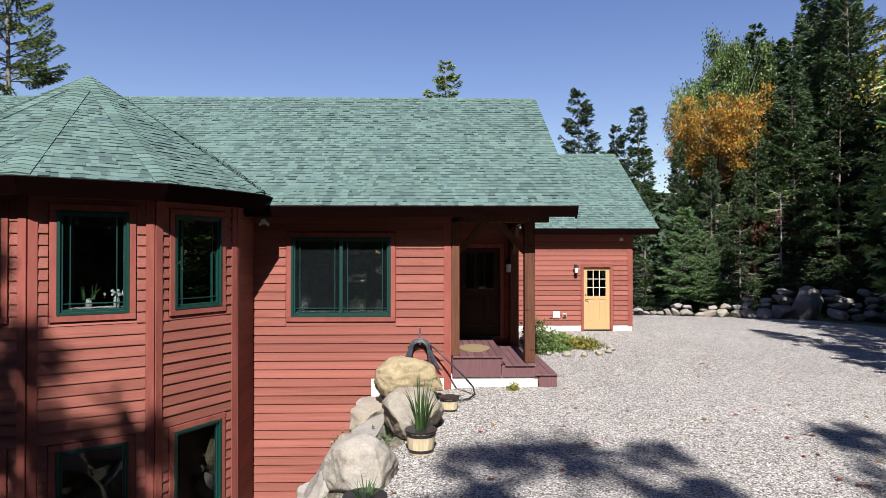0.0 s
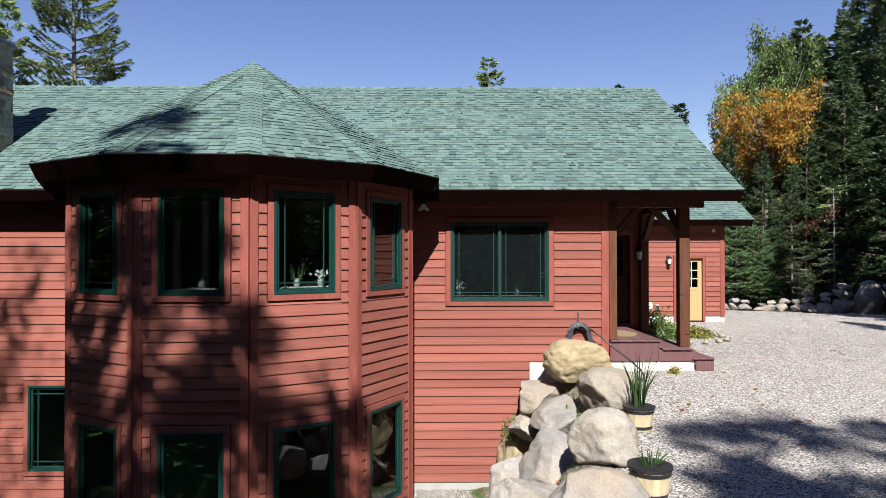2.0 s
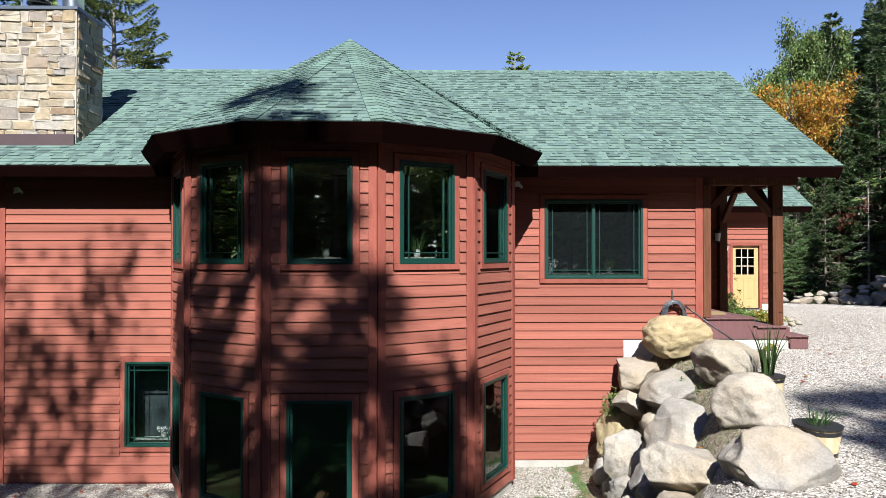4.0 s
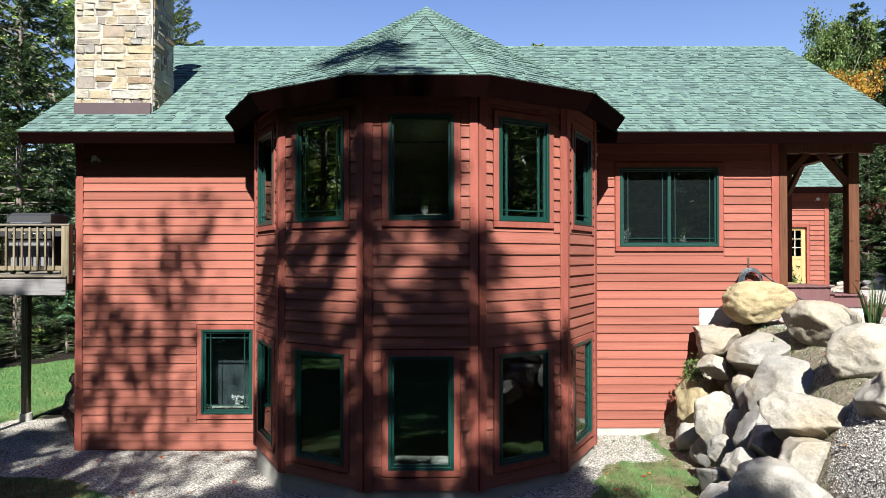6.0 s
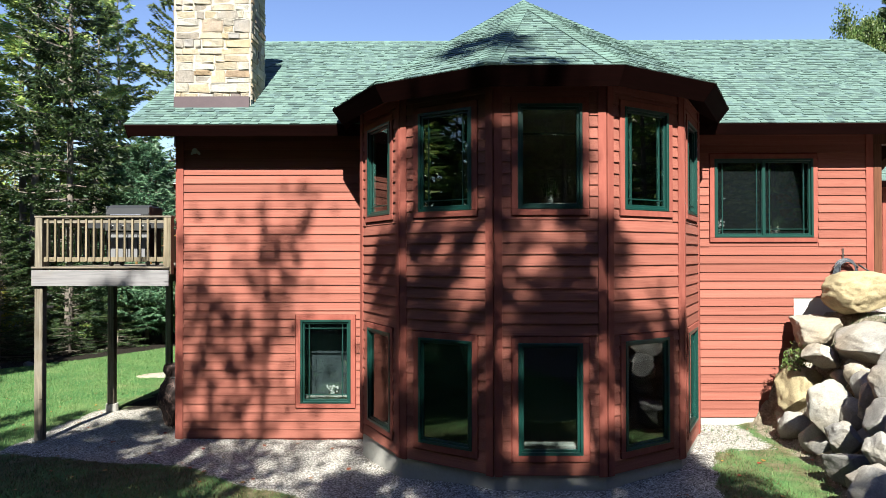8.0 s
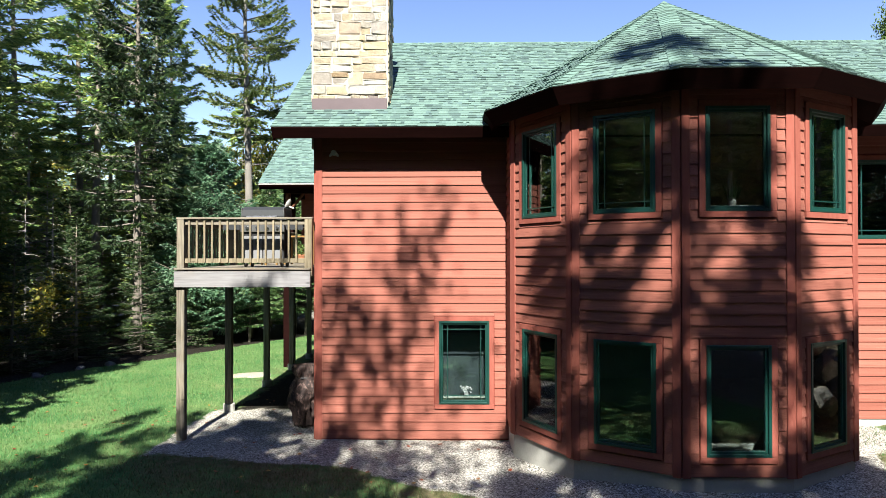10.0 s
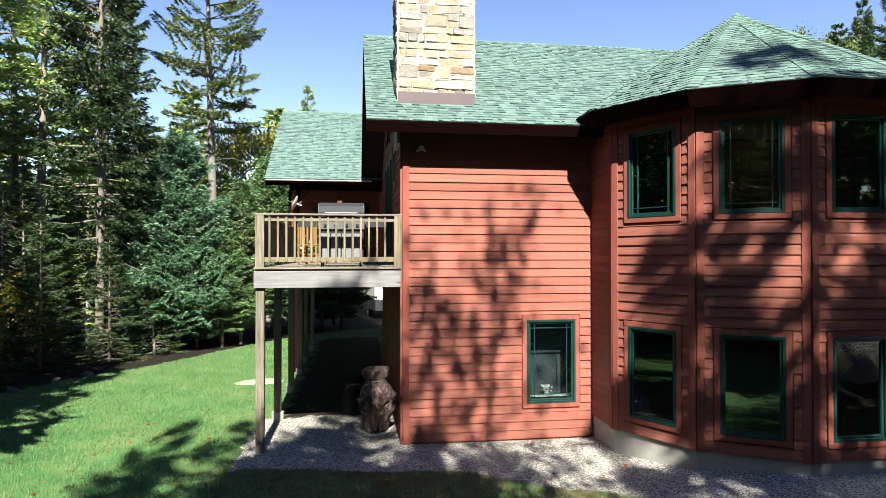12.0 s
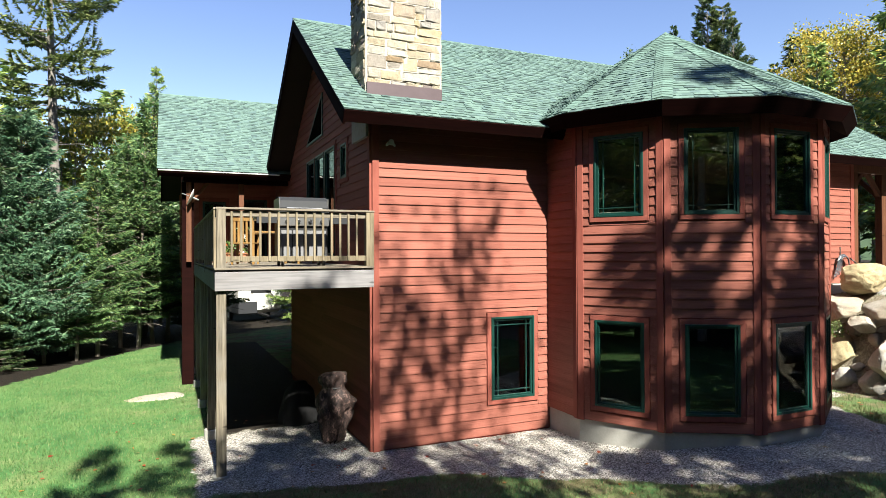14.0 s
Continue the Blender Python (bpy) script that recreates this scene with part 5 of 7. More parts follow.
def zone_masks(x, y):
    foot, crest = wall_line(min(y, 11.6))
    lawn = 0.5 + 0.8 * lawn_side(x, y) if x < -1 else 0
    lawn = min(lawn, 0.5 + 1.5 * (foot + 0.1 - x))
    if y < 2:
        lawn = min(lawn, 0.5 + 0.15 * (y + 4))
    # crushed stone border along the front and round the turret
    front = 10.8 - 0.6 * smooth(-16, -12.5, x) - 1.1 * smooth(-12.5, -10.3, x) - 1.75 * smooth(-10.6, -7.6, x) - 0.5 * smooth(-7.6, -6.0, x) + 3.3 * smooth(-4.7, -3.1, x)
    strip = 0.5 + 1.6 * (y - front)
    strip = min(strip, 0.5 + 2.0 * (x + 15.75), 0.5 + 2 * (15.2 - y), 0.5 + 2.0 * (-2.2 - x))
    if x < -12.9 and y > 11:
        strip = min(strip, 0.5 + 2.0 * (14.2 - y))
    brink = crest - 0.75 * smooth(7.2, 6.2, y)
    drive = min(0.5 + 1.8 * (x - brink + 0.05), 0.5 + 0.9 * (24 + 8 * smooth(4, 12, x) - y), 0.5 + 0.8 * (17.5 - x + 0.15 * (y - 18)), 0.5 + (y + 2))
    gravel = max(strip, drive)
    soil = min(0.5 + 1.8 * (x - foot + 0.1), 0.5 + 2.0 * (brink + 0.15 - x), 0.5 + 2 * (11.7 - y))
    # deck and rear wing footprint drops to near-black litter, painting their shade
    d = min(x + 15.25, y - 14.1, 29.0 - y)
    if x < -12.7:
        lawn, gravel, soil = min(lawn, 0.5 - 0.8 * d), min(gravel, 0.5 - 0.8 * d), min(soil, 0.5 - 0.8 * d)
    if x > 12:
        lawn = max(lawn, min(0.35 + 0.3 * (x - 15.5), 0.5 + 0.5 * (19.0 - x + 0.2 * (y - 18))))
    # thin dry turf in front of the crushed stone
    dry = smooth(2.6, 0.2, front - y) * smooth(-17.0, -14.5, x) * smooth(-1.5, -3.0, x)
    dry = max(dry, 1.0 * smooth(-4.6, -3.6, x) * smooth(6.5, 8.5, y))
    return [min(1.0, max(0.0, m)) for m in (lawn, gravel, soil, dry)]


xs, ys = graded(-900, 900, -24, 10, 0.28), graded(-500, 1200, 2.5, 24, 0.28)
verts = [(x, y, ground_height(x, y)) for y in ys for x in xs]
nx = len(xs)
faces = [(j * nx + i, j * nx + i + 1, (j + 1) * nx + i + 1, (j + 1) * nx + i) for j in range(len(ys) - 1) for i in range(nx - 1)]
me = bpy.data.meshes.new("ground")
me.from_pydata(verts, [], faces)
me.polygons.foreach_set("use_smooth", [True] * len(faces))
me.materials.append(M_GROUND)
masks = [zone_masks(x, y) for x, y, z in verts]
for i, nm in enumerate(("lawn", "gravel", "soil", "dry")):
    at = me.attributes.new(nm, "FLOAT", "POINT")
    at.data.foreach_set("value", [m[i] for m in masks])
tagged(new("ground", me), "lawn, crushed stone and forest litter around the house", "ground", kind="structure")

rng = np.random.default_rng(5)


def scatter(n, x0, x1, y0, y1, keep):
    out = []
    while len(out) < n:
        x, y = rng.uniform(x0, x1), rng.uniform(y0, y1)
        if keep(x, y):
            out.append((x, y, ground_height(x, y)))
    return np.array(out)


def inside_house(x, y):
    return (WEST - 0.05 < x < 2.1 and y > 11.55) or math.hypot(x - TOWER.x, y - TOWER.y) < 3.1 or (y > 19.9 and -15.8 < x < 6.7) or (0.3 < x < 2.45 and 11.5 < y < 15)


def blades(name, label, spots, h, w, mat, lean=0.5):
    """Grass blades as one object."""
    n = len(spots)
    a = rng.uniform(0, math.tau, n)
    hh = h * rng.uniform(0.5, 1.3, n)
    side = np.stack([np.cos(a), np.sin(a), np.zeros(n)], 1) * (w / 2)
    b = rng.uniform(0, math.tau, n)
    tip = spots + np.stack([np.cos(b) * hh * lean, np.sin(b) * hh * lean, hh], 1)
    v = np.concatenate([spots - side - [0, 0, 0.01], spots + side - [0, 0, 0.01], tip])
    i = np.arange(n)
    ob = new(name, tri_mesh(name, mat, v, np.stack([i, i + n, i + 2 * n], 1)))
    return tagged(ob, label, name, kind="stuff")


def on_lawn(x, y):
    m = zone_masks(x, y)
    return m[0] > 0.55 and m[1] < 0.42 and m[2] < 0.4 and rng.random() > 0.75 * m[3] and not inside_house(x, y)


spots = scatter(90000, -24, -2.2, 5.0, 29, on_lawn)
blades("grass", "short green lawn grass in autumn", spots, 0.055, 0.018, M_GRASS)
spots = scatter(9000, -17, -3, 5.0, 11, lambda x, y: zone_masks(x, y)[3] > 0.3 and zone_masks(x, y)[1] < 0.45 and not inside_house(x, y))
blades("dry_grass", "thin straw-coloured grass along the crushed stone", spots, 0.05, 0.016, M_STRAW, 0.8)


def pebbles(name, label, n, area, size, keep):
    p = scatter(n, *area, keep)
    o = np.array([(1, 0, 0), (-1, 0, 0), (0, 1, 0), (0, -1, 0), (0, 0, 1)], float)
    f = np.array([(0, 2, 4), (2, 1, 4), (1, 3, 4), (3, 0, 4)])
    s = size * rng.uniform(0.5, 1.5, (n, 1, 1)) * rng.uniform(0.6, 1.2, (n, 5, 1))
    a = rng.uniform(0, math.tau, n)
    c, d = np.cos(a)[:, None], np.sin(a)[:, None]
    q = o[None] * s * np.array([1, 0.75, 0.6])
    q = np.stack([q[..., 0] * c - q[..., 1] * d, q[..., 0] * d + q[..., 1] * c, q[..., 2]], 2) + p[:, None, :]
    fa = (np.arange(n)[:, None, None] * 5 + f[None]).reshape(-1, 3)
    ob = new(name, tri_mesh(name, M_PEBBLE, q.reshape(-1, 3), fa))
    return tagged(ob, label, "gravel", kind="stuff")


def on_gravel(x, y):
    m = zone_masks(x, y)
    return m[1] > 0.5 and m[2] < 0.5 and not inside_house(x, y)


pebbles("gravel", "loose grey crushed stone on the drive and by the walls", 28000, (-16, 9, 5.2, 15), 0.015, lambda x, y: on_gravel(x, y) and rng.random() < smooth(15.0, 9.5, y))
pebbles("bank_gravel", "small stones and grit on the boulder bank", 1800, (-3, 0.4, 5.0, 11.4), 0.009, lambda x, y: zone_masks(x, y)[2] > 0.4)
pebbles("gravel", "loose grey crushed stone further down the drive", 12000, (0, 15, 9, 26), 0.020, on_gravel)
# fallen leaves
lp = scatter(420, -22, 9, 5.2, 16, lambda x, y: not inside_house(x, y))
n = len(lp)
a, s = rng.uniform(0, math.tau, n), rng.uniform(0.02, 0.042, n)
lp[:, 2] += 0.012
q = np.stack([lp + np.stack([np.cos(a + t) * s * k, np.sin(a + t) * s * k, rng.uniform(0.0, 0.02, n)], 1) for t, k in ((0, 1.3), (1.2, 0.9), (2.5, 1.0), (3.8, 1.0), (5.1, 0.9))], 1)
fa = (np.arange(n)[:, None, None] * 5 + np.array([(0, 1, 2), (0, 2, 3), (0, 3, 4)])[None]).reshape(-1, 3)
tagged(new("fallen_leaves", tri_mesh("fallen_leaves", M_FALLEN, q.reshape(-1, 3), fa)), "scattered red and yellow fallen leaves", "leaves", kind="stuff")


# ---- boulders ----
M_EDGING = stone_mat("edging_stone", [(0.0, (0.06, 0.057, 0.054)), (1.0, (0.132, 0.126, 0.12))], scale=5, relief=0.5)
def boulder_mesh(name, size, seed, mat, cuts=13, rough=0.085, level=4, worn=0.0):
    """A block with broad worn faces and a fine uneven skin."""
    bm = bmesh.new()
    bmesh.ops.create_icosphere(bm, subdivisions=level, radius=1.0)
    r = random.Random(seed)
    planes = []
    for _ in range(cuts):
        d = Vector((r.gauss(0, 1), r.gauss(0, 1), r.gauss(0, 0.8))).normalized()
        planes.append((d, r.uniform(0.50, 0.84) + worn))
    off = Vector((r.uniform(-50, 50), r.uniform(-50, 50), r.uniform(-50, 50)))
    for v in bm.verts:
        p = v.co.copy()
        for d, h in planes:
            k = p.dot(d) - h
            if k > 0:
                p -= d * k * 0.95
        p *= 1 + rough * noise.fractal(p * 1.6 + off, 1.0, 2.0, 3) + 0.5 * rough * noise.fractal(p * 5 + off, 1.0, 2.0, 3)
        v.co = p
    for i in range(3):
        lo, hi = min(v.co[i] for v in bm.verts), max(v.co[i] for v in bm.verts)
        for v in bm.verts:
            v.co[i] = ((v.co[i] - lo) / (hi - lo) - 0.5) * size[i]
    me = bpy.data.meshes.new(name)
    bm.to_mesh(me)
    bm.free()
    me.polygons.foreach_set("use_smooth", [True] * len(me.polygons))
    me.materials.append(mat)
    return me


def boulder(x, y, z, size, seed, mat=None, turn=0.0, tilt=0.0, label="pale rounded granite boulder in the retaining bank", group="retaining bank boulders", level=4, worn=0.0):
    ob = new("boulder", boulder_mesh("boulder", size, seed, mat or M_BOULDER, level=level, worn=worn))
    ob.matrix_world = pose(x, y, z, 0, tilt, turn)
    return tagged(ob, label, "boulder", group)


boulder(-0.36, 10.86, 2.82, (1.22, 0.95, 0.80), 1, M_BOULDER_Y, 3, 0, "large sandy-yellow boulder below the hose bracket", level=5, worn=0.02)
boulder(-0.26, 9.23, 2.62, (0.95, 1.15, 0.74), 2, None, -8, 5, level=5, worn=0.06)
boulder(-0.80, 7.45, 2.44, (0.95, 0.88, 0.82), 33, None, 12, 0, "pale cream boulder with a smooth top", level=5, worn=0.10)
boulder(-1.24, 6.08, 2.12, (1.06, 1.0, 0.94), 34, M_BOULDER_G, 20, 0, "large rounded grey boulder beside the drive", level=5, worn=0.08)
boulder(-0.98, 10.98, 2.08, (0.80, 1.00, 0.66), 5, None, -8, level=5, worn=-0.05)
boulder(-0.92, 9.86, 2.06, (0.88, 1.50, 0.74), 6, M_BOULDER_W, -6, 4, "long flat-topped boulder with a crack across it", level=5, worn=-0.06)
boulder(-1.34, 8.30, 1.80, (0.74, 1.36, 1.0), 7, M_BOULDER_W, 16, 8, "tall slab-sided grey boulder leaning on the bank", level=5, worn=-0.06)
boulder(-1.66, 6.98, 1.78, (1.22, 0.95, 0.66), 8, None, 6, 2, "broad flat pale boulder", level=5)
boulder(-2.10, 6.62, 1.46, (0.66, 0.62, 0.52), 9, None, -5, level=5)
boulder(-2.62, 6.02, 1.26, (1.06, 0.95, 0.84), 35, M_BOULDER_W, 30, 0, "pale boulder at the end of the bank", level=5)
boulder(-1.72, 9.60, 1.12, (0.70, 0.66, 0.88), 10, M_BOULDER_W, 30, 12, "upright pale grey boulder at the foot of the bank", level=5)
boulder(-1.47, 8.92, 1.38, (0.46, 0.50, 0.60), 11, M_BOULDER_W, 10, level=5)
boulder(-1.88, 8.94, 0.80, (0.46, 0.5, 0.56), 12, M_BOULDER_G, 60, level=5)
boulder(-1.42, 10.85, 1.12, (0.76, 0.72, 0.88), 13, M_BOULDER_Y, 15, 0, "mossy sandy boulder against the red wall", level=5)
boulder(-1.36, 10.32, 1.80, (0.60, 0.58, 0.42), 14, None, 0, level=5)
boulder(-1.24, 9.62, 1.60, (0.30, 0.42, 0.42), 15, None, 30)
boulder(-1.86, 7.62, 1.30, (0.62, 0.6, 0.5), 16, M_BOULDER_G, 60, level=5)
boulder(-1.66, 9.90, 0.58, (0.54, 0.6, 0.55), 17, M_BOULDER_G, 80)
boulder(-2.12, 8.42, 0.56, (0.5, 0.6, 0.5), 18, M_BOULDER_G, 20)
boulder(-2.26, 7.55, 1.06, (0.42, 0.5, 0.5), 19, M_BOULDER_W, 110, level=5)
boulder(-1.66, 10.55, 0.52, (0.55, 0.6, 0.6), 20, M_BOULDER_G, 45)
boulder(-2.54, 7.35, 0.66, (0.52, 0.6, 0.6), 21, M_BOULDER_G, 5)
boulder(-1.44, 9.30, 0.98, (0.6, 0.7, 0.7), 22, M_BOULDER_G, 5)
boulder(-2.82, 6.75, 0.80, (0.7, 0.7, 0.66), 23, M_BOULDER_G, 50, level=5)
boulder(-3.22, 5.35, 0.95, (0.95, 0.9, 0.9), 25, None, 20, level=5)
boulder(-1.22, 9.25, 1.45, (0.5, 0.6, 0.55), 27, M_BOULDER_G, 66)
boulder(-1.80, 8.20, 1.30, (0.55, 0.5, 0.6), 29, M_BOULDER_G, 40)

rf = random.Random(31)
for k in range(46):
    yy = 4.6 + 6.7 * (k + rf.random()) / 46
    foot, crest = wall_line(yy)
    t = rf.uniform(0.18, 0.7)
    if yy < 7.0 and t > 0.5:
        continue
    xx = foot + (crest - foot) * t - 0.05
    s = rf.uniform(0.26, 0.5)
    boulder(xx, yy, ground_height(xx, yy) + 0.10 * s, (s, s * rf.uniform(0.8, 1.1), s * rf.uniform(0.7, 1.0)), 600 + k, rf.choice((M_BOULDER_G, M_BOULDER_G, M_BOULDER)), rf.uniform(0, 180), rf.uniform(-20, 20), "small weathered stone wedged between the boulders", "bank filler stones", 3)

# dry wall along the far side of the drive, rising to the east
r7 = random.Random(77)
x, y = 11.0, 33.6
k = 0
while x < 27:
    s = r7.uniform(0.7, 1.25) * min(0.86, 0.40 + 0.062 * max(0, x - 11))
    tall = 18.7 < x < 19.4
    z = ground_height(x, y)
    wide = s * r7.uniform(0.95, 1.35)
    high = s * r7.uniform(0.62, 0.85)
    if tall:
        wide, high = 1.55, 2.0
    boulder(x, y, z + 0.36 * high, (wide, s, high), 100 + k, r7.choice((M_BOULDER, M_BOULDER_G, M_BOULDER_G)), r7.uniform(-15, 15), r7.uniform(-6, 6), "angular boulder in the dry wall beyond the drive", "drive wall boulders", 3, -0.09)
    top = z + 0.84 * high
    for course in range(0 if tall else int(x > 13.2) + int(x > 16.2) + int(x > 19.5)):
        s2 = s * r7.uniform(0.5, 0.85)
        h2 = s2 * r7.uniform(0.5, 0.75)
        boulder(x + r7.uniform(-0.1, 0.35), y + 0.22 * (course + 1), top + 0.38 * h2, (s2 * 1.3, s2, h2), 200 + 7 * k + course, r7.choice((M_BOULDER, M_BOULDER_G, M_BOULDER_G)), r7.uniform(-15, 15), r7.uniform(-8, 8), "angular boulder in the dry wall beyond the drive", "drive wall boulders", 3, -0.09)
        top += 0.78 * h2
    step = wide * 0.86
    x += step * 0.947
    y -= step * 0.322
    k += 1
# edging stones of the lawn
pts = LAWN_EDGE[1:5]
for (ax, ay), (bx, by) in zip(pts, pts[1:]):
    L = math.hypot(bx - ax, by - ay)
    d = 0.0
    while d < L:
        s = r7.uniform(0.18, 0.55)
        px, py = ax + (bx - ax) * d / L + r7.uniform(-0.15, 0.05), ay + (by - ay) * d / L + r7.uniform(-0.1, 0.1)
        boulder(px, py, ground_height(px, py) + 0.02, (s, s * 0.8, s * 0.55), 300 + k, M_EDGING, r7.uniform(0, 180), 0, "small grey edging stone between lawn and woods", "lawn edging stones", 2)
        d += s * r7.uniform(1.2, 4.5)
        k += 1
boulder(-16.5, 18.7, -0.2, (1.5, 1.1, 0.16), 400, M_BOULDER, 10, 0, "flat pale stone slab in the lawn", "", 3)

# ---- deck on the west side ----
deck = thing("wooden_deck", "raised weathered timber deck with baluster railing", "deck", kind="structure")
DX0, DX1, DY0, DY1, DZ = -15.46, -12.90, 11.42, 22.2, 3.30
for k, yy in enumerate((11.50, 14.0, 16.9, 19.6, 22.0, 25.2)):
    zb = ground_height(-15.38, yy) - 0.15
    part("post", Geo().box(-15.46, yy - 0.07, zb, -15.31, yy + 0.07, 2.93, 0.008), M_PTPOST, deck)
    part("footing", Geo().lathe([(0.14, -0.2), (0.13, 0.18 if k else 0.04)], 14, (-15.385, yy, zb + 0.15)), M_CONCRETE, deck)
part("rim_beam", Geo().box(DX0 - 0.025, DY0 - 0.05, 2.93, DX1, DY0 - 0.005, 3.23, 0.006), M_BEAM, deck, "pale grey weathered rim board")
part("rim_beam", Geo().box(DX0 - 0.025, DY0 - 0.005, 2.93, DX0 + 0.03, 25.4, 3.23, 0.006), M_BEAM, deck)
yy = DY0 + 0.4
while yy < DY1:
    part("joist", Geo().box(DX0 + 0.05, yy, 3.0, DX1, yy + 0.04, 3.26), M_PT, deck)
    yy += 0.41
k = 0
yy = DY0 - 0.04
while yy < DY1 - 0.1:
    part("deck_board", Geo().box(DX0 - 0.03, yy, 3.262, DX1, yy + 0.138, 3.295, 0.003), M_PT, deck)
    yy += 0.144


def railing(name, label, p, q):
    """Posts, two rails, a cap and balusters from p to q at deck level."""
    m, L = face_frame(p, q)
    m = Matrix.Translation((0, 0, 3.295)) @ m
    rl = thing(name, label, "railing", m, kind="structure")
    n = max(1, round(L / 2.4))
    for i in range(n + 1):
        x = L * i / n
        part("rail_post", Geo().box(x - 0.07, -0.07, -0.15, x + 0.07, 0.07, 0.925, 0.006), M_PTNEW if i == n else M_PTPOST, rl)
    part("top_cap", Geo().box(-0.08, -0.075, 0.925, L + 0.08, 0.075, 0.96, 0.005), M_PT, rl)
    part("top_rail", Geo().box(0.07, -0.02, 0.82, L - 0.07, 0.02, 0.91, 0.004), M_PT, rl)
    part("bottom_rail", Geo().box(0.07, -0.02, 0.09, L - 0.07, 0.02, 0.18, 0.004), M_PTNEW, rl)
    x = 0.16
    while x < L - 0.12:
        part("baluster", Geo().box(x - 0.018, -0.052, 0.10, x + 0.018, -0.02, 0.90, 0.003), M_PTNEW, rl)
        x += 0.146
    return rl


railing("railing_south", "weathered baluster railing at the end of the deck", (DX0 + 0.075, DY0 + 0.072), (DX1 - 0.05, DY0 + 0.072))
railing("railing_west", "weathered baluster railing along the deck", (DX0 + 0.04, 19.9), (DX0 + 0.04, DY0 + 0.2))


def gas_grill(m):
    g = thing("gas_grill", "large steel and grey gas grill with closed lid on the deck", "grill", m)
    part("cabinet", Geo().box(-0.42, -0.26, 0.12, 0.42, 0.26, 0.82, 0.01), M_BLACK, g)
    for x in (-0.40, -0.20, 0.0, 0.20):
        part("cabinet_door", Geo().box(x + 0.01, -0.28, 0.16, x + 0.19, -0.26, 0.62, 0.006), M_GREYDOOR, g)
    panel = part("control_panel", Geo().box(-0.44, -0.31, 0.70, 0.44, -0.25, 0.86, 0.01), M_STEEL, g)
    for x in (-0.3, -0.1, 0.1, 0.3):
        part("knob", Geo().tube([(x, -0.31, 0.78), (x, -0.345, 0.78)], 0.028, 10), M_BLACK, panel)
    prof = [(-0.30, 0.86), (-0.31, 1.02), (-0.26, 1.14), (-0.14, 1.21), (0.10, 1.22), (0.27, 1.12), (0.29, 0.86)]
    ge = Geo().add([(-0.42, y, z) for y, z in prof] + [(0.42, y, z) for y, z in prof], [tuple(range(7))[::-1], tuple(range(7, 14))] + [(i, i + 1, i + 8, i + 7) for i in range(6)])
    lid = part("lid", ge, M_GREYPANEL, g, "grey enamelled lid")
    for x in (-0.42, 0.42):
        part("lid_end", Geo().box(x - 0.012, -0.29, 0.87, x + 0.012, 0.27, 1.18, 0.004), M_STEEL, lid)
    part("lid_handle", Geo().tube([(-0.3, -0.31, 1.0), (-0.3, -0.36, 1.0), (0.3, -0.36, 1.0), (0.3, -0.31, 1.0)], 0.013, 8), M_STEEL, lid)
    for s in (-1, 1):
        shelf = part("side_shelf", Geo().box(s * 0.44, -0.26, 0.80, s * 0.80, 0.24, 0.86, 0.01), M_STEEL, g)
        part("shelf_trim", Geo().box(s * 0.46, -0.28, 0.74, s * 0.80, -0.26, 0.85, 0.004), M_GREYPANEL, shelf)
        for y in (-0.2, 0.2):
            part("caster", Geo().tube([(s * 0.36 - 0.02, y, 0.06), (s * 0.36 + 0.02, y, 0.06)], 0.06, 12), M_BLACK, g)
    return g


gas_grill(Matrix.Translation((-13.98, 12.25, 3.297)))


def patio_chair(m):
    c = thing("deck_chair", "honey-coloured wooden chair on the deck", "chair", m, group="deck chairs")
    part("seat", Geo().box(-0.24, -0.24, 0.42, 0.24, 0.24, 0.45, 0.006), M_HONEY, c)
    for x in (-0.21, 0.21):
        part("leg", Geo().box(x - 0.02, -0.23, 0, x + 0.02, -0.19, 0.62, 0.003), M_HONEY, c)
        part("leg", Geo().box(x - 0.02, 0.19, 0, x + 0.02, 0.23, 0.92, 0.003), M_HONEY, c)
        part("armrest", Geo().box(x - 0.035, -0.25, 0.62, x + 0.035, 0.22, 0.645, 0.003), M_HONEY, c)
    for k in range(5):
        x = -0.16 + k * 0.08
        part("back_slat", Geo().box(x - 0.022, 0.195, 0.46, x + 0.022, 0.215, 0.90, 0.003), M_HONEY, c)
    part("back_rail", Geo().box(-0.21, 0.19, 0.88, 0.21, 0.225, 0.95, 0.004), M_HONEY, c)


patio_chair(pose(-14.7, 14.4, 3.297, 0, 0, 160))
patio_chair(pose(-13.5, 14.9, 3.297, 0, 0, -150))
tb = thing("deck_table", "low honey-coloured wooden table on the deck", "table", Matrix.Translation((-14.0, 15.6, 3.297)))
part("tabletop", Geo().box(-0.5, -0.4, 0.68, 0.5, 0.4, 0.72, 0.006), M_HONEY, tb)
for x in (-0.44, 0.44):
    for y in (-0.34, 0.34):
        part("leg", Geo().box(x - 0.03, y - 0.03, 0, x + 0.03, y + 0.03, 0.68, 0.004), M_HONEY, tb)

# potted flowers by the rail at the back of the deck
rp2 = random.Random(64)
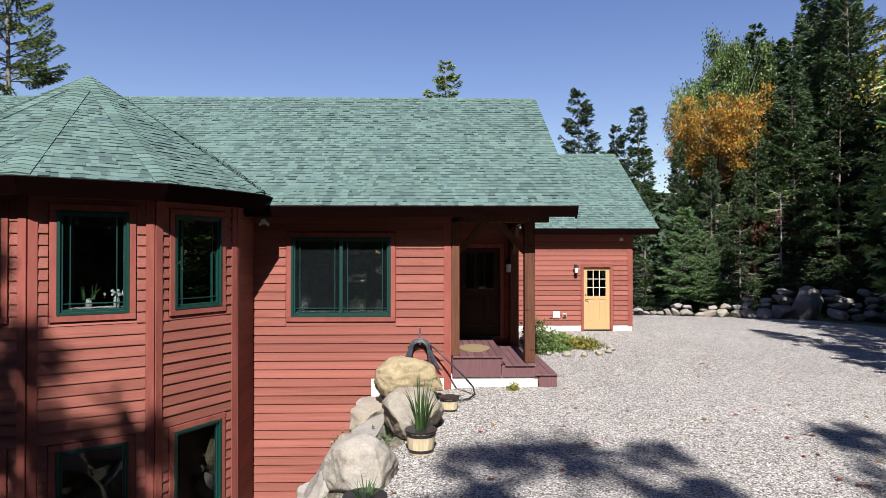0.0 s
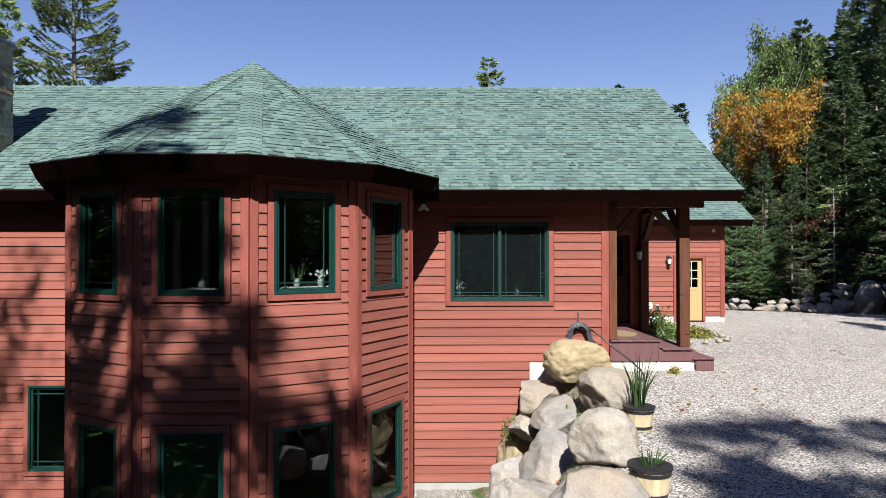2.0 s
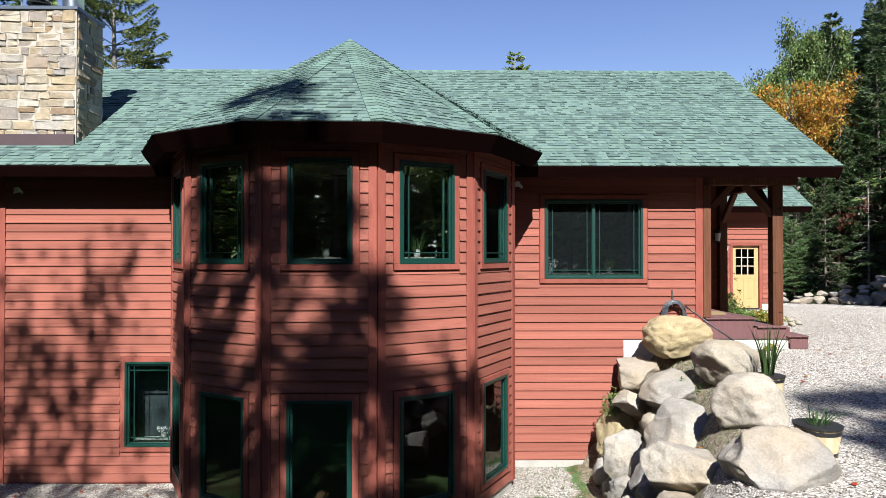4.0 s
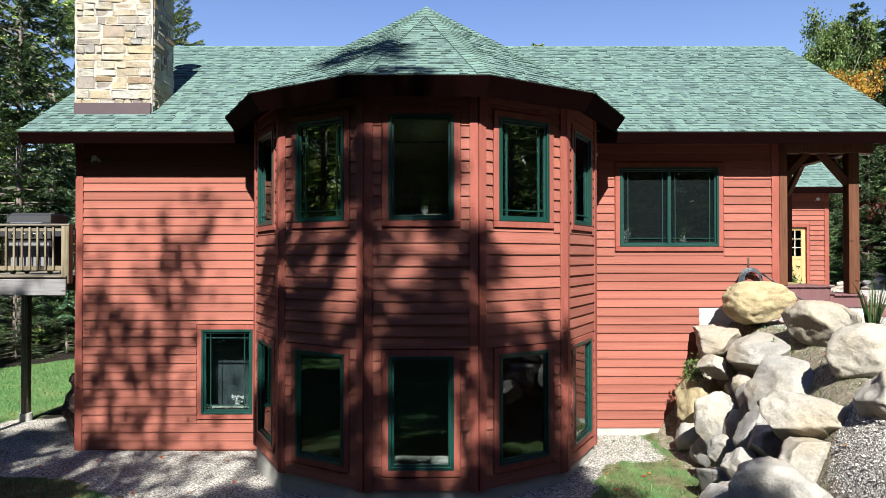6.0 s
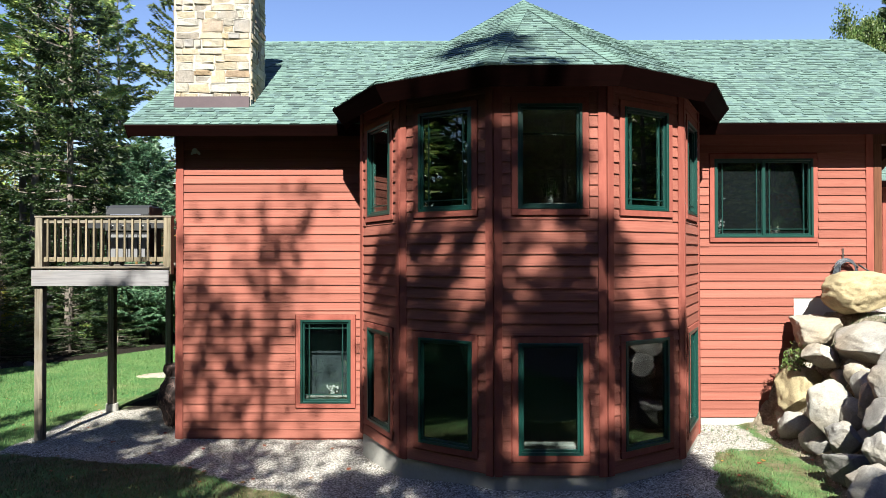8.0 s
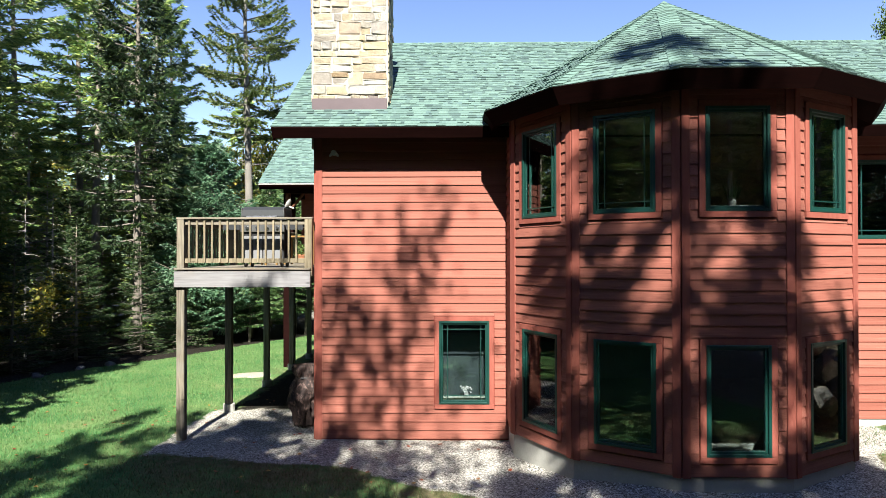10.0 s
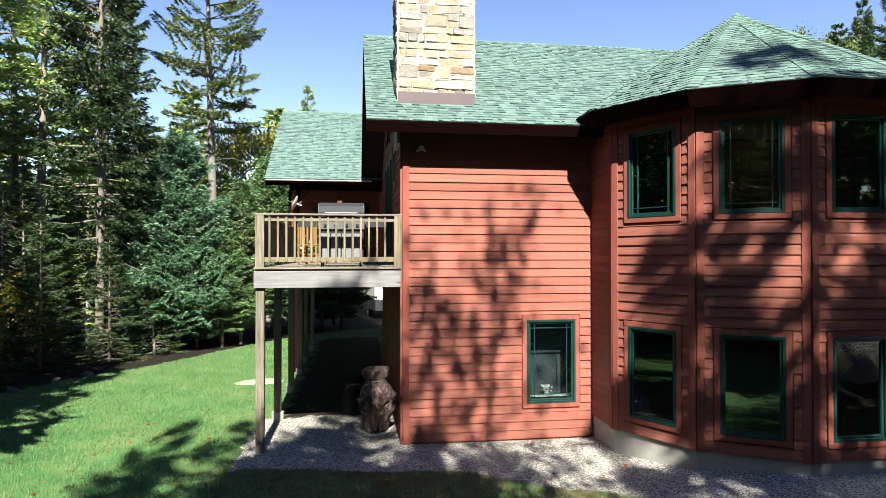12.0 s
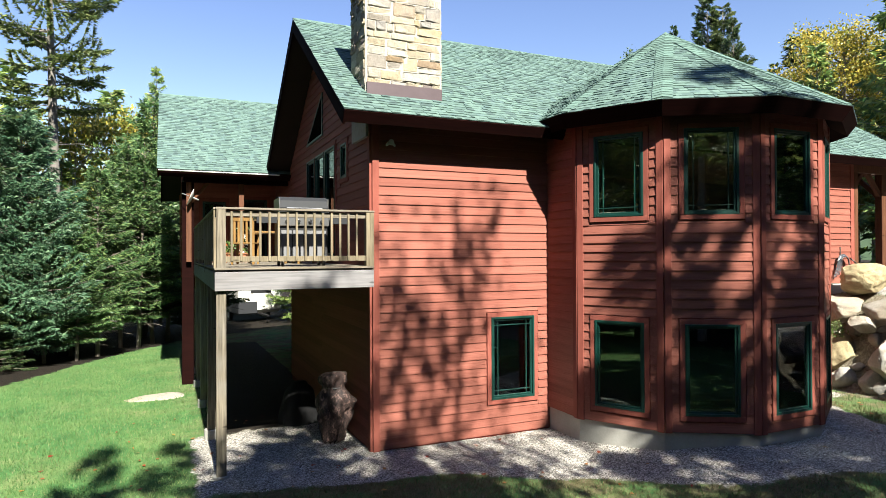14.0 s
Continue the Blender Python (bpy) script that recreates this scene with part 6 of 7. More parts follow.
for x, y, h, petals in ((-15.05, 17.6, 0.75, True), (-14.75, 18.3, 0.55, False), (-14.95, 16.9, 0.5, True), (-14.35, 18.0, 0.9, True)):
    t = thing("flower_pot", "terracotta pot of leafy summer flowers on the deck" if petals else "terracotta pot of green leaves on the deck", "potted plant", Matrix.Translation((x, y, 3.297)), group="deck pots")
    part("pot", Geo().lathe([(0.09, 0), (0.13, 0.2), (0.145, 0.21), (0.145, 0.25), (0.12, 0.25)], 16), M_TERRA, t)
    leaves, blooms = Geo(), Geo()
    for k in range(90):
        a, rr, z = rp2.uniform(0, math.tau), 0.22 * math.sqrt(rp2.random()), 0.24 + (h - 0.24) * rp2.random()
        c = Vector((rr * math.cos(a), rr * math.sin(a), z))
        d = Vector((rp2.gauss(0, 1), rp2.gauss(0, 1), rp2.gauss(0.3, 0.6))).normalized() * 0.07
        w = d.cross(Vector((rp2.gauss(0, 1), rp2.gauss(0, 1), 1))).normalized() * 0.022
        (blooms if petals and k % 4 == 0 else leaves).add([c - d, c + w, c + d, c - w], [(0, 1, 2, 3)])
    part("foliage", leaves, M_LEAF_G, t)
    if petals:
        part("petals", blooms, M_FALLEN if h < 0.6 else M_FLOWER, t)
# small dish aerial on the corner of the rear porch
da = thing("dish_aerial", "small white dish aerial on the porch corner", "aerial", pose(-15.52, 19.80, 5.10, 8, -68, -12))
part("dish", Geo().lathe([(0.0, 0.0), (0.12, 0.015), (0.24, 0.06), (0.245, 0.066), (0.12, 0.026), (0.0, 0.012)], 28), M_PLASTIC, da, smooth=True)
part("arm", Geo().tube([(0, -0.2, 0.04), (0, -0.08, 0.30)], 0.012, 6), M_GALV, da)
part("bracket", Geo().tube([(0, 0, -0.16), (0, 0, 0.0)], 0.022, 8), M_GALV, da)
# covered stove under the deck
g = Geo()
rows_n, ring_n = 34, 72
for i in range(rows_n + 1):
    h = i / rows_n
    wide = 0.33 + 0.07 * smooth(0.15, 0.45, h) - 0.08 * smooth(0.25, 0.0, h) - 0.18 * smooth(0.58, 0.80, h) + 0.07 * smooth(0.81, 0.88, h) - 0.03 * smooth(0.95, 1.0, h)
    for j in range(ring_n):
        a = math.tau * j / ring_n
        ca, sa = math.cos(a), math.sin(a)
        pleat = math.sin(13 * a + 2.2 * noise.noise((ca * 2, sa * 2, 3))) * 0.5 + math.sin(7 * a + 5 * h) * 0.4
        skirt = smooth(0.84, 0.70, h)
        lump = noise.fractal((ca * 1.6 + 4, sa * 1.6, h * 3.2), 1.0, 2.0, 3)
        rr = wide * (1 + 0.09 * pleat * skirt + 0.05 * pleat * (1 - skirt) + 0.42 * lump)
        rr *= 1 + 0.22 * max(0.0, math.cos(a + 0.5)) * math.exp(-((h - 0.52) / 0.14) ** 2)
        hood = smooth(0.84, 0.92, h)
        rr *= 1 + 0.22 * hood * (abs(ca) ** 4 + abs(sa) ** 4 - 0.6)
        g.v.append((ca * rr + 0.03 * lump, sa * rr, 0.04 + 1.29 * h + 0.02 * lump * hood + 0.04 * pleat * smooth(0.12, 0.0, h)))
for i in range(rows_n):
    for j in range(ring_n):
        a, b = i * ring_n + j, i * ring_n + (j + 1) % ring_n
        g.f.append((a, b, b + ring_n, a + ring_n))
top = len(g.v)
g.v.append((0.02, -0.03, 1.36))
g.f += [(rows_n * ring_n + j, rows_n * ring_n + (j + 1) % ring_n, top) for j in range(ring_n)]
cv = thing("covered_stove", "upright garden stove under a tied camouflage cover", "covered stove", Matrix.Translation((-13.32, 12.65, ground_height(-13.32, 12.65))) @ Matrix.Diagonal((0.74, 0.74, 0.97, 1)))
part("cover", g, M_CAMO, cv, smooth=True)
part("tie_cord", Geo().tube([((0.232 + 0.012 * math.sin(5 * t)) * math.cos(t), (0.232 + 0.012 * math.sin(5 * t)) * math.sin(t), 1.075 + 0.012 * math.sin(t)) for t in (math.tau * i / 24 for i in range(25))], 0.011, 6), M_BLACK, cv, "dark tie cord")
for a in (0.6, 2.7, 4.7):
    part("foot", Geo().tube([(0.2 * math.cos(a), 0.2 * math.sin(a), -0.02), (0.16 * math.cos(a), 0.16 * math.sin(a), 0.2)], 0.02, 8), M_BLACK, cv)

# low covered machine behind the stove
g = Geo()
for i in range(13):
    h = i / 12
    for j in range(36):
        a = math.tau * j / 36
        fold = 1 + 0.07 * math.sin(9 * a + 3 * h) * (1 - h) + 0.16 * noise.noise((math.cos(a) * 2, math.sin(a) * 2, h * 2 + 9))
        rr = (0.40 - 0.10 * h - 0.16 * smooth(0.75, 1.0, h)) * fold
        g.v.append((rr * math.cos(a), 0.8 * rr * math.sin(a), 0.86 * h))
for i in range(12):
    g.f += [(i * 36 + j, i * 36 + (j + 1) % 36, (i + 1) * 36 + (j + 1) % 36, (i + 1) * 36 + j) for j in range(36)]
g.f.append(tuple(12 * 36 + j for j in range(36)))
cm = thing("covered_mower", "low garden machine under a dark cloth cover", "covered machine", Matrix.Translation((-13.62, 14.35, ground_height(-13.62, 14.35))))
part("cover", g, M_DARKCLOTH, cm, smooth=True)


# ---- planters ----
def strap_leaves(n, h, spread, seed, width=0.016):
    r = random.Random(seed)
    g = Geo()
    for _ in range(n):
        a, b = r.uniform(0, math.tau), r.uniform(0.0, 1.0)
        hh, sp = h * r.uniform(0.6, 1.1), spread * b
        bx, by = 0.08 * math.cos(a), 0.08 * math.sin(a)
        side = Vector((-math.sin(a + 0.6), math.cos(a + 0.6), 0)) * width
        pts = []
        for i in range(6):
            t = i / 5
            pts.append(Vector((bx + math.cos(a) * sp * t ** 1.8, by + math.sin(a) * sp * t ** 1.8, hh * (t - 0.22 * b * t * t))))
        vs = []
        for i, p in enumerate(pts):
            k = (1 - (i / 5) ** 2) + 0.04
            vs += [p - side * k, p + side * k]
        g.add(vs, [(2 * i, 2 * i + 1, 2 * i + 3, 2 * i + 2) for i in range(5)])
    return g


def barrel_planter(x, y, leaves, label, size=1.0):
    z = ground_height(x, y)
    b = thing("barrel_planter", label, "planter", Matrix.Translation((x, y, z)) @ Matrix.Diagonal((0.76 * size, 0.76 * size, 0.82 * size, 1)), group="barrel planters")
    for k in range(16):
        a = math.tau * k / 16
        m = Matrix.Rotation(a, 4, "Z")
        w0, w1 = 0.205 * math.tan(math.pi / 16) * 0.97, 0.262 * math.tan(math.pi / 16) * 0.97
        vs = [m @ Vector(p) for p in ((0.205, -w0, 0), (0.205, w0, 0), (0.262, w1, 0.36), (0.262, -w1, 0.36), (0.18, -w0, 0), (0.18, w0, 0), (0.237, w1, 0.36), (0.237, -w1, 0.36))]
        part("stave", Geo().add(vs, [(0, 1, 2, 3), (7, 6, 5, 4), (3, 2, 6, 7), (0, 3, 7, 4), (1, 5, 6, 2)]), M_BARREL, b)
    for z0, rr in ((0.05, 0.219), (0.30, 0.259)):
        part("hoop", Geo().lathe([(rr - 0.012, z0 - 0.025), (rr - 0.004, z0 - 0.025), (rr + 0.004, z0 + 0.025), (rr - 0.006, z0 + 0.025)], 32), M_BLACK, b, "black metal hoop")
    part("rim", Geo().lathe([(0.262, 0.335), (0.278, 0.345), (0.278, 0.368), (0.235, 0.368)], 32), M_BLACK, b)
    part("soil", Geo().lathe([(0.0, 0.24), (0.228, 0.24), (0.228, 0.31), (0.0, 0.32)], 24), M_SOIL, b)
    o = part("leaves", leaves, M_IRIS, b, "long green strap leaves")
    o.location = (0, 0, 0.30)
    return b


barrel_planter(-0.11, 8.36, strap_leaves(34, 1.0, 0.34, 3), "half-barrel planter with tall iris leaves on the gravel", 1.04)
barrel_planter(-0.66, 6.38, strap_leaves(30, 0.30, 0.34, 4, 0.012), "half-barrel planter with short trailing leaves", 1.1)


barrel_planter(0.33, 10.1, strap_leaves(14, 0.12, 0.2, 5, 0.012), "half-barrel planter with bare soil under the hose end", 0.8)


def shrub(name, label, x, y, w, h, seed, mat, n=900, leaf=0.05):
    """A low bush of small leaves on thin stems."""
    r = np.random.default_rng(seed)
    z = ground_height(x, y)
    d = r.normal(size=(n, 3))
    d /= np.linalg.norm(d, axis=1)[:, None]
    d[:, 2] = np.abs(d[:, 2])
    rad = r.uniform(0.25, 1.0, (n, 1)) ** 0.6
    lump = 1 + 0.35 * np.sin(d[:, :1] * 5 + seed) * np.cos(d[:, 1:2] * 6)
    p = d * rad * lump * np.array([w / 2, w / 2, h])
    s = leaf * r.uniform(0.6, 1.4, (n, 1))
    a, b = r.normal(size=(n, 3)), r.normal(size=(n, 3))
    a /= np.linalg.norm(a, axis=1)[:, None]
    b = np.cross(a, b)
    b /= np.linalg.norm(b, axis=1)[:, None]
    v = np.stack([p - a * s, p + b * s * 0.4, p + a * s, p - b * s * 0.4], 1).reshape(-1, 3)
    k = np.arange(n)[:, None, None] * 4
    f = (k + np.array([(0, 1, 2), (0, 2, 3)])[None]).reshape(-1, 3)
    t = thing(name, label, "plant", Matrix.Translation((x, y, z)))
    part("foliage", tri_mesh("foliage", mat, v, f), mat, t)
    g = Geo()
    rr = random.Random(seed)
    for i in range(9):
        a = rr.uniform(0, math.tau)
        g.tube([(0, 0, -0.03), (math.cos(a) * w * 0.2, math.sin(a) * w * 0.2, h * 0.5), (math.cos(a) * w * 0.36, math.sin(a) * w * 0.36, h * 0.8)], [0.008, 0.006, 0.003], 4)
    tagged(part("stalk", g, M_BARK, t), kind="stuff")
    return t


shrub("garden_shrub", "loose green garden shrub beside the porch", 2.75, 15.6, 0.9, 0.85, 11, M_LEAF_G, 1200)
shrub("garden_shrub", "low bright green perennial by the drive", 3.3, 16.0, 0.9, 0.38, 12, M_LEAF_G, 1000)
shrub("garden_shrub", "low yellow-green perennial by the drive", 4.1, 16.6, 1.1, 0.28, 13, M_LEAF_Y, 1000)
shrub("garden_shrub", "low yellow-green perennial by the drive", 3.6, 17.4, 1.0, 0.32, 14, M_LEAF_G, 900)
shrub("garden_shrub", "small yellow weed at the porch edge", 1.55, 11.35, 0.28, 0.14, 15, M_LEAF_Y, 160, 0.03)
shrub("garden_weed", "green weeds between the boulders", -0.75, 9.45, 0.45, 0.30, 16, M_LEAF_G, 260, 0.035)
shrub("garden_weed", "tuft of weeds against the red wall", -1.50, 10.85, 0.5, 0.42, 17, M_LEAF_G, 340, 0.035).location.z = 1.48
shrub("garden_weed", "green weeds between the boulders", -1.55, 9.6, 0.35, 0.25, 18, M_LEAF_Y, 200, 0.035)
bs = scatter(2600, -3.2, 0.2, 6.0, 11.5, lambda x, y: 0.3 < zone_masks(x, y)[2] or zone_masks(x, y)[0] > 0.4)
blades("bank_weeds", "thin weeds on the boulder bank", bs, 0.07, 0.012, M_GRASS, 0.7)
r9 = random.Random(9)
for k in range(18):
    a = math.tau * k / 18
    px, py = 3.6 + 1.25 * math.cos(a), 16.4 + 1.35 * math.sin(a)
    s = r9.uniform(0.14, 0.28)
    boulder(px, py, ground_height(px, py) + 0.05, (s, s, s * 0.7), 500 + k, M_BOULDER, r9.uniform(0, 90), 0, "small white border stone of the garden bed", "garden bed stones", 2)


def window_flowers(x, y, z, label, kind):
    t = thing("vase", label, "vase", Matrix.Translation((x, y, z)))
    part("pot", Geo().lathe([(0.035, 0), (0.05, 0.05), (0.04, 0.10), (0.045, 0.12)], 14), M_PLASTIC, t)
    r = random.Random(int(100 * abs(x)))
    g = Geo()
    if kind == "bloom":
        for _ in range(26):
            c = Vector((r.gauss(0, 0.055), r.gauss(0, 0.04), 0.19 + r.gauss(0, 0.035)))
            for j in range(5):
                a = j * math.tau / 5
                u = Vector((math.cos(a), r.uniform(-0.4, 0.4), math.sin(a))) * 0.022
                w2 = Vector((-math.sin(a), 0, math.cos(a))) * 0.010
                g.add([c, c + u * 0.6 + w2, c + u, c + u * 0.6 - w2], [(0, 1, 2, 3)])
        part("petals", g, M_FLOWER, t, "white petals")
    else:
        part("leaves", strap_leaves(16, 0.30, 0.16, 8, 0.010), M_IRIS, t).location = (0, 0, 0.10)
    return t


window_flowers(-4.60, 9.18, 4.245, "white flowers in a pale pot on the sill", "bloom")
window_flowers(-4.92, 9.02, 4.245, "small green plant in a pale pot on the sill", "leaf")
window_flowers(-1.30, 11.86, 3.925, "thin green plant in a pale pot on the sill", "leaf")
window_flowers(-2.42, 11.86, 3.925, "small pale flowers on the sill", "bloom")
wb = thing("window_bench", "dark low bench inside the lower window", "bench", Matrix.Translation((-10.0, FACADE + 0.42, 0.30)))
part("bench_top", Geo().box(-0.5, -0.13, 0.36, 0.5, 0.13, 0.40, 0.004), M_DARKDOOR, wb)
for x in (-0.46, 0.46):
    part("leg", Geo().box(x - 0.03, -0.12, 0.0, x + 0.03, 0.12, 0.36, 0.004), M_DARKDOOR, wb)
window_flowers(-9.95, FACADE + 0.42, 0.70, "white flowers on the bench in the lower window", "bloom")
window_flowers(-6.20, 8.72, 4.245, "pale vase on the turret window sill", "leaf")


# camper parked beyond the lawn
cp = thing("camper_trailer", "white and grey camper trailer parked behind the house", "trailer", pose(-11.2, 38.5, ground_height(-11.2, 38.5), 0, 0, 12))
part("body", Geo().box(-1.3, 0, 0.55, 1.3, 5.0, 2.9, 0.18), M_WHITE, cp)
part("lower_panel", Geo().box(-1.32, -0.02, 0.5, -0.2, 5.02, 1.25, 0.05), M_GREYPANEL, cp)
part("window", Geo().box(-0.6, -0.03, 1.7, 0.6, 0.02, 2.3, 0.02), M_BLACK, cp)
for x in (-1.15, 1.15):
    wheel = part("wheel", Geo().tube([(x - 0.1, 2.2, 0.34), (x + 0.1, 2.2, 0.34)], 0.34, 18), M_BLACK, cp)
    part("rim", Geo().tube([(x - 0.11, 2.2, 0.34), (x + 0.11, 2.2, 0.34)], 0.19, 14), M_GALV, wheel)
part("hitch", Geo().box(-0.06, -1.2, 0.42, 0.06, 0.1, 0.52, 0.01), M_BLACK, cp)
part("jack", Geo().tube([(0, -1.0, 0), (0, -1.0, 0.5)], 0.03, 8), M_BLACK, cp)

# ---- trees ----
def kites(base, tip, wide, r):
    """Flat pointed sprays from base to tip: four corners and two triangles each."""
    d = tip - base
    n = r.normal(size=base.shape)
    s = np.cross(d, n)
    s /= np.linalg.norm(s, axis=1)[:, None] + 1e-9
    mid = base + d * 0.45
    v = np.stack([base, mid + s * wide, tip, mid - s * wide], 1).reshape(-1, 3)
    k = np.arange(len(base))[:, None, None] * 4
    return v, (k + np.array([(0, 1, 2), (0, 2, 3)])[None]).reshape(-1, 3)


def slivers(base, tip, wide, r):
    """Slender needle twigs from base to tip, one triangle each."""
    n = r.normal(size=base.shape)
    q = np.cross(tip - base, n)
    q /= np.linalg.norm(q, axis=1)[:, None] + 1e-9
    v = np.stack([base + q * wide, tip, base - q * wide], 1).reshape(-1, 3)
    return v, np.arange(len(base) * 3).reshape(-1, 3)


def conifer_meshes(name, seed, height, radius, bare, needle, whorls, per_whorl, droop, sprays, spray_len, gap=0.0, bark=None, dead=10, fat=0.13, limbs=True, stout=1.0):
    """Trunk with limbs, and a crown of needle sprays on drooping branches."""
    r = np.random.default_rng(seed)
    g = Geo()
    lean = r.normal(0, 0.012, 2)
    pts = [(lean[0] * z, lean[1] * z, z) for z in np.linspace(-0.3, height * 0.98, 9)]
    base_r = 0.0100 * height * stout
    g.tube(pts, [base_r * (1 - 0.95 * i / 8) + 0.012 for i in range(9)], 9)
    bases, tips, wides = [], [], []
    for w in range(whorls):
        t = bare + (1 - bare) * (w + r.uniform(0, 0.7)) / whorls
        z = t * height
        f = (t - bare) / (1 - bare)
        reach = radius * (min(1.0, 3.2 * f + 0.45) if bare > 0.05 else 1.0) * (1 - f) ** 0.75 + 0.18
        for b in range(per_whorl):
            if r.random() < gap:
                continue
            a = r.uniform(0, math.tau)
            L = reach * r.uniform(0.6, 1.15)
            up = 0.55 * f - droop * (1 - f) + r.normal(0, 0.08)
            out = np.array([math.cos(a), math.sin(a), 0])
            o = np.array([lean[0] * z, lean[1] * z, z])
            s = np.linspace(0, 1, 6)
            line = o + np.outer(s * L, out) + np.outer(L * (up * s + 0.22 * s * s - 0.0), [0, 0, 1])
            if limbs:
                g.tube(line[[0, 3, 5]], [0.012 + 0.012 * L, 0.008 + 0.005 * L, 0.004], 3, False)
            n = max(6, int(sprays * (0.35 + L / radius)))
            q = r.uniform(0.18, 1.0, n) ** 0.8
            p = o + np.outer(q * L, out) + np.outer(L * (up * q + 0.22 * q * q), [0, 0, 1])
            side = np.array([-out[1], out[0], 0])
            sg = r.choice([-1.0, 1.0], n)
            spread = (0.42 * L * (1.15 - q) + 0.12)
            # twigs to both sides, with two or three sprays on each
            for part_at in (0.0, 0.5, 0.9):
                bp = p + (side * sg[:, None] * 0.8 + out * 0.55) * (spread * part_at)[:, None]
                bp[:, 2] -= 0.10 * spread * part_at + r.uniform(0, 0.06, n)
                dirv = side * sg[:, None] * r.uniform(0.2, 1.0, (n, 1)) + out * r.uniform(0.3, 1.0, (n, 1))
                dirv = dirv + np.array([0, 0, 1]) * r.normal(-0.12, 0.32, (n, 1))
                dirv /= np.linalg.norm(dirv, axis=1)[:, None]
                ln = spray_len * r.uniform(0.6, 1.3, n)
                bases.append(bp)
                tips.append(bp + dirv * ln[:, None])
                wides.append(ln * r.uniform(0.5, 1.0, n) * fat)
    for _ in range(dead):
        z = r.uniform(0.12, max(bare, 0.15)) * height
        a, L = r.uniform(0, math.tau), r.uniform(0.5, 1.0) * radius * 0.7
        g.tube([(0, 0, z), (math.cos(a) * L * 0.5, math.sin(a) * L * 0.5, z + 0.02 * L), (math.cos(a) * L, math.sin(a) * L, z - 0.12 * L)], [0.022, 0.014, 0.005], 3, False)
    v, f = slivers(np.concatenate(bases), np.concatenate(tips), np.concatenate(wides)[:, None], r)
    return g.mesh(name + "_trunk", bark or M_BARK, True), tri_mesh(name + "_crown", needle, v, f), height


def broadleaf_meshes(name, seed, height, radius, bare, leaf_mat, leaves, leaf, bark, clumps=34, loose=0.19):
    r = np.random.default_rng(seed)
    g = Geo()
    bend = r.normal(0, 0.03, 2)
    top = height * 0.72
    g.tube([(bend[0] * z * z / height, bend[1] * z * z / height, z) for z in np.linspace(-0.3, top * 0.8, 8)], [0.013 * height * (1 - 0.9 * i / 7) + 0.01 for i in range(8)], 8)
    cs = []
    for k in range(clumps):
        t = r.uniform(bare, 0.95)
        a = r.uniform(0, math.tau)
        f = (t - bare) / (1 - bare)
        L = radius * math.sin(math.pi * min(1, 0.18 + 0.75 * f)) * r.uniform(0.35, 1.0)
        zz = t * top * 0.8
        s = np.array([bend[0] * zz * zz / height, bend[1] * zz * zz / height, zz])
        e = s + np.array([math.cos(a) * L, math.sin(a) * L, L * r.uniform(0.35, 0.9)])
        m2 = (s + e) / 2 + np.array([0, 0, -0.08 * L])
        g.tube([s, m2, e], [0.02 + 0.012 * L, 0.012 + 0.006 * L, 0.005], 5, False)
        cs += [e, (m2 + e) / 2 + r.normal(0, 0.2, 3)]
    cs = np.array(cs)
    pick = r.integers(0, len(cs), leaves)
    p = cs[pick] + r.normal(0, 1, (leaves, 3)) * np.array([0.62, 0.62, 0.42]) * radius * loose
    d = r.normal(0, 1, (leaves, 3))
    d[:, 2] -= 0.4
    d /= np.linalg.norm(d, axis=1)[:, None]
    ln = leaf * r.uniform(0.6, 1.4, (leaves, 1))
    v, f = kites(p, p + d * ln, ln * 0.36, r)
    return g.mesh(name + "_trunk", bark, True), tri_mesh(name + "_crown", leaf_mat, v, f), height


KINDS = {
    "spruce_full": conifer_meshes("spruce", 1, 14.0, 2.7, 0.03, M_NEEDLE, 36, 5, 0.30, 46, 0.30, dead=0, fat=0.15),
    "spruce_young": conifer_meshes("spruce", 2, 9.0, 2.75, 0.06, M_NEEDLE_B, 38, 9, 0.14, 86, 0.155, dead=0, fat=0.22),
    "fir_young": conifer_meshes("fir", 3, 9.5, 2.3, 0.15, M_NEEDLE_F, 30, 6, 0.22, 46, 0.20, dead=6, fat=0.17),
    "spruce_tall": conifer_meshes("spruce", 4, 21.0, 3.2, 0.24, M_NEEDLE, 44, 4, 0.34, 104, 0.19, 0.10, dead=24, fat=0.20),
    "spruce_thin": conifer_meshes("spruce", 5, 20.0, 2.6, 0.38, M_NEEDLE, 33, 4, 0.40, 48, 0.26, 0.18, dead=34, fat=0.19),
    "spruce_open": conifer_meshes("spruce", 10, 21.0, 3.2, 0.24, M_NEEDLE, 38, 4, 0.42, 42, 0.32, 0.38, dead=20, fat=0.18),
    "pine_tall": conifer_meshes("pine", 6, 21.0, 2.9, 0.46, M_NEEDLE_P, 27, 5, 0.18, 150, 0.18, 0.14, M_PINE, dead=30, fat=0.19, stout=1.25),
    "spruce_back": conifer_meshes("spruce", 8, 16.0, 3.0, 0.06, M_NEEDLE, 24, 5, 0.30, 10, 0.55, dead=0, fat=0.26),
    "spruce_ring": conifer_meshes("spruce", 9, 16.0, 3.0, 0.06, M_NEEDLE, 22, 4, 0.30, 8, 0.85, dead=0, fat=0.30, limbs=False),
    "snag": conifer_meshes("snag", 7, 9.0, 1.6, 0.80, M_NEEDLE, 5, 3, 0.3, 5, 0.25, 0.3, M_DEAD, dead=70),
}
